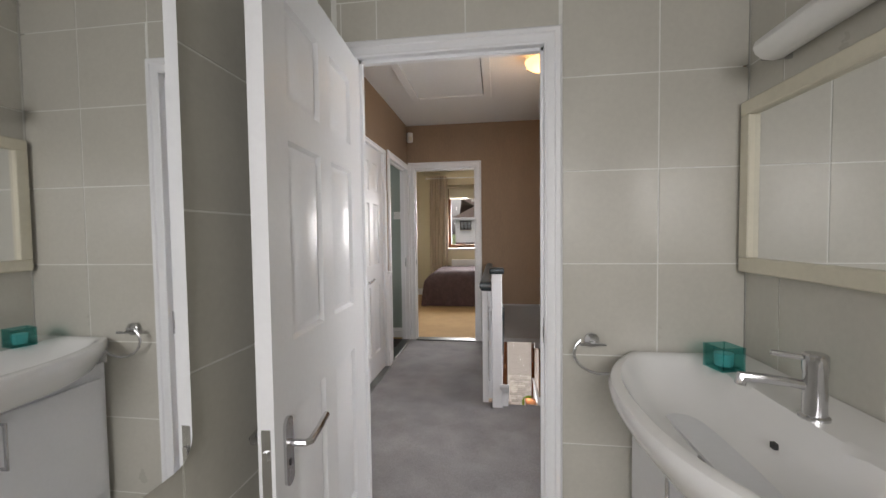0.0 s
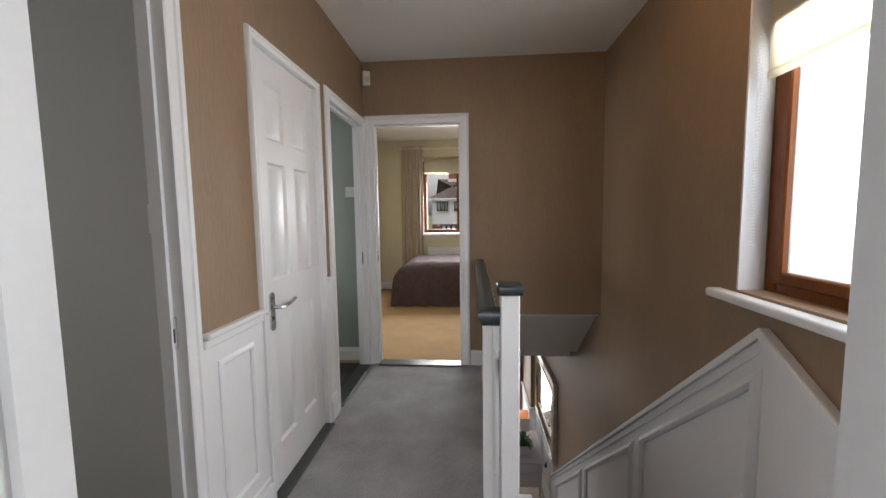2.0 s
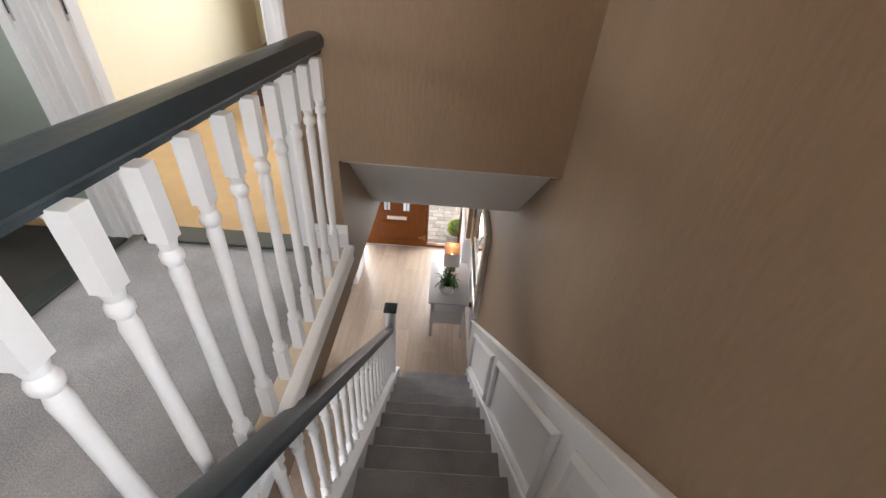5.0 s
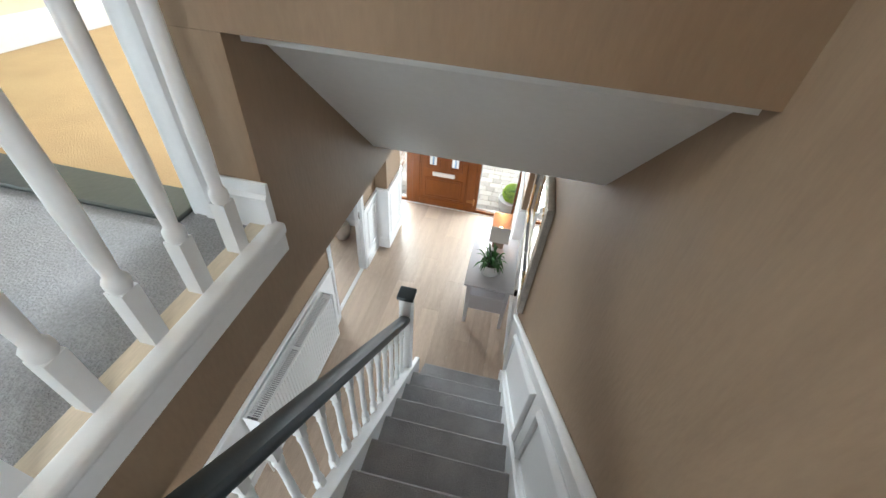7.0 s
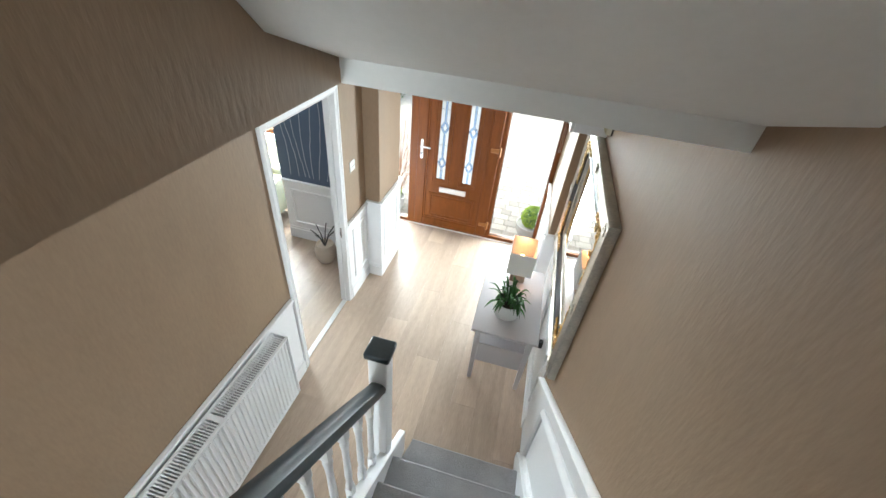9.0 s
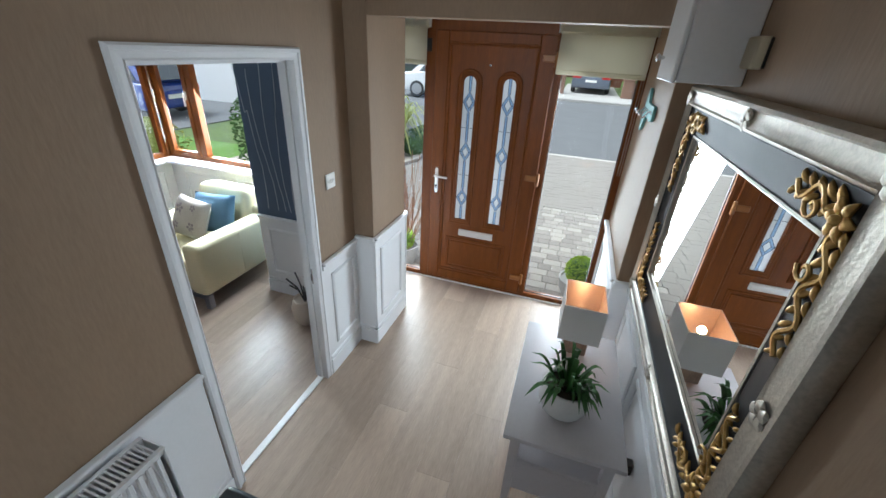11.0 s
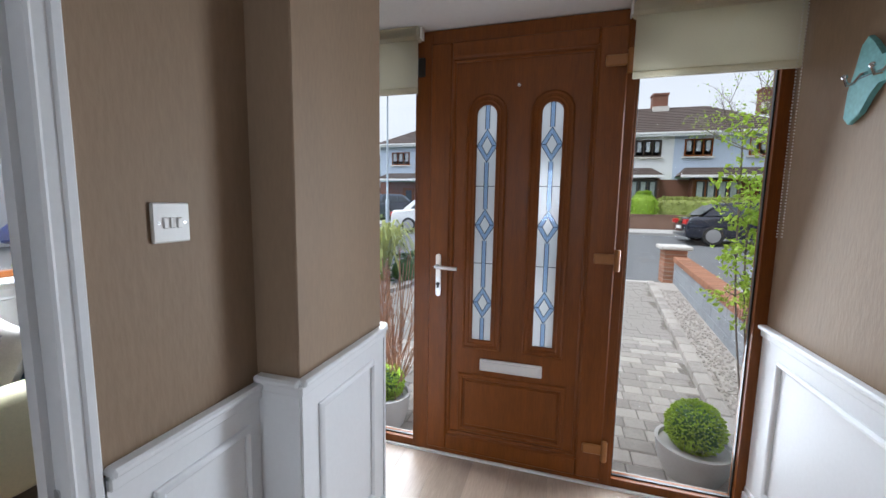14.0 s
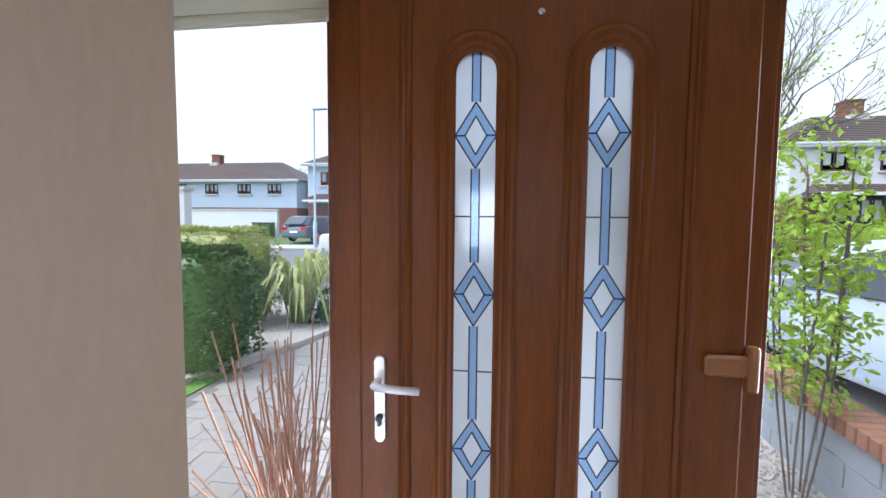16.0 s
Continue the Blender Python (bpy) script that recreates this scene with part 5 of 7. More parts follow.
# radiator
rad = thing("radiator", "white double panel radiator with grille top", "radiator", (-0.85, 5.37, 0.18))
ry0, ry1, rz0, rz1 = 4.79, 5.92, 0.18, 0.78
for xf, sgn in ((-0.775, 1), (-0.875, -1)):
    bm = bmesh.new()
    n = 34
    pts = []
    for i in range(n):
        y = ry0 + 0.012 + (ry1 - ry0 - 0.024) * i / n
        w = (ry1 - ry0 - 0.024) / n
        pts += [(y, 0.0), (y + w * 0.35, 0.0), (y + w * 0.5, 0.009), (y + w * 0.85, 0.009)]
    pts.append((ry1 - 0.012, 0.0))
    for z0, z1 in ((rz0 + 0.03, rz1 - 0.03),):
        lo = [bm.verts.new((xf + sgn * (h - 0.009), y, z0)) for y, h in pts]
        hi = [bm.verts.new((xf + sgn * (h - 0.009), y, z1)) for y, h in pts]
        for i in range(len(pts) - 1):
            bm.faces.new((lo[i], lo[i + 1], hi[i + 1], hi[i]))
    box(bm, min(xf, xf - sgn * 0.012), max(xf, xf - sgn * 0.012) + 0.0, ry0, ry1, rz1 - 0.032, rz1 - 0.004, bevel=0.004)
    box(bm, min(xf, xf - sgn * 0.012), max(xf, xf - sgn * 0.012), ry0, ry1, rz0, rz0 + 0.032, bevel=0.004)
    part("panel", bm, M["white"], rad)
part("end_plate", boxes((-0.885, -0.768, ry0 - 0.006, ry0 - 0.001, rz0 + 0.02, rz1)), M["white"], rad)
part("end_plate", boxes((-0.885, -0.768, ry1 + 0.001, ry1 + 0.006, rz0 + 0.02, rz1)), M["white"], rad)
bm = bmesh.new()
for i in range(75):
    y = ry0 + 0.02 + i * (ry1 - ry0 - 0.04) / 74
    if abs(i - 37) > 1:
        box(bm, -0.868, -0.785, y - 0.003, y + 0.003, rz1 - 0.006, rz1)
box(bm, -0.885, -0.868, ry0, ry1, rz1 - 0.006, rz1 + 0.001)
box(bm, -0.785, -0.768, ry0, ry1, rz1 - 0.006, rz1 + 0.001)
box(bm, -0.868, -0.785, 5.34, 5.37, rz1 - 0.006, rz1)
part("grille", bm, M["white"], rad)
part("core", boxes((-0.862, -0.79, ry0 + 0.01, ry1 - 0.01, rz0 + 0.04, rz1 - 0.06)), M["grey_leg"], rad)
bm = bmesh.new()
lathe(bm, [(0.009, 0), (0.009, 0.1), (0.018, 0.105), (0.02, 0.15), (0.016, 0.165)], (-0.825, ry0 - 0.045, 0.10), 14)
lathe(bm, [(0.008, -0.1), (0.008, 0.0)], (-0.825, ry0 - 0.045, 0.10), 10)
part("valve", bm, M["white_metal"], rad, "white radiator valve")
for y in (ry0 + 0.2, ry1 - 0.2):
    part("bracket", boxes((XH + 0.013, -0.884, y - 0.015, y + 0.015, 0.3, 0.7)), M["white"], rad)

# downlights in the porch ceiling
for x, y in ((-0.415, 8.02), (0.336, 8.05)):
    ob = thing("downlight", "brushed steel recessed downlight, unlit", "ceiling light", (x, y, 2.22))
    bm = bmesh.new()
    lathe(bm, [(0.028, -0.002), (0.045, -0.006), (0.048, -0.003), (0.048, 0.0), (0.028, 0.0)], (x, y, 2.22), 20)
    part("bezel", bm, M["chrome"], ob)
    bm = bmesh.new()
    lathe(bm, [(0.027, -0.004), (0.027, -0.001)], (x, y, 2.22), 16)
    part("lens", bm, M["frosted"], ob)
sk = thing("socket", "small black cable plug on the hall wall panelling", "socket", (XR - 0.02, 6.62, 0.45))
part("plug", box(bmesh.new(), XR - 0.04, XR - 0.012, 6.60, 6.64, 0.50, 0.56, bevel=0.004), M["black"], sk)

# ---- landing things ----
hat = thing("loft_hatch", "white painted loft hatch with moulded frame", "loft hatch", (-0.42, 3.1, CEIL), kind="structure")
part("panel", boxes((-0.70, -0.135, 2.62, 3.61, CEIL - 0.012, CEIL)), M["ceiling"], hat)
bm = bmesh.new()
for r in ((-0.77, -0.705, 2.55, 3.68), (-0.13, -0.065, 2.55, 3.68)):
    box(bm, r[0], r[1], r[2], r[3], CEIL - 0.022, CEIL, bevel=0.005)
for r in ((-0.705, -0.13, 2.55, 2.615), (-0.705, -0.13, 3.615, 3.68)):
    box(bm, r[0], r[1], r[2], r[3], CEIL - 0.022, CEIL, bevel=0.005)
part("hatch_frame", bm, M["ceiling"], hat)
part("gap", boxes((-0.1345, -0.1305, 2.62, 3.61, CEIL - 0.013, CEIL - 0.001)), M["black"], hat)
al = thing("motion_sensor", "small white alarm sensor high in the corner", "alarm sensor", m=pose(-0.985, 4.49, 5.06, 0, 0, 35))
part("body", box(bmesh.new(), -0.03, 0.03, -0.022, 0.022, -0.055, 0.055, bevel=0.01, seg=3), M["plastic"], al, local=True)
part("lens", box(bmesh.new(), -0.02, 0.02, -0.028, -0.02, -0.035, 0.005, bevel=0.006), M["blind"], al, local=True)
cl = thing("ceiling_light", "amber glass bowl ceiling light on the landing, lit", "ceiling light", (0.30, 2.92, CEIL))
bm = bmesh.new()
lathe(bm, [(0.05, 0), (0.05, -0.02), (0.02, -0.03)], (0.30, 2.92, CEIL), 20)
part("rose", bm, M["chrome"], cl)
bm = bmesh.new()
pr = [(0.125 * math.sin(a), -0.045 - 0.065 * math.cos(a) + 0.0) for a in [i * math.pi / 2 / 8 for i in range(1, 9)]]
lathe(bm, pr, (0.30, 2.92, CEIL - 0.01), 28)
part("bowl", bm, M["amber"], cl, "glowing amber alabaster glass")
for k in range(3):
    a = k * 2.1 + 0.4
    part("clip", box(bmesh.new(), -0.008, 0.008, -0.004, 0.004, -0.03, 0.01, m=Matrix.Translation((0.30 + 0.125 * math.cos(a), 2.92 + 0.125 * math.sin(a), CEIL - 0.05))), M["chrome"], cl)
bulb("ceiling_bulb_light", (0.30, 2.92, CEIL - 0.17), 2.2, (1.0, 0.62, 0.30), 0.08)

# ---- bedroom seen through the doorway ----
bed = thing("bed", "bed covered by a shaggy purple-brown throw", "bed", (-0.35, 7.0, UP))
bm = bmesh.new()
x0, x1, y0, y1, zt = -1.23, 0.35, 6.55, 7.75, 0.58
nx, ny = 40, 30
grid = {}
for i in range(nx + 1):
    for j in range(ny + 1):
        u, v = i / nx, j / ny
        x, y = x0 + (x1 - x0) * u, y0 + (y1 - y0) * v
        e = min(min(u, 1 - u) * (x1 - x0), v * (y1 - y0))
        z = zt - 0.16 * max(0, 1 - e / 0.22) ** 2 + 0.02 * noise.noise((x * 5, y * 5, 0)) + 0.012 * noise.noise((x * 25, y * 25, 3))
        grid[i, j] = bm.verts.new((x, y, UP + z))
for i in range(nx):
    for j in range(ny):
        bm.faces.new((grid[i, j], grid[i + 1, j], grid[i + 1, j + 1], grid[i, j + 1]))
rim = [grid[0, j] for j in range(ny, -1, -1)] + [grid[i, 0] for i in range(1, nx + 1)] + [grid[nx, j] for j in range(1, ny + 1)]
prev = rim
for s in range(1, 7):
    t = s / 6
    ring = []
    for k, v in enumerate(rim):
        out = Vector((-1 if v.co.x <= x0 + 1e-5 else (1 if v.co.x >= x1 - 1e-5 else 0), -1 if v.co.y <= y0 + 1e-5 else 0, 0))
        fold = 0.018 * math.sin(k * 1.3) * t + 0.012 * noise.noise((k * 0.7, s, 1))
        ring.append(bm.verts.new((v.co.x + out.x * (0.03 * t ** 0.5 + fold), v.co.y + out.y * (0.03 * t ** 0.5 + fold), UP + 0.012 + (v.co.z - UP - 0.012) * (1 - t))))
    for k in range(len(rim) - 1):
        bm.faces.new((prev[k], prev[k + 1], ring[k + 1], ring[k]))
    prev = ring
part("throw", bm, M["fur"], bed)
part("mattress", boxes((x0 + 0.06, x1 - 0.06, y0 + 0.06, y1, UP + 0.05, UP + 0.38)), M["curtain"], bed)

cur = thing("curtain", "oatmeal eyelet curtain hanging open beside the window", "curtain", (-1.12, 7.72, UP))
bm = bmesh.new()
cols = []
for i in range(61):
    t = i / 60
    x = -1.30 + 0.33 * t
    y = 7.70 + 0.035 * math.sin(t * 2 * math.pi * 6.5)
    cols.append([bm.verts.new((x - 0.03 * (1 - z / 2.25) * (1 - t), y * 1 + 0.01 * math.sin(z * 3 + i), UP + 0.12 + z)) for z in [k * 2.2 / 14 for k in range(15)]])
for a, b in zip(cols, cols[1:]):
    for k in range(14):
        bm.faces.new((a[k], b[k], b[k + 1], a[k + 1]))
part("drape", bm, M["curtain"], cur)
cp = thing("curtain_pole", "white curtain pole with ball ends above the window", "curtain pole", (-0.3, 7.70, 5.04))
bm = bmesh.new()
sweep(bm, [(-1.36, 7.70, 5.05), (0.75, 7.70, 5.05)], round_outline(0.013, 12))
part("pole", bm, M["white"], cp)
for x in (-1.37, 0.76):
    bm = bmesh.new()
    bmesh.ops.create_icosphere(bm, subdivisions=2, radius=0.03, matrix=Matrix.Translation((x, 7.70, 5.05)))
    part("finial", bm, M["white"], cp)
for x in (-1.28, 0.68):
    part("pole_bracket", boxes((x - 0.012, x + 0.012, 7.70, 7.80, 5.035, 5.06)), M["white"], cp)
br = thing("radiator", "white panel radiator under the bedroom window", "radiator", (-0.3, 7.75, UP + 0.1))
bm = bmesh.new()
box(bm, -0.90, 0.4, 7.70, 7.74, UP + 0.12, UP + 0.70, bevel=0.008)
for i in range(26):
    box(bm, -0.88 + i * 0.049, -0.85 + i * 0.049, 7.692, 7.70, UP + 0.15, UP + 0.67)
part("panel", bm, M["white"], br)
part("top_grille", boxes((-0.90, 0.4, 7.74, 7.785, UP + 0.685, UP + 0.70)), M["white"], br)

# ---- back rooms glimpsed from the landing ----
ch = thing("chest_of_drawers", "warm pine chest of drawers on dark carpet", "chest of drawers", (-2.35, 4.35, UP))
part("body", box(bmesh.new(), -2.75, -1.98, 4.15, 4.58, UP + 0.06, UP + 0.80, bevel=0.006), M["pine"], ch)
part("plinth", boxes((-2.73, -2.0, 4.18, 4.56, UP, UP + 0.06)), M["black"], ch)
for k in range(3):
    dq = part("drawer", box(bmesh.new(), -2.73, -2.0, 4.135, 4.15, UP + 0.09 + k * 0.235, UP + 0.31 + k * 0.235, bevel=0.005), M["pine"], ch)
    bm = bmesh.new()
    bmesh.ops.create_icosphere(bm, subdivisions=2, radius=0.016, matrix=Matrix.Translation((-2.365, 4.125, UP + 0.2 + k * 0.235)))
    part("knob", bm, M["pine"], dq)
struct("wall_grey_box", boxes((-2.1, XL - TL - 0.001, 2.75, 3.0, UP, CEIL)), M["grey_wall"], "boxed corner in the pale grey room", "wall")

# ---- living room ----
arm = thing("armchair", "pale yellow leather armchair on grey metal legs", "armchair", (-2.63, 7.75, 0))
ax0, ax1, ay0, ay1 = -3.07, -2.20, 7.30, 8.22


def soft_box(x0, x1, y0, y1, z0, z1, r=0.05, bulge=0.0):
    bm = bmesh.new()
    box(bm, x0, x1, y0, y1, z0, z1, bevel=r, seg=4)
    return bm


part("base", soft_box(ax0 + 0.02, ax1 - 0.02, ay0 + 0.03, ay1 - 0.02, 0.13, 0.30, 0.03), M["leather"], arm)
for x0, x1 in ((ax0, ax0 + 0.17), (ax1 - 0.17, ax1)):
    a = part("arm", soft_box(x0, x1, ay0, ay1 - 0.04, 0.13, 0.575, 0.045), M["leather"], arm)
    bm = bmesh.new()
    xs = x1 + 0.0005 if x0 > -2.6 else x0 - 0.0005
    sweep(bm, [(xs, 7.72, 0.15), (xs, 7.72, 0.55)], round_outline(0.003, 6), up=Vector((0, 1, 0)))
    part("seam", bm, M["leather"], a)
part("seat_cushion", soft_box(ax0 + 0.172, ax1 - 0.172, ay0 + 0.01, ay1 - 0.2, 0.27, 0.42, 0.04), M["leather"], arm)
bm = soft_box(ax0 + 0.15, ax1 - 0.15, ay1 - 0.26, ay1 - 0.02, 0.38, 0.79, 0.07)
bmesh.ops.transform(bm, matrix=Matrix.Translation((0, 8.1, 0.4)) @ Matrix.Rotation(radians(-8), 4, "X") @ Matrix.Translation((0, -8.1, -0.4)), verts=bm.verts)
part("back_cushion", bm, M["leather"], arm)
part("back", soft_box(ax0 + 0.02, ax1 - 0.02, ay1 - 0.16, ay1, 0.13, 0.64, 0.04), M["leather"], arm)
part("front_rail", boxes((ax0 + 0.05, ax1 - 0.05, ay0 + 0.02, ay0 + 0.07, 0.095, 0.13)), M["grey_leg"], arm, "grey metal rail")
for x in (ax0 + 0.02, ax1 - 0.07):
    for y in (ay0 + 0.02, ay1 - 0.08):
        part("leg", box(bmesh.new(), x, x + 0.05, y, y + 0.05, 0, 0.13, bevel=0.003), M["grey_leg"], arm, "grey metal leg")


def cushion(name, label, at, rot, w, h, t, mat):
    ob = thing(name, label, "cushion", m=Matrix.Translation(at) @ Euler([radians(a) for a in rot]).to_matrix().to_4x4())
    bm = bmesh.new()
    n = 14
    for sgn in (-1, 1):
        vs = {}
        for i in range(n + 1):
            for j in range(n + 1):
                u, v = 2 * i / n - 1, 2 * j / n - 1
                k = ((1 - u ** 4) * (1 - v ** 4)) ** 0.6
                pin = 1 - 0.06 * (1 - abs(u) ** 2) * abs(v) ** 4
                pin2 = 1 - 0.06 * (1 - abs(v) ** 2) * abs(u) ** 4
                vs[i, j] = bm.verts.new((u * w / 2 * pin2, sgn * t / 2 * k, v * h / 2 * pin))
        for i in range(n):
            for j in range(n):
                bm.faces.new((vs[i, j], vs[i + 1, j], vs[i + 1, j + 1], vs[i, j + 1]))
    bmesh.ops.remove_doubles(bm, verts=bm.verts, dist=1e-5)
    part("cover", bm, mat, ob, local=True)
    return ob


cushion("cushion", "plain blue cushion leaning on the armchair", (-2.58, 7.86, 0.60), (-18, 0, 8), 0.40, 0.36, 0.13, M["cushion_blue"])
cu = cushion("cushion", "beige cushion printed with faded grey flowers", (-2.70, 7.72, 0.585), (-22, 6, -4), 0.38, 0.36, 0.13, M["cushion_print"])
M["print_grey"] = material("faded_grey_print", (0.30, 0.25, 0.28), 0.9, var=0.25, scale=40)
for u, v, s, a0 in ((-0.08, 0.07, 0.045, 0.2), (0.08, -0.06, 0.04, 0.9), (-0.09, -0.08, 0.035, 0.5), (0.06, 0.10, 0.03, 0.0)):
    bm = bmesh.new()
    k = lambda x, z: -0.0655 * ((1 - (x / 0.19) ** 4) * (1 - (z / 0.18) ** 4)) ** 0.6 - 0.0012
    for i in range(5):
        a = a0 + i * 1.257
        pts = [(0.15, 0), (0.6, 0.35), (1.0, 0.12), (0.95, -0.2), (0.55, -0.3)]
        q = [(u + s * (p * math.cos(a) - r * math.sin(a)), v + s * (p * math.sin(a) + r * math.cos(a))) for p, r in pts]
        bm.faces.new([bm.verts.new((x, k(x, z), z)) for x, z in q])
    q = [(u, v), (u + 0.03, v - 0.06), (u + 0.034, v - 0.06), (u + 0.006, v)]
    bm.faces.new([bm.verts.new((x, k(x, z), z)) for x, z in q])
    part("printed_flower", bm, M["print_grey"], cu, "faded grey printed flower", soft=False, local=True)

dw = thing("low_chest", "dark low chest with pine top and chrome knobs", "chest of drawers", (-4.3, 7.3, 0))
part("body", box(bmesh.new(), -5.0, -4.0, 7.16, 7.62, 0.05, 0.33, bevel=0.006), M["dark_chest"], dw)
part("top", box(bmesh.new(), -5.03, -3.97, 7.13, 7.64, 0.33, 0.36, bevel=0.008), M["chest_top"], dw, "worn pine top")
for k in range(2):
    for z in (0.13, 0.25):
        bm = bmesh.new()
        bmesh.ops.create_icosphere(bm, subdivisions=2, radius=0.014, matrix=Matrix.Translation((-4.22 - k * 0.5, 7.148, z)))
        part("knob", bm, M["chrome"], dw, "round chrome knob")
for x in (-4.95, -4.08):
    part("foot", box(bmesh.new(), x, x + 0.05, 7.18, 7.23, 0, 0.05), M["dark_chest"], dw)
# panelling under the navy wall and twig picture beyond the doorway
wainscot("wainscot_living", "y", 7.77, -1, -1.99, -1.06, 0, 0.74, ((-1.9, -1.15),), "white panelled wall under the navy wall")
M["twig_paint"] = material("pale_grey_twig_paint", (0.42, 0.45, 0.50), 0.6, var=0.1)
tw = thing("wall_decal", "pale painted twig drawing on the lit navy wall", "wall drawing", (-1.6, 7.768, 1.3))
rng = random.Random(8)
for k in range(9):
    x = -1.88 + 0.07 * k
    pts = [(x + 0.10 * t * (k - 4) / 4 + 0.03 * math.sin(t * 5 + k), 7.7665, 0.80 + (1.0 + 0.25 * rng.random()) * t) for t in [i / 10 for i in range(11)]]
    bm = bmesh.new()
    sweep(bm, pts, [(-0.003, 0), (0.003, 0), (0.003, 0.001), (-0.003, 0.001)], up=Vector((0, -1, 0)))
    part("twig", bm, M["twig_paint"], tw)
vs = thing("floor_vase", "small pale woven basket with dark twigs", "basket", (-1.42, 7.5, 0))
bm = bmesh.new()
lathe(bm, [(0.07, 0), (0.10, 0.06), (0.11, 0.15), (0.09, 0.22), (0.08, 0.22), (0.08, 0.2), (0.02, 0.19)], (-1.42, 7.5, 0), 18)
part("basket", bm, M["curtain"], vs)
for k in range(7):
    a = k * 0.9
    bm = bmesh.new()
    sweep(bm, [(-1.42, 7.5, 0.18), (-1.42 + 0.05 * math.cos(a), 7.5 + 0.05 * math.sin(a), 0.32), (-1.42 + 0.12 * math.cos(a), 7.5 + 0.12 * math.sin(a), 0.40)], round_outline(0.006, 6), up=Vector((0.3, 0.2, 1)))
    part("twig", bm, M["dark_chest"], vs)

# ---- bathroom ----
bs = thing("washbasin", "white ceramic vanity basin with a bowed front", "washbasin", (0.6, 1.05, 3.40))


def bow(s):
    """The front edge of the basin, s from -1 at one end to 1 at the other."""
    return 0.475 - 0.165 * (1 - abs(s) ** 2.4)


bm = bmesh.new()
N, K = 60, 26
yc, hl = 1.19, 0.47
zt = 3.535
rows = []
for i in range(N + 1):
    s = -1 + 2 * i / N
    y = yc + hl * s
    xf = bow(s)
    row = []
    for j in range(K + 1):
        t = j / K
        x = xf + (0.855 - xf) * t
        e = (x - xf - 0.028) / (0.675 - xf - 0.028)
        k = (max(0, 1 - abs(2 * e - 1) ** 2.6) * max(0, 1 - (abs(y - yc) / 0.445) ** 3.2)) ** 0.8
        row.append(bm.verts.new((x, y, zt - 0.125 * k)))
    rows.append(row)
for a, b in zip(rows, rows[1:]):
    for j in range(K):
        bm.faces.new((a[j], a[j + 1], b[j + 1], b[j]))
edge = [r[0] for r in rows]
prev = edge
for dx, dzz in ((-0.010, -0.004), (-0.017, -0.016), (-0.016, -0.035), (-0.006, -0.06), (0.05, -0.13)):
    ring = [bm.verts.new((v.co.x + dx, v.co.y, v.co.z + dzz)) for v in edge]
    for k in range(N):
        bm.faces.new((prev[k], prev[k + 1], ring[k + 1], ring[k]))
    prev = ring
box(bm, 0.47, 0.855, yc + hl - 0.004, yc + hl, 3.42, 3.534)
box(bm, 0.47, 0.855, yc - hl, yc - hl + 0.004, 3.42, 3.534)
part("bowl", bm, M["ceramic"], bs)
bm = bmesh.new()
lathe(bm, [(0.02, 0), (0.02, 0.003), (0.012, 0.004)], (0.49, 1.17, zt - 0.126), 16)
part("waste", bm, M["chrome"], bs, "chrome waste")
part("overflow", boxes((0.618, 0.628, 1.135, 1.15, 3.462, 3.476)), M["black"], bs)
tp = thing("basin_tap", "chrome single lever mixer tap on the basin", "tap", (0.715, 1.155, zt))
bm = bmesh.new()
lathe(bm, [(0.03, 0), (0.03, 0.006), (0.024, 0.01), (0.023, 0.11), (0.025, 0.115), (0.025, 0.15), (0.02, 0.155)], (0.715, 1.155, zt), 20)
part("body", bm, M["chrome"], tp)
bm = bmesh.new()
sweep(bm, [(0.715, 1.155, zt + 0.075), (0.625, 1.175, zt + 0.084), (0.572, 1.18, zt + 0.086), (0.568, 1.18, zt + 0.066)], round_outline(0.012, 10), up=Vector((0, 1, 0.2)))
part("spout", bm, M["chrome"], tp)
bm = bmesh.new()
sweep(bm, [(0.715, 1.155, zt + 0.14), (0.635, 1.18, zt + 0.148)], round_outline(0.007, 8))
part("lever", bm, M["chrome"], tp)
van = thing("vanity_unit", "white vanity cupboard with two bow-handled doors", "cabinet", (0.62, 1.0, UP))
part("body", boxes((0.48, 0.855, 0.74, 1.655, UP, 3.42)), M["white"], van)
for y0, y1, yh in ((1.20, 1.63, 1.26), (0.76, 1.18, 1.12)):
    d = part("door", box(bmesh.new(), 0.462, 0.479, y0, y1, UP + 0.08, 3.36, bevel=0.004), M["white"], van)
    bm = bmesh.new()
    sweep(bm, [(0.462, yh, 3.33), (0.435, yh, 3.33), (0.435, yh, 3.17), (0.462, yh, 3.17)], round_outline(0.006, 8), up=Vector((0, 1, 0)))
    part("handle", bm, M["chrome"], d, "brushed steel bow handle")
cd = thing("candle_holder", "square teal glass holder with a pale candle", "candle holder", (0.70, 1.50, zt), m=pose(0.70, 1.50, zt, 0, 0, 14))
bm = bmesh.new()
for a, b, c, d in ((-0.04, -0.034, -0.04, 0.04), (0.034, 0.04, -0.04, 0.04), (-0.034, 0.034, -0.04, -0.034), (-0.034, 0.034, 0.034, 0.04)):
    box(bm, a, b, c, d, 0, 0.075)
box(bm, -0.034, 0.034, -0.034, 0.034, 0, 0.01)
part("glass", bm, M["teal_glass"], cd, local=True)
bm = bmesh.new()
lathe(bm, [(0.025, 0.01), (0.028, 0.05), (0.01, 0.053)], n=8)
part("candle", bm, M["candle"], cd, local=True)
tr = thing("towel_ring", "chrome towel ring on a round wall plate", "towel ring", (0.33, 1.66, 3.56))
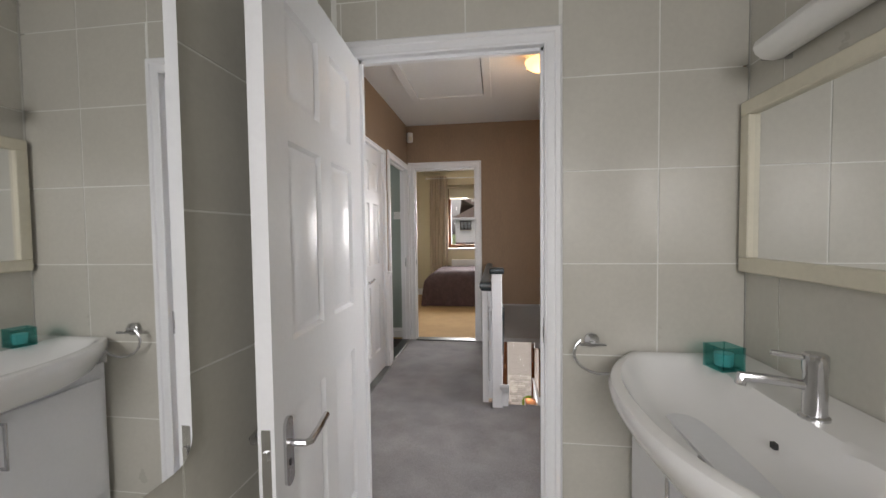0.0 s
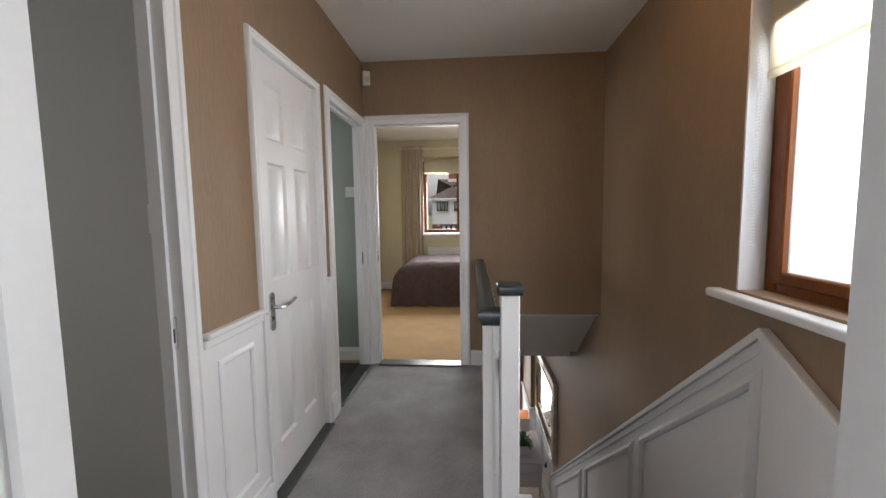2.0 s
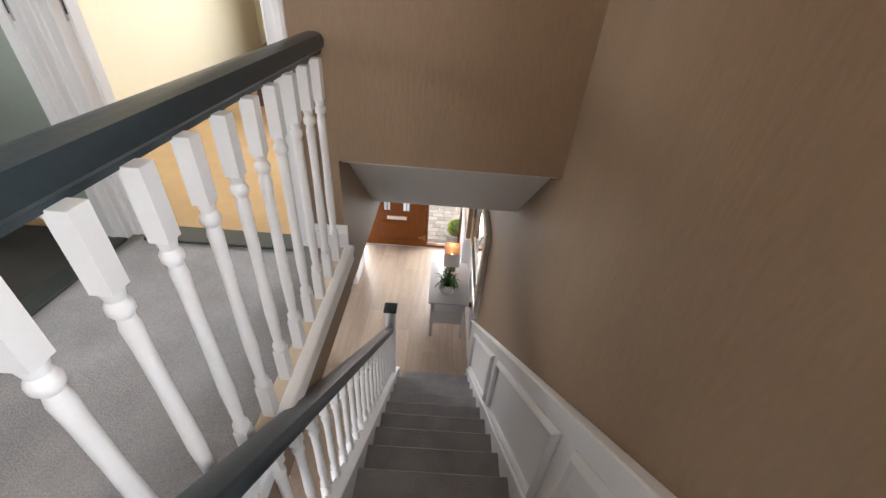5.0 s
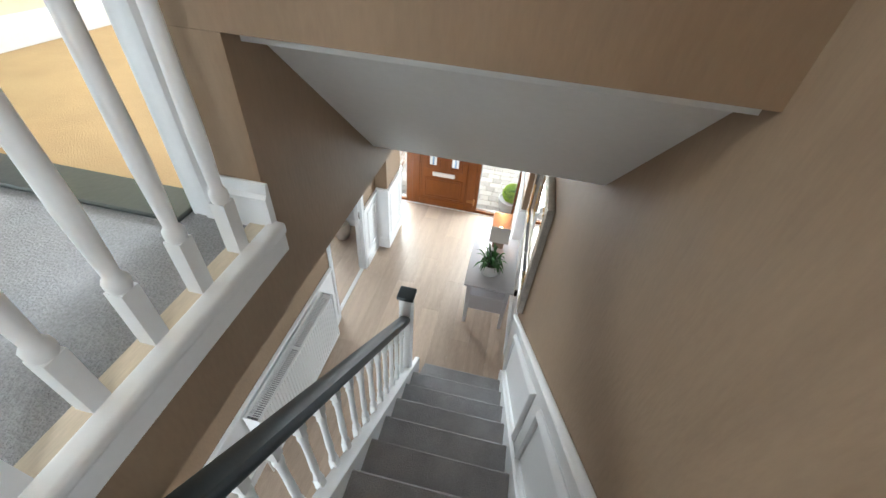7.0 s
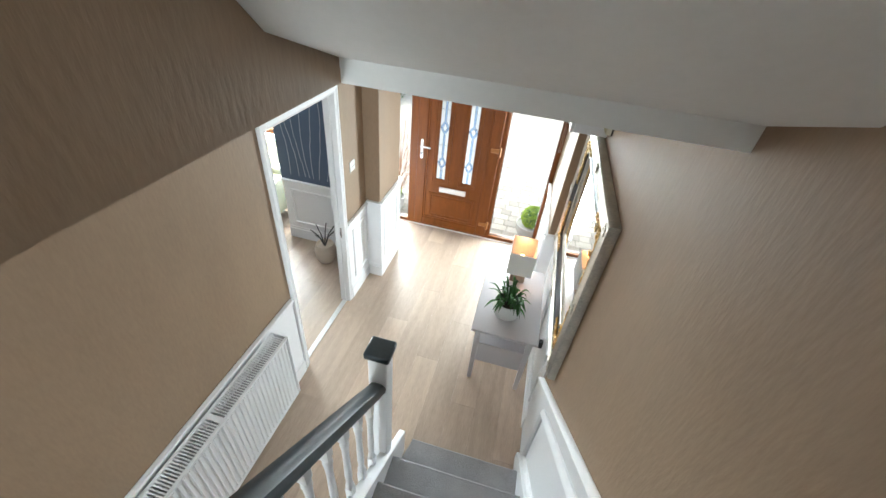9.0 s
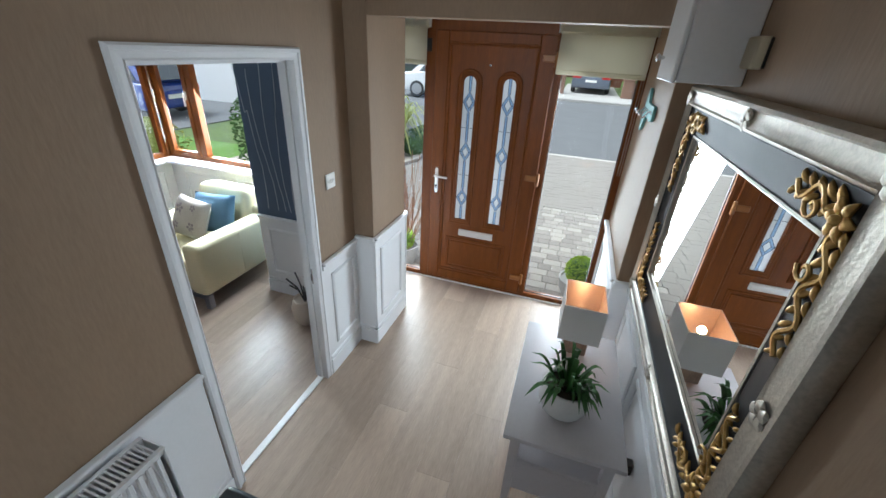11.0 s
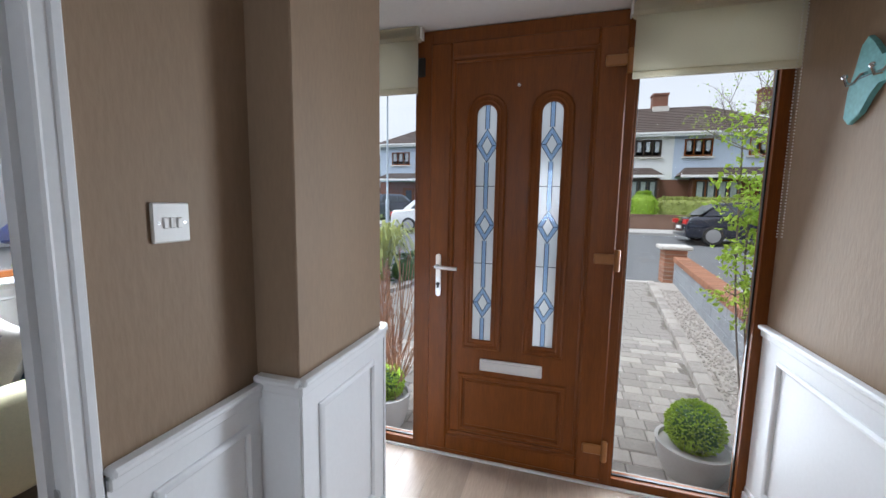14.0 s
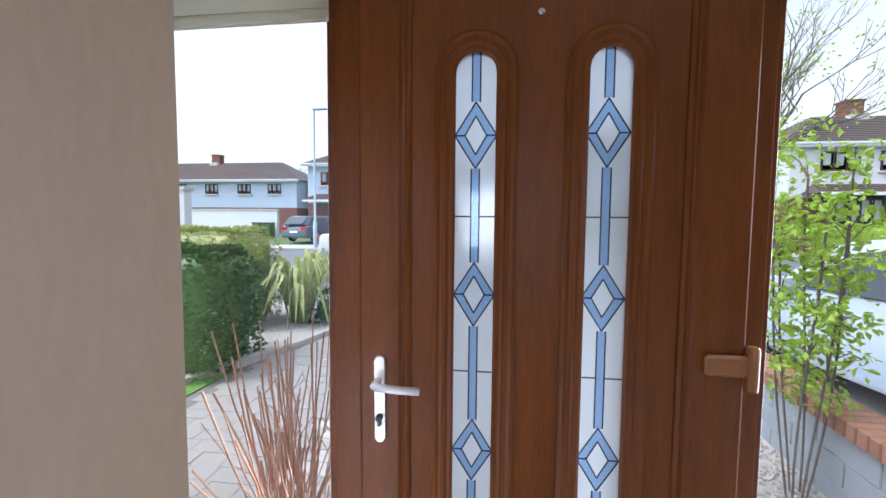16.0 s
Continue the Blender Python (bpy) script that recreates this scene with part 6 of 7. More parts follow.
bm = bmesh.new()
lathe(bm, [(0.027, 0), (0.027, 0.012), (0.02, 0.018), (0.012, 0.03)], n=20)
bmesh.ops.transform(bm, matrix=Matrix.Translation((0.325, 1.662, 3.575)) @ Matrix.Rotation(radians(90), 4, "X"), verts=bm.verts)
box(bm, 0.27, 0.37, 1.612, 1.628, 3.563, 3.573, bevel=0.004)
part("wall_plate", bm, M["chrome"], tr)
bm = bmesh.new()
sweep(bm, [(0.355 + 0.10 * math.cos(math.pi + a) * 1.0, 1.62, 3.535 + 0.075 * -math.sin(a) * 1.0 + 0.0) for a in [-0.7 + i * (math.pi + 0.55) / 20 for i in range(21)]], round_outline(0.0055, 8), up=Vector((0, 1, 0)))
part("ring", bm, M["chrome"], tr)
bmr = thing("bathroom_mirror", "rectangular mirror in a flat ivory frame", "mirror", (0.84, 1.15, 3.83))
for y0, y1, z0, z1 in ((0.45, 1.655, 3.835, 3.885), (0.45, 1.655, 4.375, 4.425), (0.45, 0.50, 3.885, 4.375), (1.605, 1.655, 3.885, 4.375)):
    part("frame_bar", box(bmesh.new(), 0.823, 0.856, y0, y1, z0, z1, bevel=0.004), M["mirror_frame"], bmr)
part("glass", boxes((0.842, 0.85, 0.50, 1.605, 3.885, 4.375)), M["mirror"], bmr, "clear mirror glass")
ml = thing("mirror_light", "white tubular light above the bathroom mirror", "wall light", (0.82, 1.2, 4.58))
bm = bmesh.new()
sweep(bm, [(0.80, 0.55, 4.53), (0.80, 1.46, 4.53)], [(0.055 * math.cos(a), 0.04 * math.sin(a)) for a in [i * math.pi / 6 for i in range(12)]])
part("diffuser", bm, M["plastic"], ml)
part("end_cap", boxes((0.775, 0.856, 1.46, 1.47, 4.495, 4.565), (0.83, 0.856, 1.47, 1.51, 4.51, 4.55)), M["chrome"], ml)
wm = thing("large_mirror", "tall frameless mirror on the tiled bathroom wall", "mirror", (-0.66, 0.2, 3.5))
bm = bmesh.new()
out = [(-0.60, 3.52), (0.80, 3.52)] + [(0.80 + 0.05 * math.sin(a), 3.57 - 0.05 * math.cos(a)) for a in [i * math.pi / 2 / 5 for i in range(1, 5)]] + [(0.85, 3.57), (0.85, 4.75), (-0.60, 4.75)]
prism(bm, out, "x", -0.662, -0.652)
part("glass", bm, M["mirror"], wm)

# ---- outside ----
GZ = -0.15
M["asphalt"] = material("grey_asphalt", (0.13, 0.135, 0.14), 0.85, var=0.18, scale=1.2, fine=90, bump=0.2)
M["ground"] = material("grass_and_soil", (0.09, 0.13, 0.04), 0.95, var=0.3, scale=0.4, fine=14, bump=0.3)
M["lawn"] = material("mown_lawn", (0.10, 0.20, 0.035), 0.95, var=0.3, scale=2, fine=60, bump=0.5)
M["paver"] = material("grey_beige_paver", (0.34, 0.315, 0.285), 0.85, var=0.2, scale=9, fine=70, bump=0.15, obj_var=0.6)
M["joint"] = material("dark_sandy_joint", (0.16, 0.145, 0.125), 0.95, var=0.2, scale=6, fine=60)
M["pave"] = material("concrete_footpath", (0.36, 0.35, 0.33), 0.85, var=0.1, scale=1.5, fine=40)
M["block"] = material("grey_concrete_block", (0.27, 0.29, 0.31), 0.9, var=0.14, scale=5, fine=80, bump=0.3, obj_var=0.3)
M["brick"] = material("orange_red_brick", (0.30, 0.14, 0.08), 0.85, var=0.2, scale=8, fine=60, bump=0.2, obj_var=0.6)
M["stone_cap"] = material("pale_concrete_cap", (0.55, 0.53, 0.49), 0.8, var=0.1)
M["render_white"] = material("white_house_render", (0.72, 0.73, 0.74), 0.85, var=0.04, scale=1, fine=30)
M["render_blue"] = material("pale_blue_house_render", (0.48, 0.56, 0.68), 0.85, var=0.04, scale=1, fine=30)
M["roof"] = material("brown_roof_tile", (0.085, 0.062, 0.052), 0.8, var=0.18, scale=3, fine=30, bump=0.3)
M["dark_glass"] = material("dark_window_glass", (0.05, 0.06, 0.07), 0.06, var=0.1, bump=0)
M["leaf"] = material("fresh_green_leaf", (0.40, 0.56, 0.07), 0.5, var=0.35, scale=9, fine=40, glow_through=0.5)
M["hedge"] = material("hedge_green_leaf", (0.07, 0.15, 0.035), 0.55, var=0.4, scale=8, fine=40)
M["phormium"] = material("yellow_green_strap_leaf", (0.36, 0.40, 0.12), 0.5, var=0.4, scale=9, fine=40, glow_through=0.3)
M["bark"] = material("grey_brown_bark", (0.16, 0.13, 0.11), 0.9, var=0.3, scale=12, fine=60, bump=0.4)
M["red_twig"] = material("red_brown_twig", (0.34, 0.19, 0.11), 0.8, var=0.3)
M["gravel"] = material("pale_gravel", (0.37, 0.34, 0.305), 0.9, var=0.4, scale=26, fine=60, bump=1.0)
M["planter"] = material("pale_stone_planter", (0.50, 0.49, 0.48), 0.7, var=0.08)
M["tyre"] = material("black_rubber", (0.02, 0.02, 0.02), 0.8, var=0.1)
M["alloy"] = material("alloy_wheel", (0.45, 0.45, 0.46), 0.3, 0.8, var=0.05)
M["galv"] = material("galvanised_post", (0.40, 0.46, 0.52), 0.5, 0.3, var=0.06)
for key, col in (("car_blue", (0.02, 0.05, 0.26)), ("car_black", (0.008, 0.010, 0.022)), ("car_white", (0.70, 0.72, 0.74)), ("car_silver", (0.48, 0.55, 0.66)), ("car_grey", (0.10, 0.12, 0.16))):
    M[key] = material(key + "_paint", col, 0.15, var=0.02, bump=0, coat=1.0)
M["red_lamp"] = material("red_lamp_plastic", (0.45, 0.02, 0.02), 0.2, var=0.05)

FAR = 0.42
bm = bmesh.new()
rows = [[bm.verts.new((x, y, z)) for x in (-700, -100, 0, 100, 700)] for y, z in ((8.75, GZ - 0.03), (15.4, GZ - 0.03), (24.7, 0.17), (32, FAR), (60, FAR), (1400, FAR))]
for p, q in zip(rows, rows[1:]):
    for i in range(4):
        bm.faces.new((p[i], p[i + 1], q[i + 1], q[i]))
struct("ground", bm, M["ground"], "grass and soil reaching to the horizon", "ground")
struct("road", prism(bmesh.new(), [(15.4, GZ - 0.012), (24.6, 0.205), (24.6, 0.12), (15.4, GZ - 0.1)], "x", -80, 80), M["asphalt"], "grey asphalt residential road", "road")
struct("pavement_far", prism(bmesh.new(), [(24.6, 0.15), (24.6, 0.30), (24.64, 0.32), (26.4, 0.36), (26.4, 0.15)], "x", -80, 80), M["pave"], "concrete footpath across the road", "pavement")
struct("kerb_near", boxes((-3.2, 1.7, 15.3, 15.42, GZ - 0.05, GZ + 0.004), bevel=0.01), M["stone_cap"], "flush concrete kerb at the end of the driveway", "kerb")
struct("driveway_far", prism(bmesh.new(), [(26.4, 0.2), (26.4, 0.365), (33, FAR + 0.02), (33, 0.3)], "x", -0.6, 2.1), M["pave"], "concrete drive of a house across the road", "pavement")
struct("driveway_bed", boxes((-3.2, 1.9, 8.72, 15.6, GZ - 0.06, GZ - 0.008)), M["joint"], "sandy joints under the driveway pavers", "pavement")
struct("lawn", boxes((-9.2, -3.2, 8.9, 12.4, GZ - 0.05, GZ + 0.005)), M["lawn"], "mown front lawn before the bay window", "lawn")
struct("driveway_side", boxes((-20, -9.2, 8.0, 15.6, GZ - 0.05, GZ - 0.004)), M["asphalt"], "neighbouring tarmac driveway", "pavement")
struct("driveway_neighbour", boxes((1.9, 9, 8.0, 15.6, GZ - 0.05, GZ - 0.002)), M["pave"], "neighbouring concrete driveway", "pavement")
struct("door_step", boxes((-1.4, 0.76, 8.645, 8.72, GZ - 0.02, -0.015), bevel=0.01), M["pave"], "concrete step outside the front door", "step")
struct("wall_house_front", boxes((1.1, 4.5, 8.1, 8.4, GZ, 5.4), (0.76, 1.1, 8.64, 8.75, GZ, 2.6)), M["render_white"], "white rendered front of the house", "wall")

LX = lambda y: 1.02 + 0.105 * (y - 9.4)


def slanted(bm, d0, d1, y0, y1, z0, z1, bevel=0.0):
    """A box that follows the slanting side of the driveway."""
    prism(bm, [(LX(y0) + d0, y0), (LX(y0) + d1, y0), (LX(y1) + d1, y1), (LX(y1) + d0, y1)], "z", z0, z1, bevel=bevel)
    return bm


bd = thing("gravel_bed", "narrow planting bed of pale gravel", "flower bed", (1.4, 12, GZ))
part("gravel", slanted(bmesh.new(), 0.07, 0.42, 8.75, 15.2, GZ - 0.02, GZ + 0.03), M["gravel"], bd)
bm = bmesh.new()
rng = random.Random(11)
for k in range(1500):
    y = 8.9 + 5.5 * rng.random() ** 1.4
    x = LX(y) + rng.uniform(0.09, 0.40)
    r = rng.uniform(0.008, 0.02)
    v = bmesh.ops.create_icosphere(bm, subdivisions=1, radius=r)["verts"] if k < 350 else bmesh.ops.create_cube(bm, size=r * 1.6)["verts"]
    bmesh.ops.transform(bm, matrix=Matrix.Translation((x, y, GZ + 0.033)) @ Euler((rng.random() * 3, rng.random() * 3, rng.random() * 3)).to_matrix().to_4x4() @ Matrix.Diagonal((1, 0.8, 0.6, 1)), verts=v)
part("pebbles", bm, M["gravel"], bd)
for k in range(24):
    part("edging_block", slanted(bmesh.new(), -0.06, 0.06, 8.9 + k * 0.26, 9.155 + k * 0.26, GZ - 0.02, GZ + 0.07, 0.012), M["paver"], bd)
bw2 = thing("boundary_wall", "low grey block garden wall with brick coping", "garden wall", (1.6, 12, GZ))
for j in range(3):
    for k in range(15):
        y = 8.8 + k * 0.45 - (0.22 if j % 2 else 0)
        part("block", slanted(bmesh.new(), 0.42, 0.62, y, y + 0.442, GZ + j * 0.152, GZ + j * 0.152 + 0.146, 0.005), M["block"], bw2)
part("mortar", slanted(bmesh.new(), 0.43, 0.61, 8.6, 15.3, GZ, GZ + 0.452), M["pave"], bw2)
for k in range(88):
    y = 8.62 + k * 0.0755
    part("coping_brick", slanted(bmesh.new(), 0.39, 0.65, y, y + 0.068, GZ + 0.456, GZ + 0.55, 0.006), M["brick"], bw2, soft=False)
pier = thing("gate_pier", "red brick gate pier with a pale cap", "gate pier", (2.2, 15.5, GZ))
for j in range(8):
    part("brick_course", box(bmesh.new(), 1.88, 2.28, 15.3, 15.7, GZ + j * 0.085, GZ + j * 0.085 + 0.075, bevel=0.006), M["brick"], pier)
part("mortar", boxes((1.89, 2.27, 15.31, 15.69, GZ, GZ + 0.68)), M["pave"], pier)
part("cap", box(bmesh.new(), 1.80, 2.36, 15.24, 15.76, GZ + 0.68, GZ + 0.76, bevel=0.02), M["stone_cap"], pier)


def leaf_cloud(bm, n, place, size, rng):
    """Many small pointed leaves; place() gives a point and an outward direction."""
    for _ in range(n):
        p, d = place()
        a = Vector((rng.uniform(-1, 1), rng.uniform(-1, 1), rng.uniform(-1, 1)))
        d = (d + 0.7 * a).normalized()
        s = d.cross(a)
        if s.length < 1e-3:
            continue
        s.normalize()
        k = size * rng.uniform(0.6, 1.3)
        q = d.cross(s) * 0.18 * k
        v = [bm.verts.new(p), bm.verts.new(p + d * k * 0.5 + s * k * 0.3 + q), bm.verts.new(p + d * k), bm.verts.new(p + d * k * 0.5 - s * k * 0.3 + q)]
        bm.faces.new(v)
    return bm


def topiary(x, y, z, rp, hp, rb, seed, label):
    ob = thing("topiary_pot", label, "plant pot", (x, y, z))
    bm = bmesh.new()
    lathe(bm, [(rp * 0.72, 0), (rp * 0.9, hp * 0.4), (rp, hp), (rp * 0.9, hp), (rp * 0.88, hp * 0.88), (0.02, hp * 0.86)], (x, y, z), 24)
    part("planter", bm, M["planter"], ob)
    rng = random.Random(seed)

    def place():
        d = Vector((rng.gauss(0, 1), rng.gauss(0, 1), rng.gauss(0, 1))).normalized()
        return Vector((x, y, z + hp + rb * 0.62)) + d * rb * (0.9 + 0.08 * rng.random() + 0.05 * noise.noise(d * 3)), d
    bm = bmesh.new()
    # core ball in darker green, the shade between the leaves put into colour
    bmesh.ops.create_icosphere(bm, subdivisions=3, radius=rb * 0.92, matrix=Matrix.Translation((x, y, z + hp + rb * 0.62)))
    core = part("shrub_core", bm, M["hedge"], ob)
    part("leaves", leaf_cloud(bmesh.new(), 2600, place, 0.02, rng), M["leaf"], ob, soft=False)
    return ob


topiary(0.67, 9.03, -0.15, 0.20, 0.19, 0.145, 1, "round clipped box ball in a pale planter")
topiary(-1.22, 8.96, -0.15, 0.17, 0.22, 0.12, 2, "small clipped ball in a pale planter among bare twigs")
tg = thing("bare_twigs", "red-brown bare twigs standing in a planter", "plant", (-1.22, 9.0, 0.05))
bm = bmesh.new()
rng = random.Random(5)
for k in range(95):
    a, r = rng.uniform(0, 6.28), rng.uniform(0, 0.10)
    x, y = -1.20 + r * math.cos(a), 8.98 + r * math.sin(a)
    h, lean = rng.uniform(0.45, 1.0), rng.uniform(0.05, 0.32)
    b = rng.uniform(0, 6.28)
    pts = [(x + lean * t * math.cos(b) + 0.02 * math.sin(5 * t + k), y + lean * t * math.sin(b), 0.05 + h * t) for t in (0, 0.35, 0.7, 1.0)]
    sweep(bm, pts, round_outline(0.0028 + 0.001 * rng.random(), 4), up=Vector((0.3, 0.2, 1)))
    if k % 3 == 0:
        p = Vector(pts[2])
        sweep(bm, [p, p + Vector((rng.uniform(-0.1, 0.1), rng.uniform(-0.1, 0.1), 0.12))], round_outline(0.002, 4), up=Vector((0.3, 0.2, 1)))
part("twigs", bm, M["red_twig"], tg)

# young tree by the wall
sap = thing("young_tree", "slender young tree with fresh green leaves", "tree", (1.32, 10.0, GZ))
bm, lv = bmesh.new(), bmesh.new()
rng = random.Random(21)
tips = []
for k in range(6):
    b = k * 1.05
    h = rng.uniform(1.4, 2.05)
    ln = rng.uniform(0.05, 0.20)
    pts = [Vector((1.32 + 0.05 * math.cos(b) + ln * t * math.cos(b) + 0.03 * math.sin(4 * t + k), 10.0 + 0.05 * math.sin(b) + ln * t * math.sin(b), GZ + h * t)) for t in [i / 7 for i in range(8)]]
    rings = [0.012 * (1 - 0.75 * i / 7) for i in range(8)]
    sweep(bm, pts, round_outline(0.0065, 6), up=Vector((0.3, 0.2, 1)))
    for i in range(3, 8):
        for _ in range(3):
            p = pts[i]
            q = p + Vector((rng.uniform(-0.12, 0.12), rng.uniform(-0.12, 0.12), rng.uniform(-0.02, 0.16)))
            sweep(bm, [p, (p + q) / 2 + Vector((0, 0, 0.03)), q], round_outline(0.0035, 4), up=Vector((0.3, 0.2, 1)))
            tips.append(q)
    tips += pts[5:]
part("stems", bm, M["bark"], sap)
part("leaves", leaf_cloud(lv, 1900, lambda: (rng.choice(tips) + Vector((rng.gauss(0, 0.05), rng.gauss(0, 0.05), rng.gauss(0, 0.035))), Vector((rng.uniform(-1, 1), rng.uniform(-1, 1), -0.5))), 0.05, rng), M["leaf"], sap, soft=False)


def hedge(name, x0, x1, y0, y1, z1, seed, mat, label, n, size=0.07, round_=0.25):
    ob = thing(name, label, "hedge", ((x0 + x1) / 2, (y0 + y1) / 2, GZ))
    rng = random.Random(seed)
    bm = bmesh.new()
    box(bm, x0 + 0.06, x1 - 0.06, y0 + 0.06, y1 - 0.06, GZ, z1 - 0.07, bevel=round_ * 0.8, seg=3)
    part("hedge_core", bm, mat, ob)

    def place():
        f = rng.choice("xXyYzzz")
        p = Vector((rng.uniform(x0, x1), rng.uniform(y0, y1), rng.uniform(GZ, z1)))
        d = {"x": Vector((-1, 0, 0)), "X": Vector((1, 0, 0)), "y": Vector((0, -1, 0)), "Y": Vector((0, 1, 0)), "z": Vector((0, 0, 1))}[f]
        if f in "xX":
            p.x = x0 if f == "x" else x1
        elif f in "yY":
            p.y = y0 if f == "y" else y1
        else:
            p.z = z1
        c = Vector(((x0 + x1) / 2, (y0 + y1) / 2, (z1 + GZ) / 2))
        k = noise.noise(p * 2.1) * 0.07
        for i, (lo, hi) in enumerate(((x0, x1), (y0, y1))):
            if p.z > z1 - round_:
                e = (p.z - z1 + round_) / round_
                p[i] = min(max(p[i], lo + round_ * 0.7 * e), hi - round_ * 0.7 * e)
        return p + d * (k - 0.05), d
    part("leaves", leaf_cloud(bmesh.new(), n, place, size, rng), mat, ob, soft=False)
    return ob


hedge("hedge", -5.4, -3.2, 11.0, 12.0, 1.18, 3, M["hedge"], "clipped dark green hedge beside the driveway", 7000)
hedge("hedge", -6.7, -4.0, 12.6, 13.8, 1.36, 4, M["phormium"], "yellow-green clipped hedge behind the darker one", 4500)
hedge("hedge", -6.6, -5.6, 9.6, 10.3, 0.75, 14, M["phormium"], "small rounded shrub by the lawn", 1600, 0.06)
ph = thing("phormium", "arching yellow-green strap-leaved clump", "plant", (-3.5, 13.5, GZ))
rng = random.Random(9)
for k in range(150):
    a = rng.uniform(0, 6.28)
    r = rng.uniform(0, 0.2)
    bm = strap((-3.5 + r * math.cos(a), 13.5 + r * math.sin(a), GZ), a + rng.uniform(-0.3, 0.3), rng.uniform(0.3, 0.95), rng.uniform(0.8, 1.25), rng.uniform(0.1, 0.8), rng.uniform(0.012, 0.022))
    part("leaf", bm, M["phormium"], ph)
hedge("shrub", -3.3, -2.7, 13.3, 14.6, 0.35, 15, M["hedge"], "low green shrub at the drive edge", 900, 0.06)
bdl = thing("planting_bed", "curved planting bed with gravel and kerb stones", "flower bed", (-3.4, 12, GZ))
part("gravel", prism(bmesh.new(), [(-3.1, 15.0), (-2.75, 13.1), (-3.15, 11.8), (-3.6, 10.6), (-6, 10.4), (-6, 15.0)], "z", GZ - 0.03, GZ + 0.02), M["gravel"], bdl)
bm = bmesh.new()
sweep(bm, [(-3.1, 15.0, GZ), (-2.85, 14.0, GZ), (-2.75, 13.1, GZ), (-2.95, 12.3, GZ), (-3.25, 11.5, GZ), (-3.6, 10.6, GZ), (-4.2, 10.2, GZ)], [(-0.06, -0.02), (-0.06, 0.07), (0.06, 0.07), (0.06, -0.02)])
part("kerb", bm, M["paver"], bdl)


def car(name, label, m, paint, L=4.4, W=1.78, H=1.45, estate=False):
    """A parked car along local x, nose towards +x."""
    ob = thing(name, label, "car", m=m)
    h = L / 2
    side = [(-h, 0.35), (-h + 0.02, 0.75), (-h + 0.12, 0.93), (-0.9, 1.0), (0.9, 0.98), (h - 0.5, 0.86), (h - 0.08, 0.66), (h, 0.42), (h - 0.06, 0.24), (-h + 0.05, 0.24)]
    bm = bmesh.new()
    prism(bm, side, "y", -W / 2, W / 2, bevel=0.07, seg=3)
    part("body", bm, paint, ob, local=True)
    r0 = -h + (0.25 if estate else 0.75)
    cab = [(r0 - 0.25, 0.95), (r0 + 0.25, H - 0.06), (r0 + 0.7, H), (0.15, H), (0.55, H - 0.05), (1.25, 0.96)]
    bm = bmesh.new()
    prism(bm, cab, "y", -W / 2 + 0.10, W / 2 - 0.10)
    for v in bm.verts:
        if v.co.z > 1.1:
            v.co.y *= 0.82
    bmesh.ops.bevel(bm, geom=bm.edges[:], offset=0.04, segments=2, affect="EDGES")
    part("cabin", bm, paint, ob, local=True)
    for s in (-1, 1):
        for q in ([(r0 + 0.12, 1.0), (r0 + 0.42, H - 0.12), (-0.32, H - 0.10), (-0.32, 1.0)], [(-0.24, 1.0), (-0.24, H - 0.10), (0.28, H - 0.13), (0.95, 1.0)]):
            bm = bmesh.new()
            prism(bm, q, "y", W / 2 - 0.115, W / 2 - 0.085)
            for v in bm.verts:
                v.co.y -= (v.co.z - 1.0) * 0.33
                v.co.y *= s
            part("side_window", bm, M["dark_glass"], ob, local=True)
        part("wing_mirror", box(bmesh.new(), 0.72, 0.86, s * W / 2 - 0.02, s * W / 2 + 0.16, 0.98, 1.10, bevel=0.02), paint, ob, local=True)
        part("head_lamp", box(bmesh.new(), h - 0.34, h - 0.05, s * (W / 2 - 0.42) - 0.16, s * (W / 2 - 0.42) + 0.30 * 0.9, 0.60, 0.72, bevel=0.02), M["chrome"], ob, local=True)
        part("tail_lamp", box(bmesh.new(), -h - 0.012, -h + 0.16, s * (W / 2 - 0.22) - 0.19, s * (W / 2 - 0.22) + 0.2, 0.68, 0.86, bevel=0.02), M["red_lamp"], ob, local=True)
        for x in (-h + 0.82, h - 0.86):
            bm = bmesh.new()
            lathe(bm, [(0.2, -0.1), (0.30, -0.1), (0.325, -0.06), (0.325, 0.06), (0.30, 0.1), (0.2, 0.1)], n=24)
            tm = Matrix.Translation((x, s * (W / 2 - 0.075), 0.325)) @ Matrix.Rotation(radians(90), 4, "X")
            bmesh.ops.transform(bm, matrix=tm, verts=bm.verts)
            wh = part("wheel", bm, M["tyre"], ob, local=True)
            bm = bmesh.new()
            lathe(bm, [(0.04, 0.115), (0.22, 0.108), (0.22, -0.108), (0.04, -0.115)], n=20)
            for k in range(5):
                box(bm, 0.03, 0.2, -0.025, 0.025, -0.118, 0.118, m=Matrix.Rotation(k * 2 * math.pi / 5, 4, "Z"))
            bmesh.ops.transform(bm, matrix=tm, verts=bm.verts)
            part("rim", bm, M["alloy"], wh, local=True)
    bm = bmesh.new()
    prism(bm, [(0.58, H - 0.10), (1.22, 1.0), (1.25, 1.005), (0.62, H - 0.08)], "y", -W / 2 + 0.25, W / 2 - 0.25)
    part("windscreen", bm, M["dark_glass"], ob, local=True)
    bm = bmesh.new()
    prism(bm, [(r0 - 0.27, 1.0), (r0 + 0.20, H - 0.10), (r0 + 0.16, H - 0.08), (r0 - 0.30, 1.01)], "y", -W / 2 + 0.25, W / 2 - 0.25)
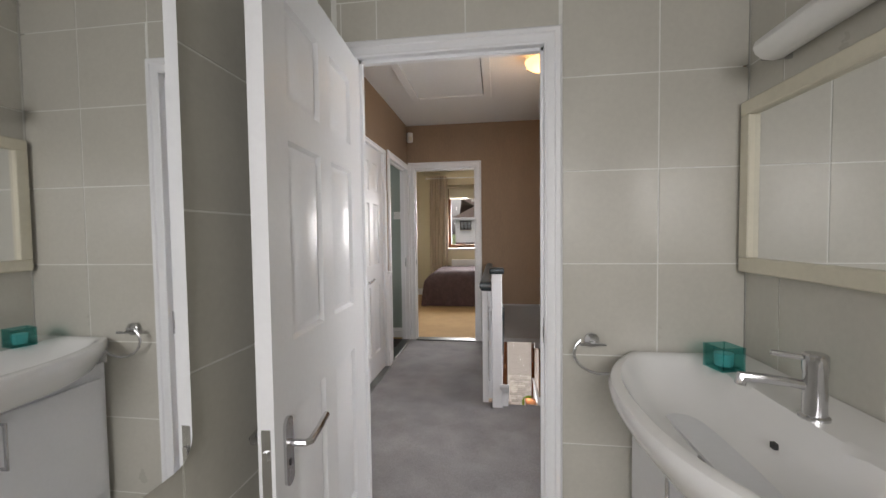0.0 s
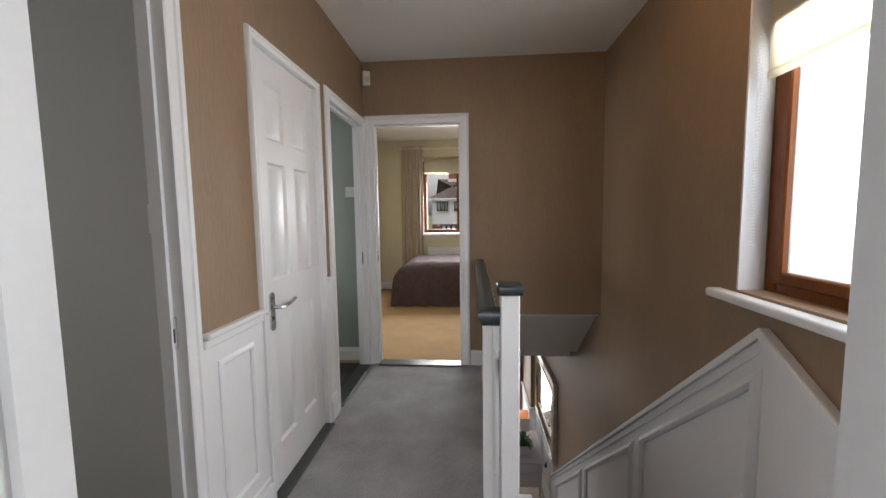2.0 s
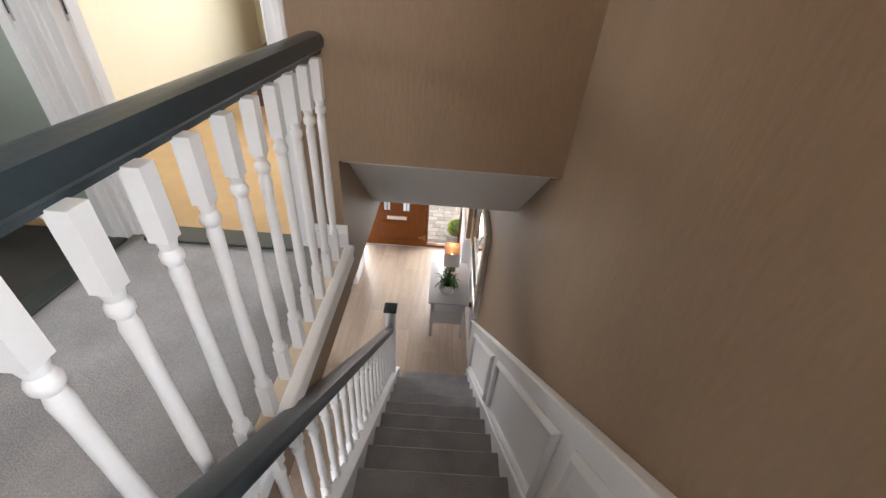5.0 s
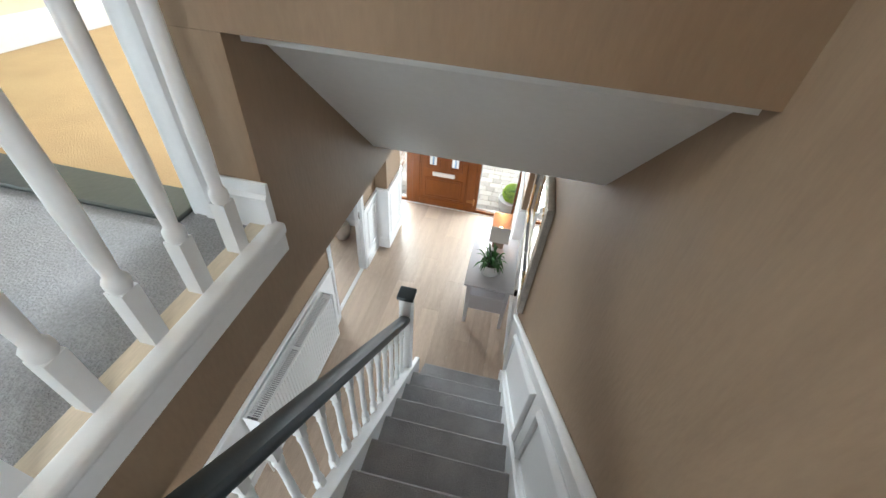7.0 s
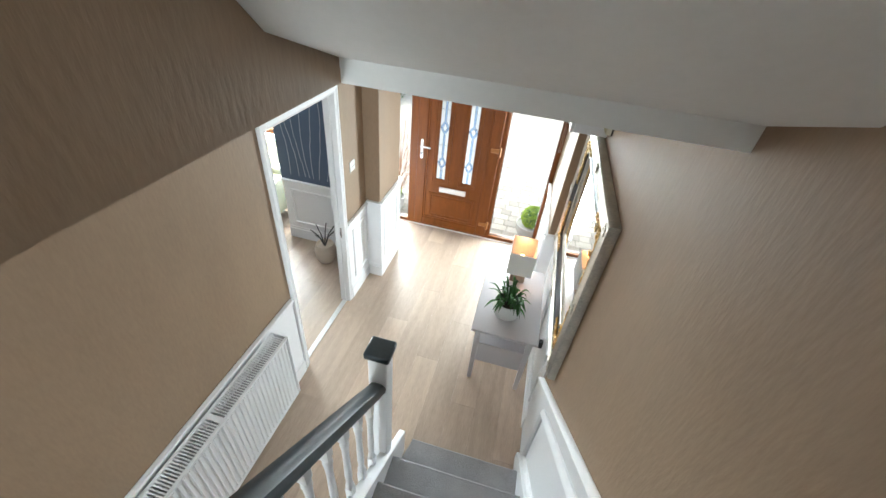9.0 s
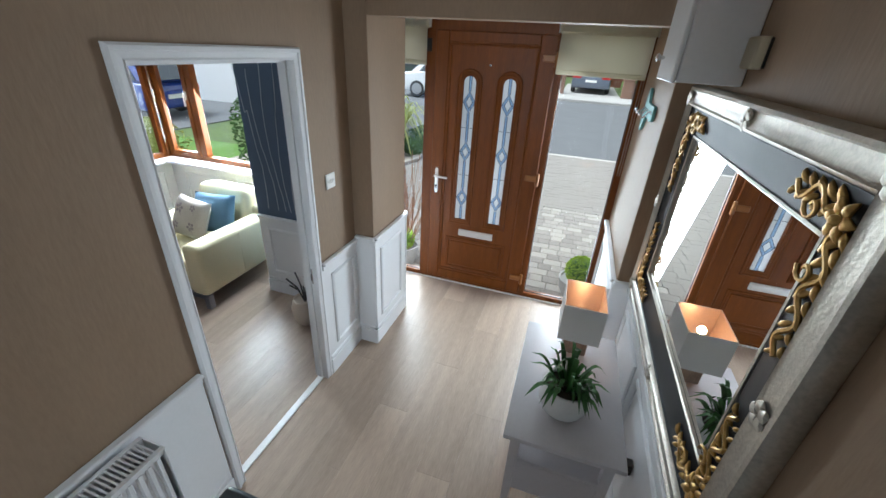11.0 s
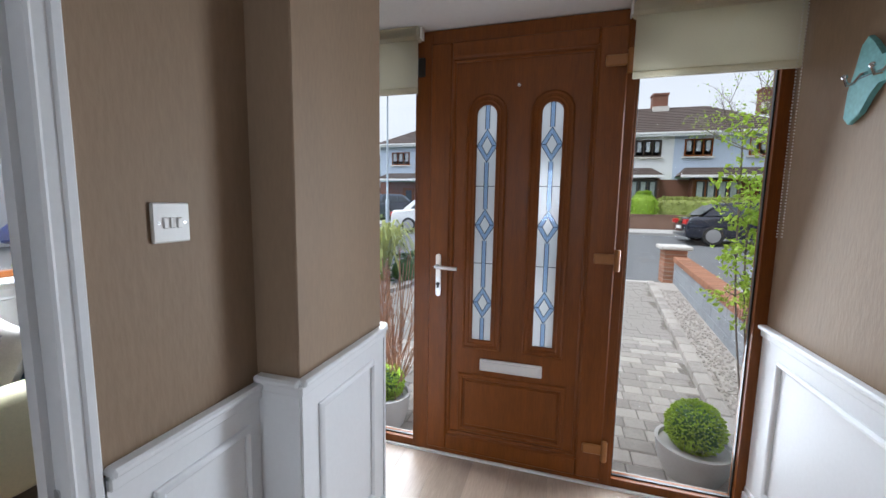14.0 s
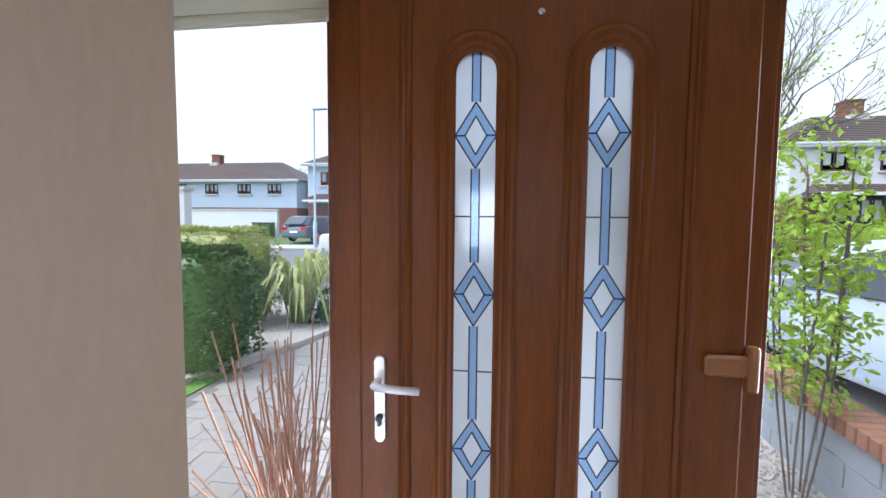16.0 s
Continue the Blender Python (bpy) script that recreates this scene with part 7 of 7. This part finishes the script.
    part("rear_window", bm, M["dark_glass"], ob, local=True)
    part("number_plate", box(bmesh.new(), -h - 0.015, -h + 0.02, -0.26, 0.26, 0.52, 0.63), M["plastic"], ob, local=True)
    return ob


car("car", "blue hatchback car parked on the next driveway", pose(-12.5, 14.1, GZ, 0, 0, 183), M["car_blue"], 4.1, 1.76, 1.5, True)
car("car", "black saloon car parked across the road", pose(6.4, 22.5, 0.115, 0, 0, -1), M["car_black"], 5.0, 1.85, 1.45)
car("car", "silver-blue car parked beyond the garden wall", pose(3.57, 11.3, GZ, 0, 0, 94), M["car_silver"], 4.4, 1.8, 1.5, True)
car("car", "white car parked at the kerb across the road", pose(-4.9, 22.8, 0.12, 0, 0, 2), M["car_white"])
car("car", "dark grey estate car parked in a drive", pose(-10.9, 30.5, 0.40, 0, 0, 75), M["car_grey"], 4.6, 1.8, 1.5, True)
car("car", "dark car parked in a drive across the road", pose(0.75, 29.3, 0.385, 0, 0, 88), M["car_grey"])

sl2 = thing("street_lamp", "slim grey street lamp post with a small head", "street lamp", (-8.62, 24.9, 0.3))
bm = bmesh.new()
lathe(bm, [(0.09, 0), (0.09, 1.2), (0.055, 1.25), (0.04, 6.34)], (-8.62, 24.9, 0.3), 12)
part("post", bm, M["galv"], sl2)
part("lamp_head", box(bmesh.new(), -8.68, -8.0, 24.8, 25.0, 6.60, 6.69, bevel=0.03), M["galv"], sl2)


M["dark_frame"] = material("dark_brown_window_frame", (0.045, 0.028, 0.02), 0.4, var=0.15)
M["house_brick"] = material("red_brown_house_brick", (0.19, 0.085, 0.055), 0.85, var=0.3, scale=3, fine=24, bump=0.3, stretch=(4, 4, 13))
M["lace"] = material("pale_net_curtain", (0.42, 0.46, 0.50), 0.3, var=0.3, scale=2, fine=12)


def tiled_slope(bm, a, b, c, d, n=15, lip=0.035):
    """Overlapping courses from the eaves line a-b up to the ridge line d-c."""
    a, b, c, d = (Vector(p) for p in (a, b, c, d))
    for i in range(n):
        t0, t1 = i / n, (i + 1) / n
        p = [a.lerp(d, t0), b.lerp(c, t0), b.lerp(c, t1), a.lerp(d, t1)]
        up = [p[0] + Vector((0, -0.01, lip)), p[1] + Vector((0, -0.01, lip)), p[2], p[3]]
        q = [bm.verts.new(v) for v in up]
        w = [bm.verts.new(v) for v in p[:2]]
        bm.faces.new(q)
        bm.faces.new((w[0], w[1], q[1], q[0]))


def house(name, label, x0, x1, y, upper, eaves=5.65, depth=8.0, ridge=2.35, base=FAR + 0.02, hips=(1, 1), wins=(), lows=(), doors=(), porch=None, frames="dark_frame", chimney=None):
    """A two-storey house; wins and lows are (x, half width), hips say which roof ends slope."""
    ob = thing(name, label, "house", ((x0 + x1) / 2, y, base))
    part("lower_wall", boxes((x0, x1, y, y + depth, base - 0.3, base + 2.55)), M["house_brick"], ob)
    part("upper_wall", boxes((x0, x1, y - 0.02, y + depth, base + 2.55, eaves)), upper, ob)
    e = 0.4
    l, r2 = x0 - e * hips[0], x1 + e * hips[1]
    rl, rr2 = x0 + depth * 0.46 * hips[0], x1 - depth * 0.46 * hips[1]
    ym, yb, top = y + depth / 2, y + depth + e, eaves + ridge
    bm = bmesh.new()
    tiled_slope(bm, (l, y - e, eaves), (r2, y - e, eaves), (rr2, ym, top), (rl, ym, top))
    v = [bm.verts.new(p) for p in ((l, y - e, eaves), (r2, y - e, eaves), (r2, yb, eaves), (l, yb, eaves), (rl, ym, top), (rr2, ym, top))]
    for f in ((1, 2, 5), (2, 3, 4, 5), (3, 0, 4), (0, 3, 2, 1)):
        bm.faces.new([v[i] for i in f])
    rf = part("roof", bm, M["roof"], ob, soft=False)
    c = chimney if chimney is not None else (x0 + x1) / 2
    ch = part("chimney", boxes((c - 0.45, c + 0.45, ym - 0.4, ym + 0.4, top - 0.6, top + 0.75), (c - 0.5, c + 0.5, ym - 0.45, ym + 0.45, top + 0.75, top + 0.87)), M["house_brick"], rf)
    part("flashing", boxes((c - 0.47, c + 0.47, ym - 0.75, ym - 0.38, top - 0.42, top - 0.05)), M["stone_cap"], rf)
    part("gutter", boxes((l, r2, y - e - 0.09, y - e + 0.02, eaves - 0.06, eaves + 0.03)), M["white"], ob)
    part("fascia", boxes((l, r2, y - e, y - e + 0.03, eaves - 0.2, eaves - 0.06)), M["white"], ob)
    if porch:
        p0, p1 = porch
        bm = bmesh.new()
        tiled_slope(bm, (p0, y - 1.3, base + 2.72), (p1, y - 1.3, base + 2.72), (p1 - 0.5, y, base + 3.25), (p0 + 0.5, y, base + 3.25), 5, 0.03)
        w = [bm.verts.new(p) for p in ((p0, y - 1.3, base + 2.72), (p0, y, base + 2.72), (p0 + 0.5, y, base + 3.25), (p1, y - 1.3, base + 2.72), (p1, y, base + 2.72), (p1 - 0.5, y, base + 3.25))]
        for f in ((0, 1, 2), (3, 5, 4), (0, 3, 4, 1)):
            bm.faces.new([w[i] for i in f])
        part("porch_roof", bm, M["roof"], ob, soft=False)
        part("porch_fascia", boxes((p0, p1, y - 1.34, y - 1.28, base + 2.6, base + 2.74)), M["white"], ob)
    for group, z0, z1, out, n in ((wins, base + 3.88, base + 4.87, 0.0, 3), (lows, base + 0.85, base + 2.5, 0.6, 4)):
        for cx, ww in group:
            yy = y - out
            if out:
                part("bay", boxes((cx - ww - 0.12, cx + ww + 0.12, yy + 0.02, y, base - 0.3, z0 - 0.1), (cx - ww - 0.12, cx - ww, yy + 0.02, y, z0 - 0.1, base + 2.6), (cx + ww, cx + ww + 0.12, yy + 0.02, y, z0 - 0.1, base + 2.6)), M["house_brick"], ob)
            wn = part("window", frame_rect("y", yy - 0.06, 0.08, cx - ww, cx + ww, z0, z1, 0.08, 0), M[frames], ob)
            part("pane", boxes((cx - ww + 0.08, cx + ww - 0.08, yy - 0.02, yy - 0.01, z0 + 0.08, z1 - 0.08)), M["dark_glass"], wn)
            for k in range(n):
                a0 = cx - ww + 2 * ww * k / n
                part("net_curtain", boxes((a0 + 0.13, a0 + 2 * ww / n - 0.13, yy - 0.026, yy - 0.021, z0 + 0.3 * (z1 - z0), z1 - 0.12)), M["lace"], wn)
                if k:
                    part("mullion", boxes((a0 - 0.035, a0 + 0.035, yy - 0.055, yy, z0 + 0.08, z1 - 0.08)), M[frames], wn)
            part("sill", boxes((cx - ww - 0.1, cx + ww + 0.1, yy - 0.14, yy, z0 - 0.1, z0)), M["stone_cap"], wn)
    for cx in doors:
        d = part("door", boxes((cx - 0.5, cx + 0.5, y - 0.05, y, base, base + 2.1)), M["oak_pvc"], ob)
        part("door_glass", boxes((cx - 0.25, cx + 0.25, y - 0.06, y - 0.05, base + 1.0, base + 1.9)), M["dark_glass"], d)
    return ob


house("house", "white and brick semi-detached house with brown tiled roof", 0.0, 5.95, 33, M["render_white"], hips=(1, 0), wins=((4.57, 0.72), (1.6, 0.72)), lows=((4.1, 1.0),), doors=(1.5,), porch=(0.4, 5.3), chimney=5.75)
house("house", "pale blue and brick semi-detached house", 5.951, 12.2, 33, M["render_blue"], hips=(0, 1), wins=((7.2, 0.72), (10.4, 0.72)), lows=((8.1, 1.1),), doors=(10.6,), porch=(6.1, 11.6), frames="oak_pvc", chimney=11.9)
house("house", "pale blue and brick house with brown roof across the road", -14.4, -6.2, 36, M["render_blue"], 5.9, wins=((-12.6, 0.75), (-8.6, 0.75)), lows=((-8.6, 1.0),), doors=(-11.9,), porch=(-14.2, -6.4), frames="oak_pvc")
house("house", "white semi-detached house behind the bare tree", 14.6, 26, 30, M["render_white"], 5.7, wins=((16.9, 0.9), (19.6, 0.9), (23.2, 0.9)), lows=((17.4, 1.1), (22.6, 1.1)), doors=(20.2,), porch=(15.2, 25.4))
house("house", "pale rendered terraced houses beyond the white wall", -42, -19.5, 44, M["render_blue"], 5.7, wins=((-39, 0.7), (-35.5, 0.7), (-32, 0.7), (-28.5, 0.7), (-25, 0.7), (-21.8, 0.7)))
house("house", "white rendered house seen from the bedroom window", -4.4, -0.4, 42, M["render_white"], 5.6, wins=((-3.3, 0.6), (-1.5, 0.6)), lows=((-2.4, 1.0),))
wl = thing("garden_wall", "long white rendered garden wall", "garden wall", (-20, 33, GZ))
part("wall_face", boxes((-34, -15.2, 33.0, 33.25, GZ, 2.35)), M["render_white"], wl)
part("wall_coping", boxes((-34.05, -15.15, 32.95, 33.3, 2.35, 2.43)), M["stone_cap"], wl)
wl2 = thing("garden_wall", "tall white rendered wall behind the blue car", "garden wall", (-15, 16, GZ))
part("wall_face", boxes((-30, -8.5, 17.0, 17.25, GZ, 2.3), (-16.2, -16.0, 6, 17, GZ, 2.3)), M["render_white"], wl2)
part("wall_coping", boxes((-30, -8.45, 16.95, 17.3, 2.3, 2.38)), M["stone_cap"], wl2)
M["wall_brick"] = material("weathered_brown_brick", (0.20, 0.12, 0.085), 0.9, var=0.3, scale=4, fine=30, bump=0.3, stretch=(4, 4, 12))
for x0, x1, h in ((2.35, 13.5, 0.62), (-5.6, -0.7, 0.6)):
    w3 = thing("front_wall", "low brown brick front garden wall", "garden wall", (x0, 26.6, 0.3))
    part("wall_face", boxes((x0, x1, 26.5, 26.75, 0.25, 0.36 + h)), M["wall_brick"], w3)
    part("wall_coping", boxes((x0 - 0.02, x1 + 0.02, 26.47, 26.78, 0.36 + h, 0.41 + h)), M["wall_brick"], w3)
    xp = x0 if x0 > 0 else x1
    part("end_pier", boxes((xp - 0.25, xp + 0.2, 26.42, 26.83, 0.25, 0.5 + h), (xp - 0.28, xp + 0.23, 26.39, 26.86, 0.5 + h, 0.57 + h), bevel=0.015), M["wall_brick"], w3)
struct("lawn_far", prism(bmesh.new(), [(26.75, 0.3), (26.75, 0.80), (31.5, 0.85), (31.5, 0.3)], "x", 2.4, 13.5), M["lawn"], "raised front lawn behind the brick wall", "lawn")
hedge("hedge", 3.2, 4.3, 28.0, 29.0, 2.05, 6, M["leaf"], "bright green rounded shrub in a front garden", 1500, 0.15, 0.45)
hedge("hedge", 4.5, 9.6, 28.4, 29.6, 1.8, 7, M["phormium"], "yellow-green hedge in a front garden", 3000, 0.15)
hedge("hedge", 2.5, 3.0, 28.2, 28.8, 1.75, 16, M["hedge"], "dark narrow shrub in a front garden", 700, 0.12)
hedge("hedge", 9.9, 22, 26.9, 27.8, 1.55, 17, M["leaf"], "bright hedge beside the far garden", 1600, 0.16)
for x in (-16.2, -15.5):
    wb = thing("wheelie_bin", "dark green wheelie bin by the wall", "bin", (x, 32.4, 0.40))
    part("bin_body", box(bmesh.new(), x - 0.29, x + 0.29, 32.1, 32.75, 0.40, 1.42, bevel=0.03), M["hedge"], wb)
    part("bin_lid", box(bmesh.new(), x - 0.31, x + 0.31, 32.05, 32.8, 1.42, 1.50, bevel=0.02), M["dark_chest"], wb)


def tree(name, label, x, y, height, seed, leaves, leafmat, spread=0.55, n0=5):
    ob = thing(name, label, "tree", (x, y, GZ))
    rng = random.Random(seed)
    bm, tips = bmesh.new(), []

    def limb(p, d, length, r, depth):
        pts = [p]
        for i in range(4):
            d = (d + Vector((rng.uniform(-1, 1), rng.uniform(-1, 1), rng.uniform(-0.3, 0.6))) * 0.16).normalized()
            pts.append(pts[-1] + d * length / 4)
        n = 6 if depth > 2 else 3
        rings = []
        for i, q in enumerate(pts):
            k = r * (1 - 0.45 * i / 4)
            s = d.cross(Vector((0.3, 0.5, 0.8))).normalized()
            t2 = d.cross(s)
            rings.append([bm.verts.new(q + (s * math.cos(2 * math.pi * j / n) + t2 * math.sin(2 * math.pi * j / n)) * k) for j in range(n)])
        for a, b in zip(rings, rings[1:]):
            for j in range(n):
                bm.faces.new((a[j], a[(j + 1) % n], b[(j + 1) % n], b[j]))
        if depth == 0:
            tips.extend(pts[1:])
            return
        for k in range(n0 if depth > 4 else 4 if depth > 1 else 3):
            i = rng.choice((2, 3, 4)) if k else 4
            e = (d + Vector((rng.uniform(-1, 1), rng.uniform(-1, 1), rng.uniform(-0.25, 0.7))) * (spread + 0.25)).normalized()
            limb(pts[i], e, length * rng.uniform(0.58, 0.8), r * 0.52, depth - 1)
    limb(Vector((x, y, GZ)), Vector((0.02, 0, 1)), height * 0.32, height * 0.019, 5)
    part("branches", bm, M["bark"], ob)
    if leaves:
        lv = bmesh.new()
        leaf_cloud(lv, leaves, lambda: (rng.choice(tips) + Vector((rng.gauss(0, 0.15), rng.gauss(0, 0.15), rng.gauss(0, 0.15))), Vector((rng.uniform(-1, 1), rng.uniform(-1, 1), -0.2))), 0.12, rng)
        part("crown", lv, leafmat, ob, soft=False)
    return ob


tree("tree", "large street tree, nearly bare with few new leaves", 9.2, 25.2, 11.8, 3, 2600, M["leaf"], 0.65, 6)
tree("tree", "leafy young street tree near the kerb", 9.6, 15.2, 6.5, 6, 3500, M["leaf"], 0.5, 4)
tree("tree", "dark evergreen tree behind the houses", -22, 58, 11, 12, 6000, M["hedge"], 0.4, 4)
hedge("tall_hedge", -19, -15.5, 46, 49, 6.5, 18, M["hedge"], "tall dark conifer hedge beyond the wall", 1800, 0.4, 0.9)

# driveway pavers: the nearest one by one, the rest joined
drive = bpy.data.objects["driveway_bed"]
pav = shared_box("paver", 0.203, 0.136, 0.06, M["paver"], 0.008)
pav2 = shared_box("paver", 0.136, 0.136, 0.06, M["paver"], 0.008)
rest = bmesh.new()
rng = random.Random(31)
count, y, row = 0, 8.80, 0
while y < 15.5:
    x = -3.1 + (0.09 if row % 2 else 0)
    while x < LX(y) - 0.17:
        wide = rng.random() < 0.6
        w = 0.207 if wide else 0.140
        cx, cz = x + w / 2, GZ - 0.03 + rng.uniform(-0.002, 0.002)
        right = cx > 0.1 and y < 11.6 or -1.75 < cx < -0.75 and y < 10.6
        if right and count < 300:
            ob = new("paver", pav if wide else pav2)
            ob.location = (cx, y, cz)
            ob.parent = drive
            count += 1
        else:
            box(rest, x + 0.002, x + w - 0.003, y - 0.068, y + 0.068, GZ - 0.05, cz + 0.03)
        x += w
    y += 0.140
    row += 1
me = mesh_of("pavers_far", rest, M["paver"])
ob = new("pavers_far", me)
tagged(ob, "grey-beige block pavers of the driveway", "", "", "stuff")
ob.parent = drive

# ---- pieces of floors and tiled walls ----


floor_hall = bpy.data.objects["floor_hall"]
PW, PL = 0.192, 1.28
plank_me = shared_box("floorboard", PW - 0.0004, PL - 0.0004, 0.012, M["laminate"], 0.0006)
cache = {}
rng = random.Random(2)
for i in range(int((XR + 5.3) / PW) + 1):
    x0 = XR - i * PW
    y = YF - 0.02 - (0.37 * i % 1.0) * PL
    ys = [YF - 0.002]
    while y > 2.0:
        ys.append(y)
        y -= PL
    ys.append(2.0)
    for a, b in zip(ys, ys[1:]):
        if x0 < -3.2 and b < 4.5 or x0 < -1.1 and a < 4.0:
            continue
        w = PW
        key = round(a - b, 3)
        if key not in cache:
            cache[key] = shared_box("floorboard", PW - 0.0004, key - 0.0004, 0.012, M["laminate"], 0.0006)
        ob = new("floorboard", cache[key])
        ob.location = (x0 - PW / 2, (a + b) / 2, -0.0062)
        ob.parent = floor_hall

TILE_W, TILE_H = 0.352, 0.349


def tile_wall(owner, axis, face, side, a, b, z0, z1, ua, za, holes=()):
    ow = bpy.data.objects[owner]
    made = {}
    t = 0.0022
    i0 = math.floor((a - ua) / TILE_W)
    j0 = math.floor((z0 - za) / TILE_H)
    for i in range(i0, int((b - ua) / TILE_W) + 2):
        for j in range(j0, int((z1 - za) / TILE_H) + 2):
            u0, u1 = max(a, ua + i * TILE_W), min(b, ua + (i + 1) * TILE_W)
            w0, w1 = max(z0, za + j * TILE_H), min(z1, za + (j + 1) * TILE_H)
            cells = [(u0, u1, w0, w1)]
            for h in holes:
                nxt = []
                for c in cells:
                    if c[1] <= h[0] or c[0] >= h[1] or c[3] <= h[2] or c[2] >= h[3]:
                        nxt.append(c)
                        continue
                    if c[0] < h[0]:
                        nxt.append((c[0], h[0], c[2], c[3]))
                    if c[1] > h[1]:
                        nxt.append((h[1], c[1], c[2], c[3]))
                    if c[3] > h[3]:
                        nxt.append((max(c[0], h[0]), min(c[1], h[1]), h[3], c[3]))
                    if c[2] < h[2]:
                        nxt.append((max(c[0], h[0]), min(c[1], h[1]), c[2], h[2]))
                cells = nxt
            for c in cells:
                if c[1] - c[0] < 0.012 or c[3] - c[2] < 0.012:
                    continue
                g = 0.0026
                key = (round(c[1] - c[0], 3), round(c[3] - c[2], 3))
                if key not in made:
                    su, sz = key[0] - 2 * g, key[1] - 2 * g
                    made[key] = shared_box("tile", t if axis == "x" else su, su if axis == "x" else t, sz, M["tile"], 0.0008)
                ob = new("tile", made[key])
                d = face + side * t / 2
                ob.location = (d, (c[0] + c[1]) / 2, (c[2] + c[3]) / 2) if axis == "x" else ((c[0] + c[1]) / 2, d, (c[2] + c[3]) / 2)
                ob.parent = ow


tile_wall("wall_bathroom", "y", BATH0, -1, -0.66, 0.86, UP, CEIL, 0.563, 3.163, ((-0.64, 0.22, UP, 4.75),))
tile_wall("wall_bathroom_right", "x", 0.86, -1, -1.6, BATH0 - 0.007, UP, CEIL, 1.50, 3.163)
tile_wall("wall_bathroom_left", "x", -0.68, 1, -1.6, BATH0 - 0.007, UP, CEIL, 0.5, 3.34)
tile_wall("wall_bathroom_back", "y", -1.6, 1, -0.67, 0.85, UP, CEIL, 0.563, 3.163, ((-0.5, 0.7, 3.85, 4.75),))
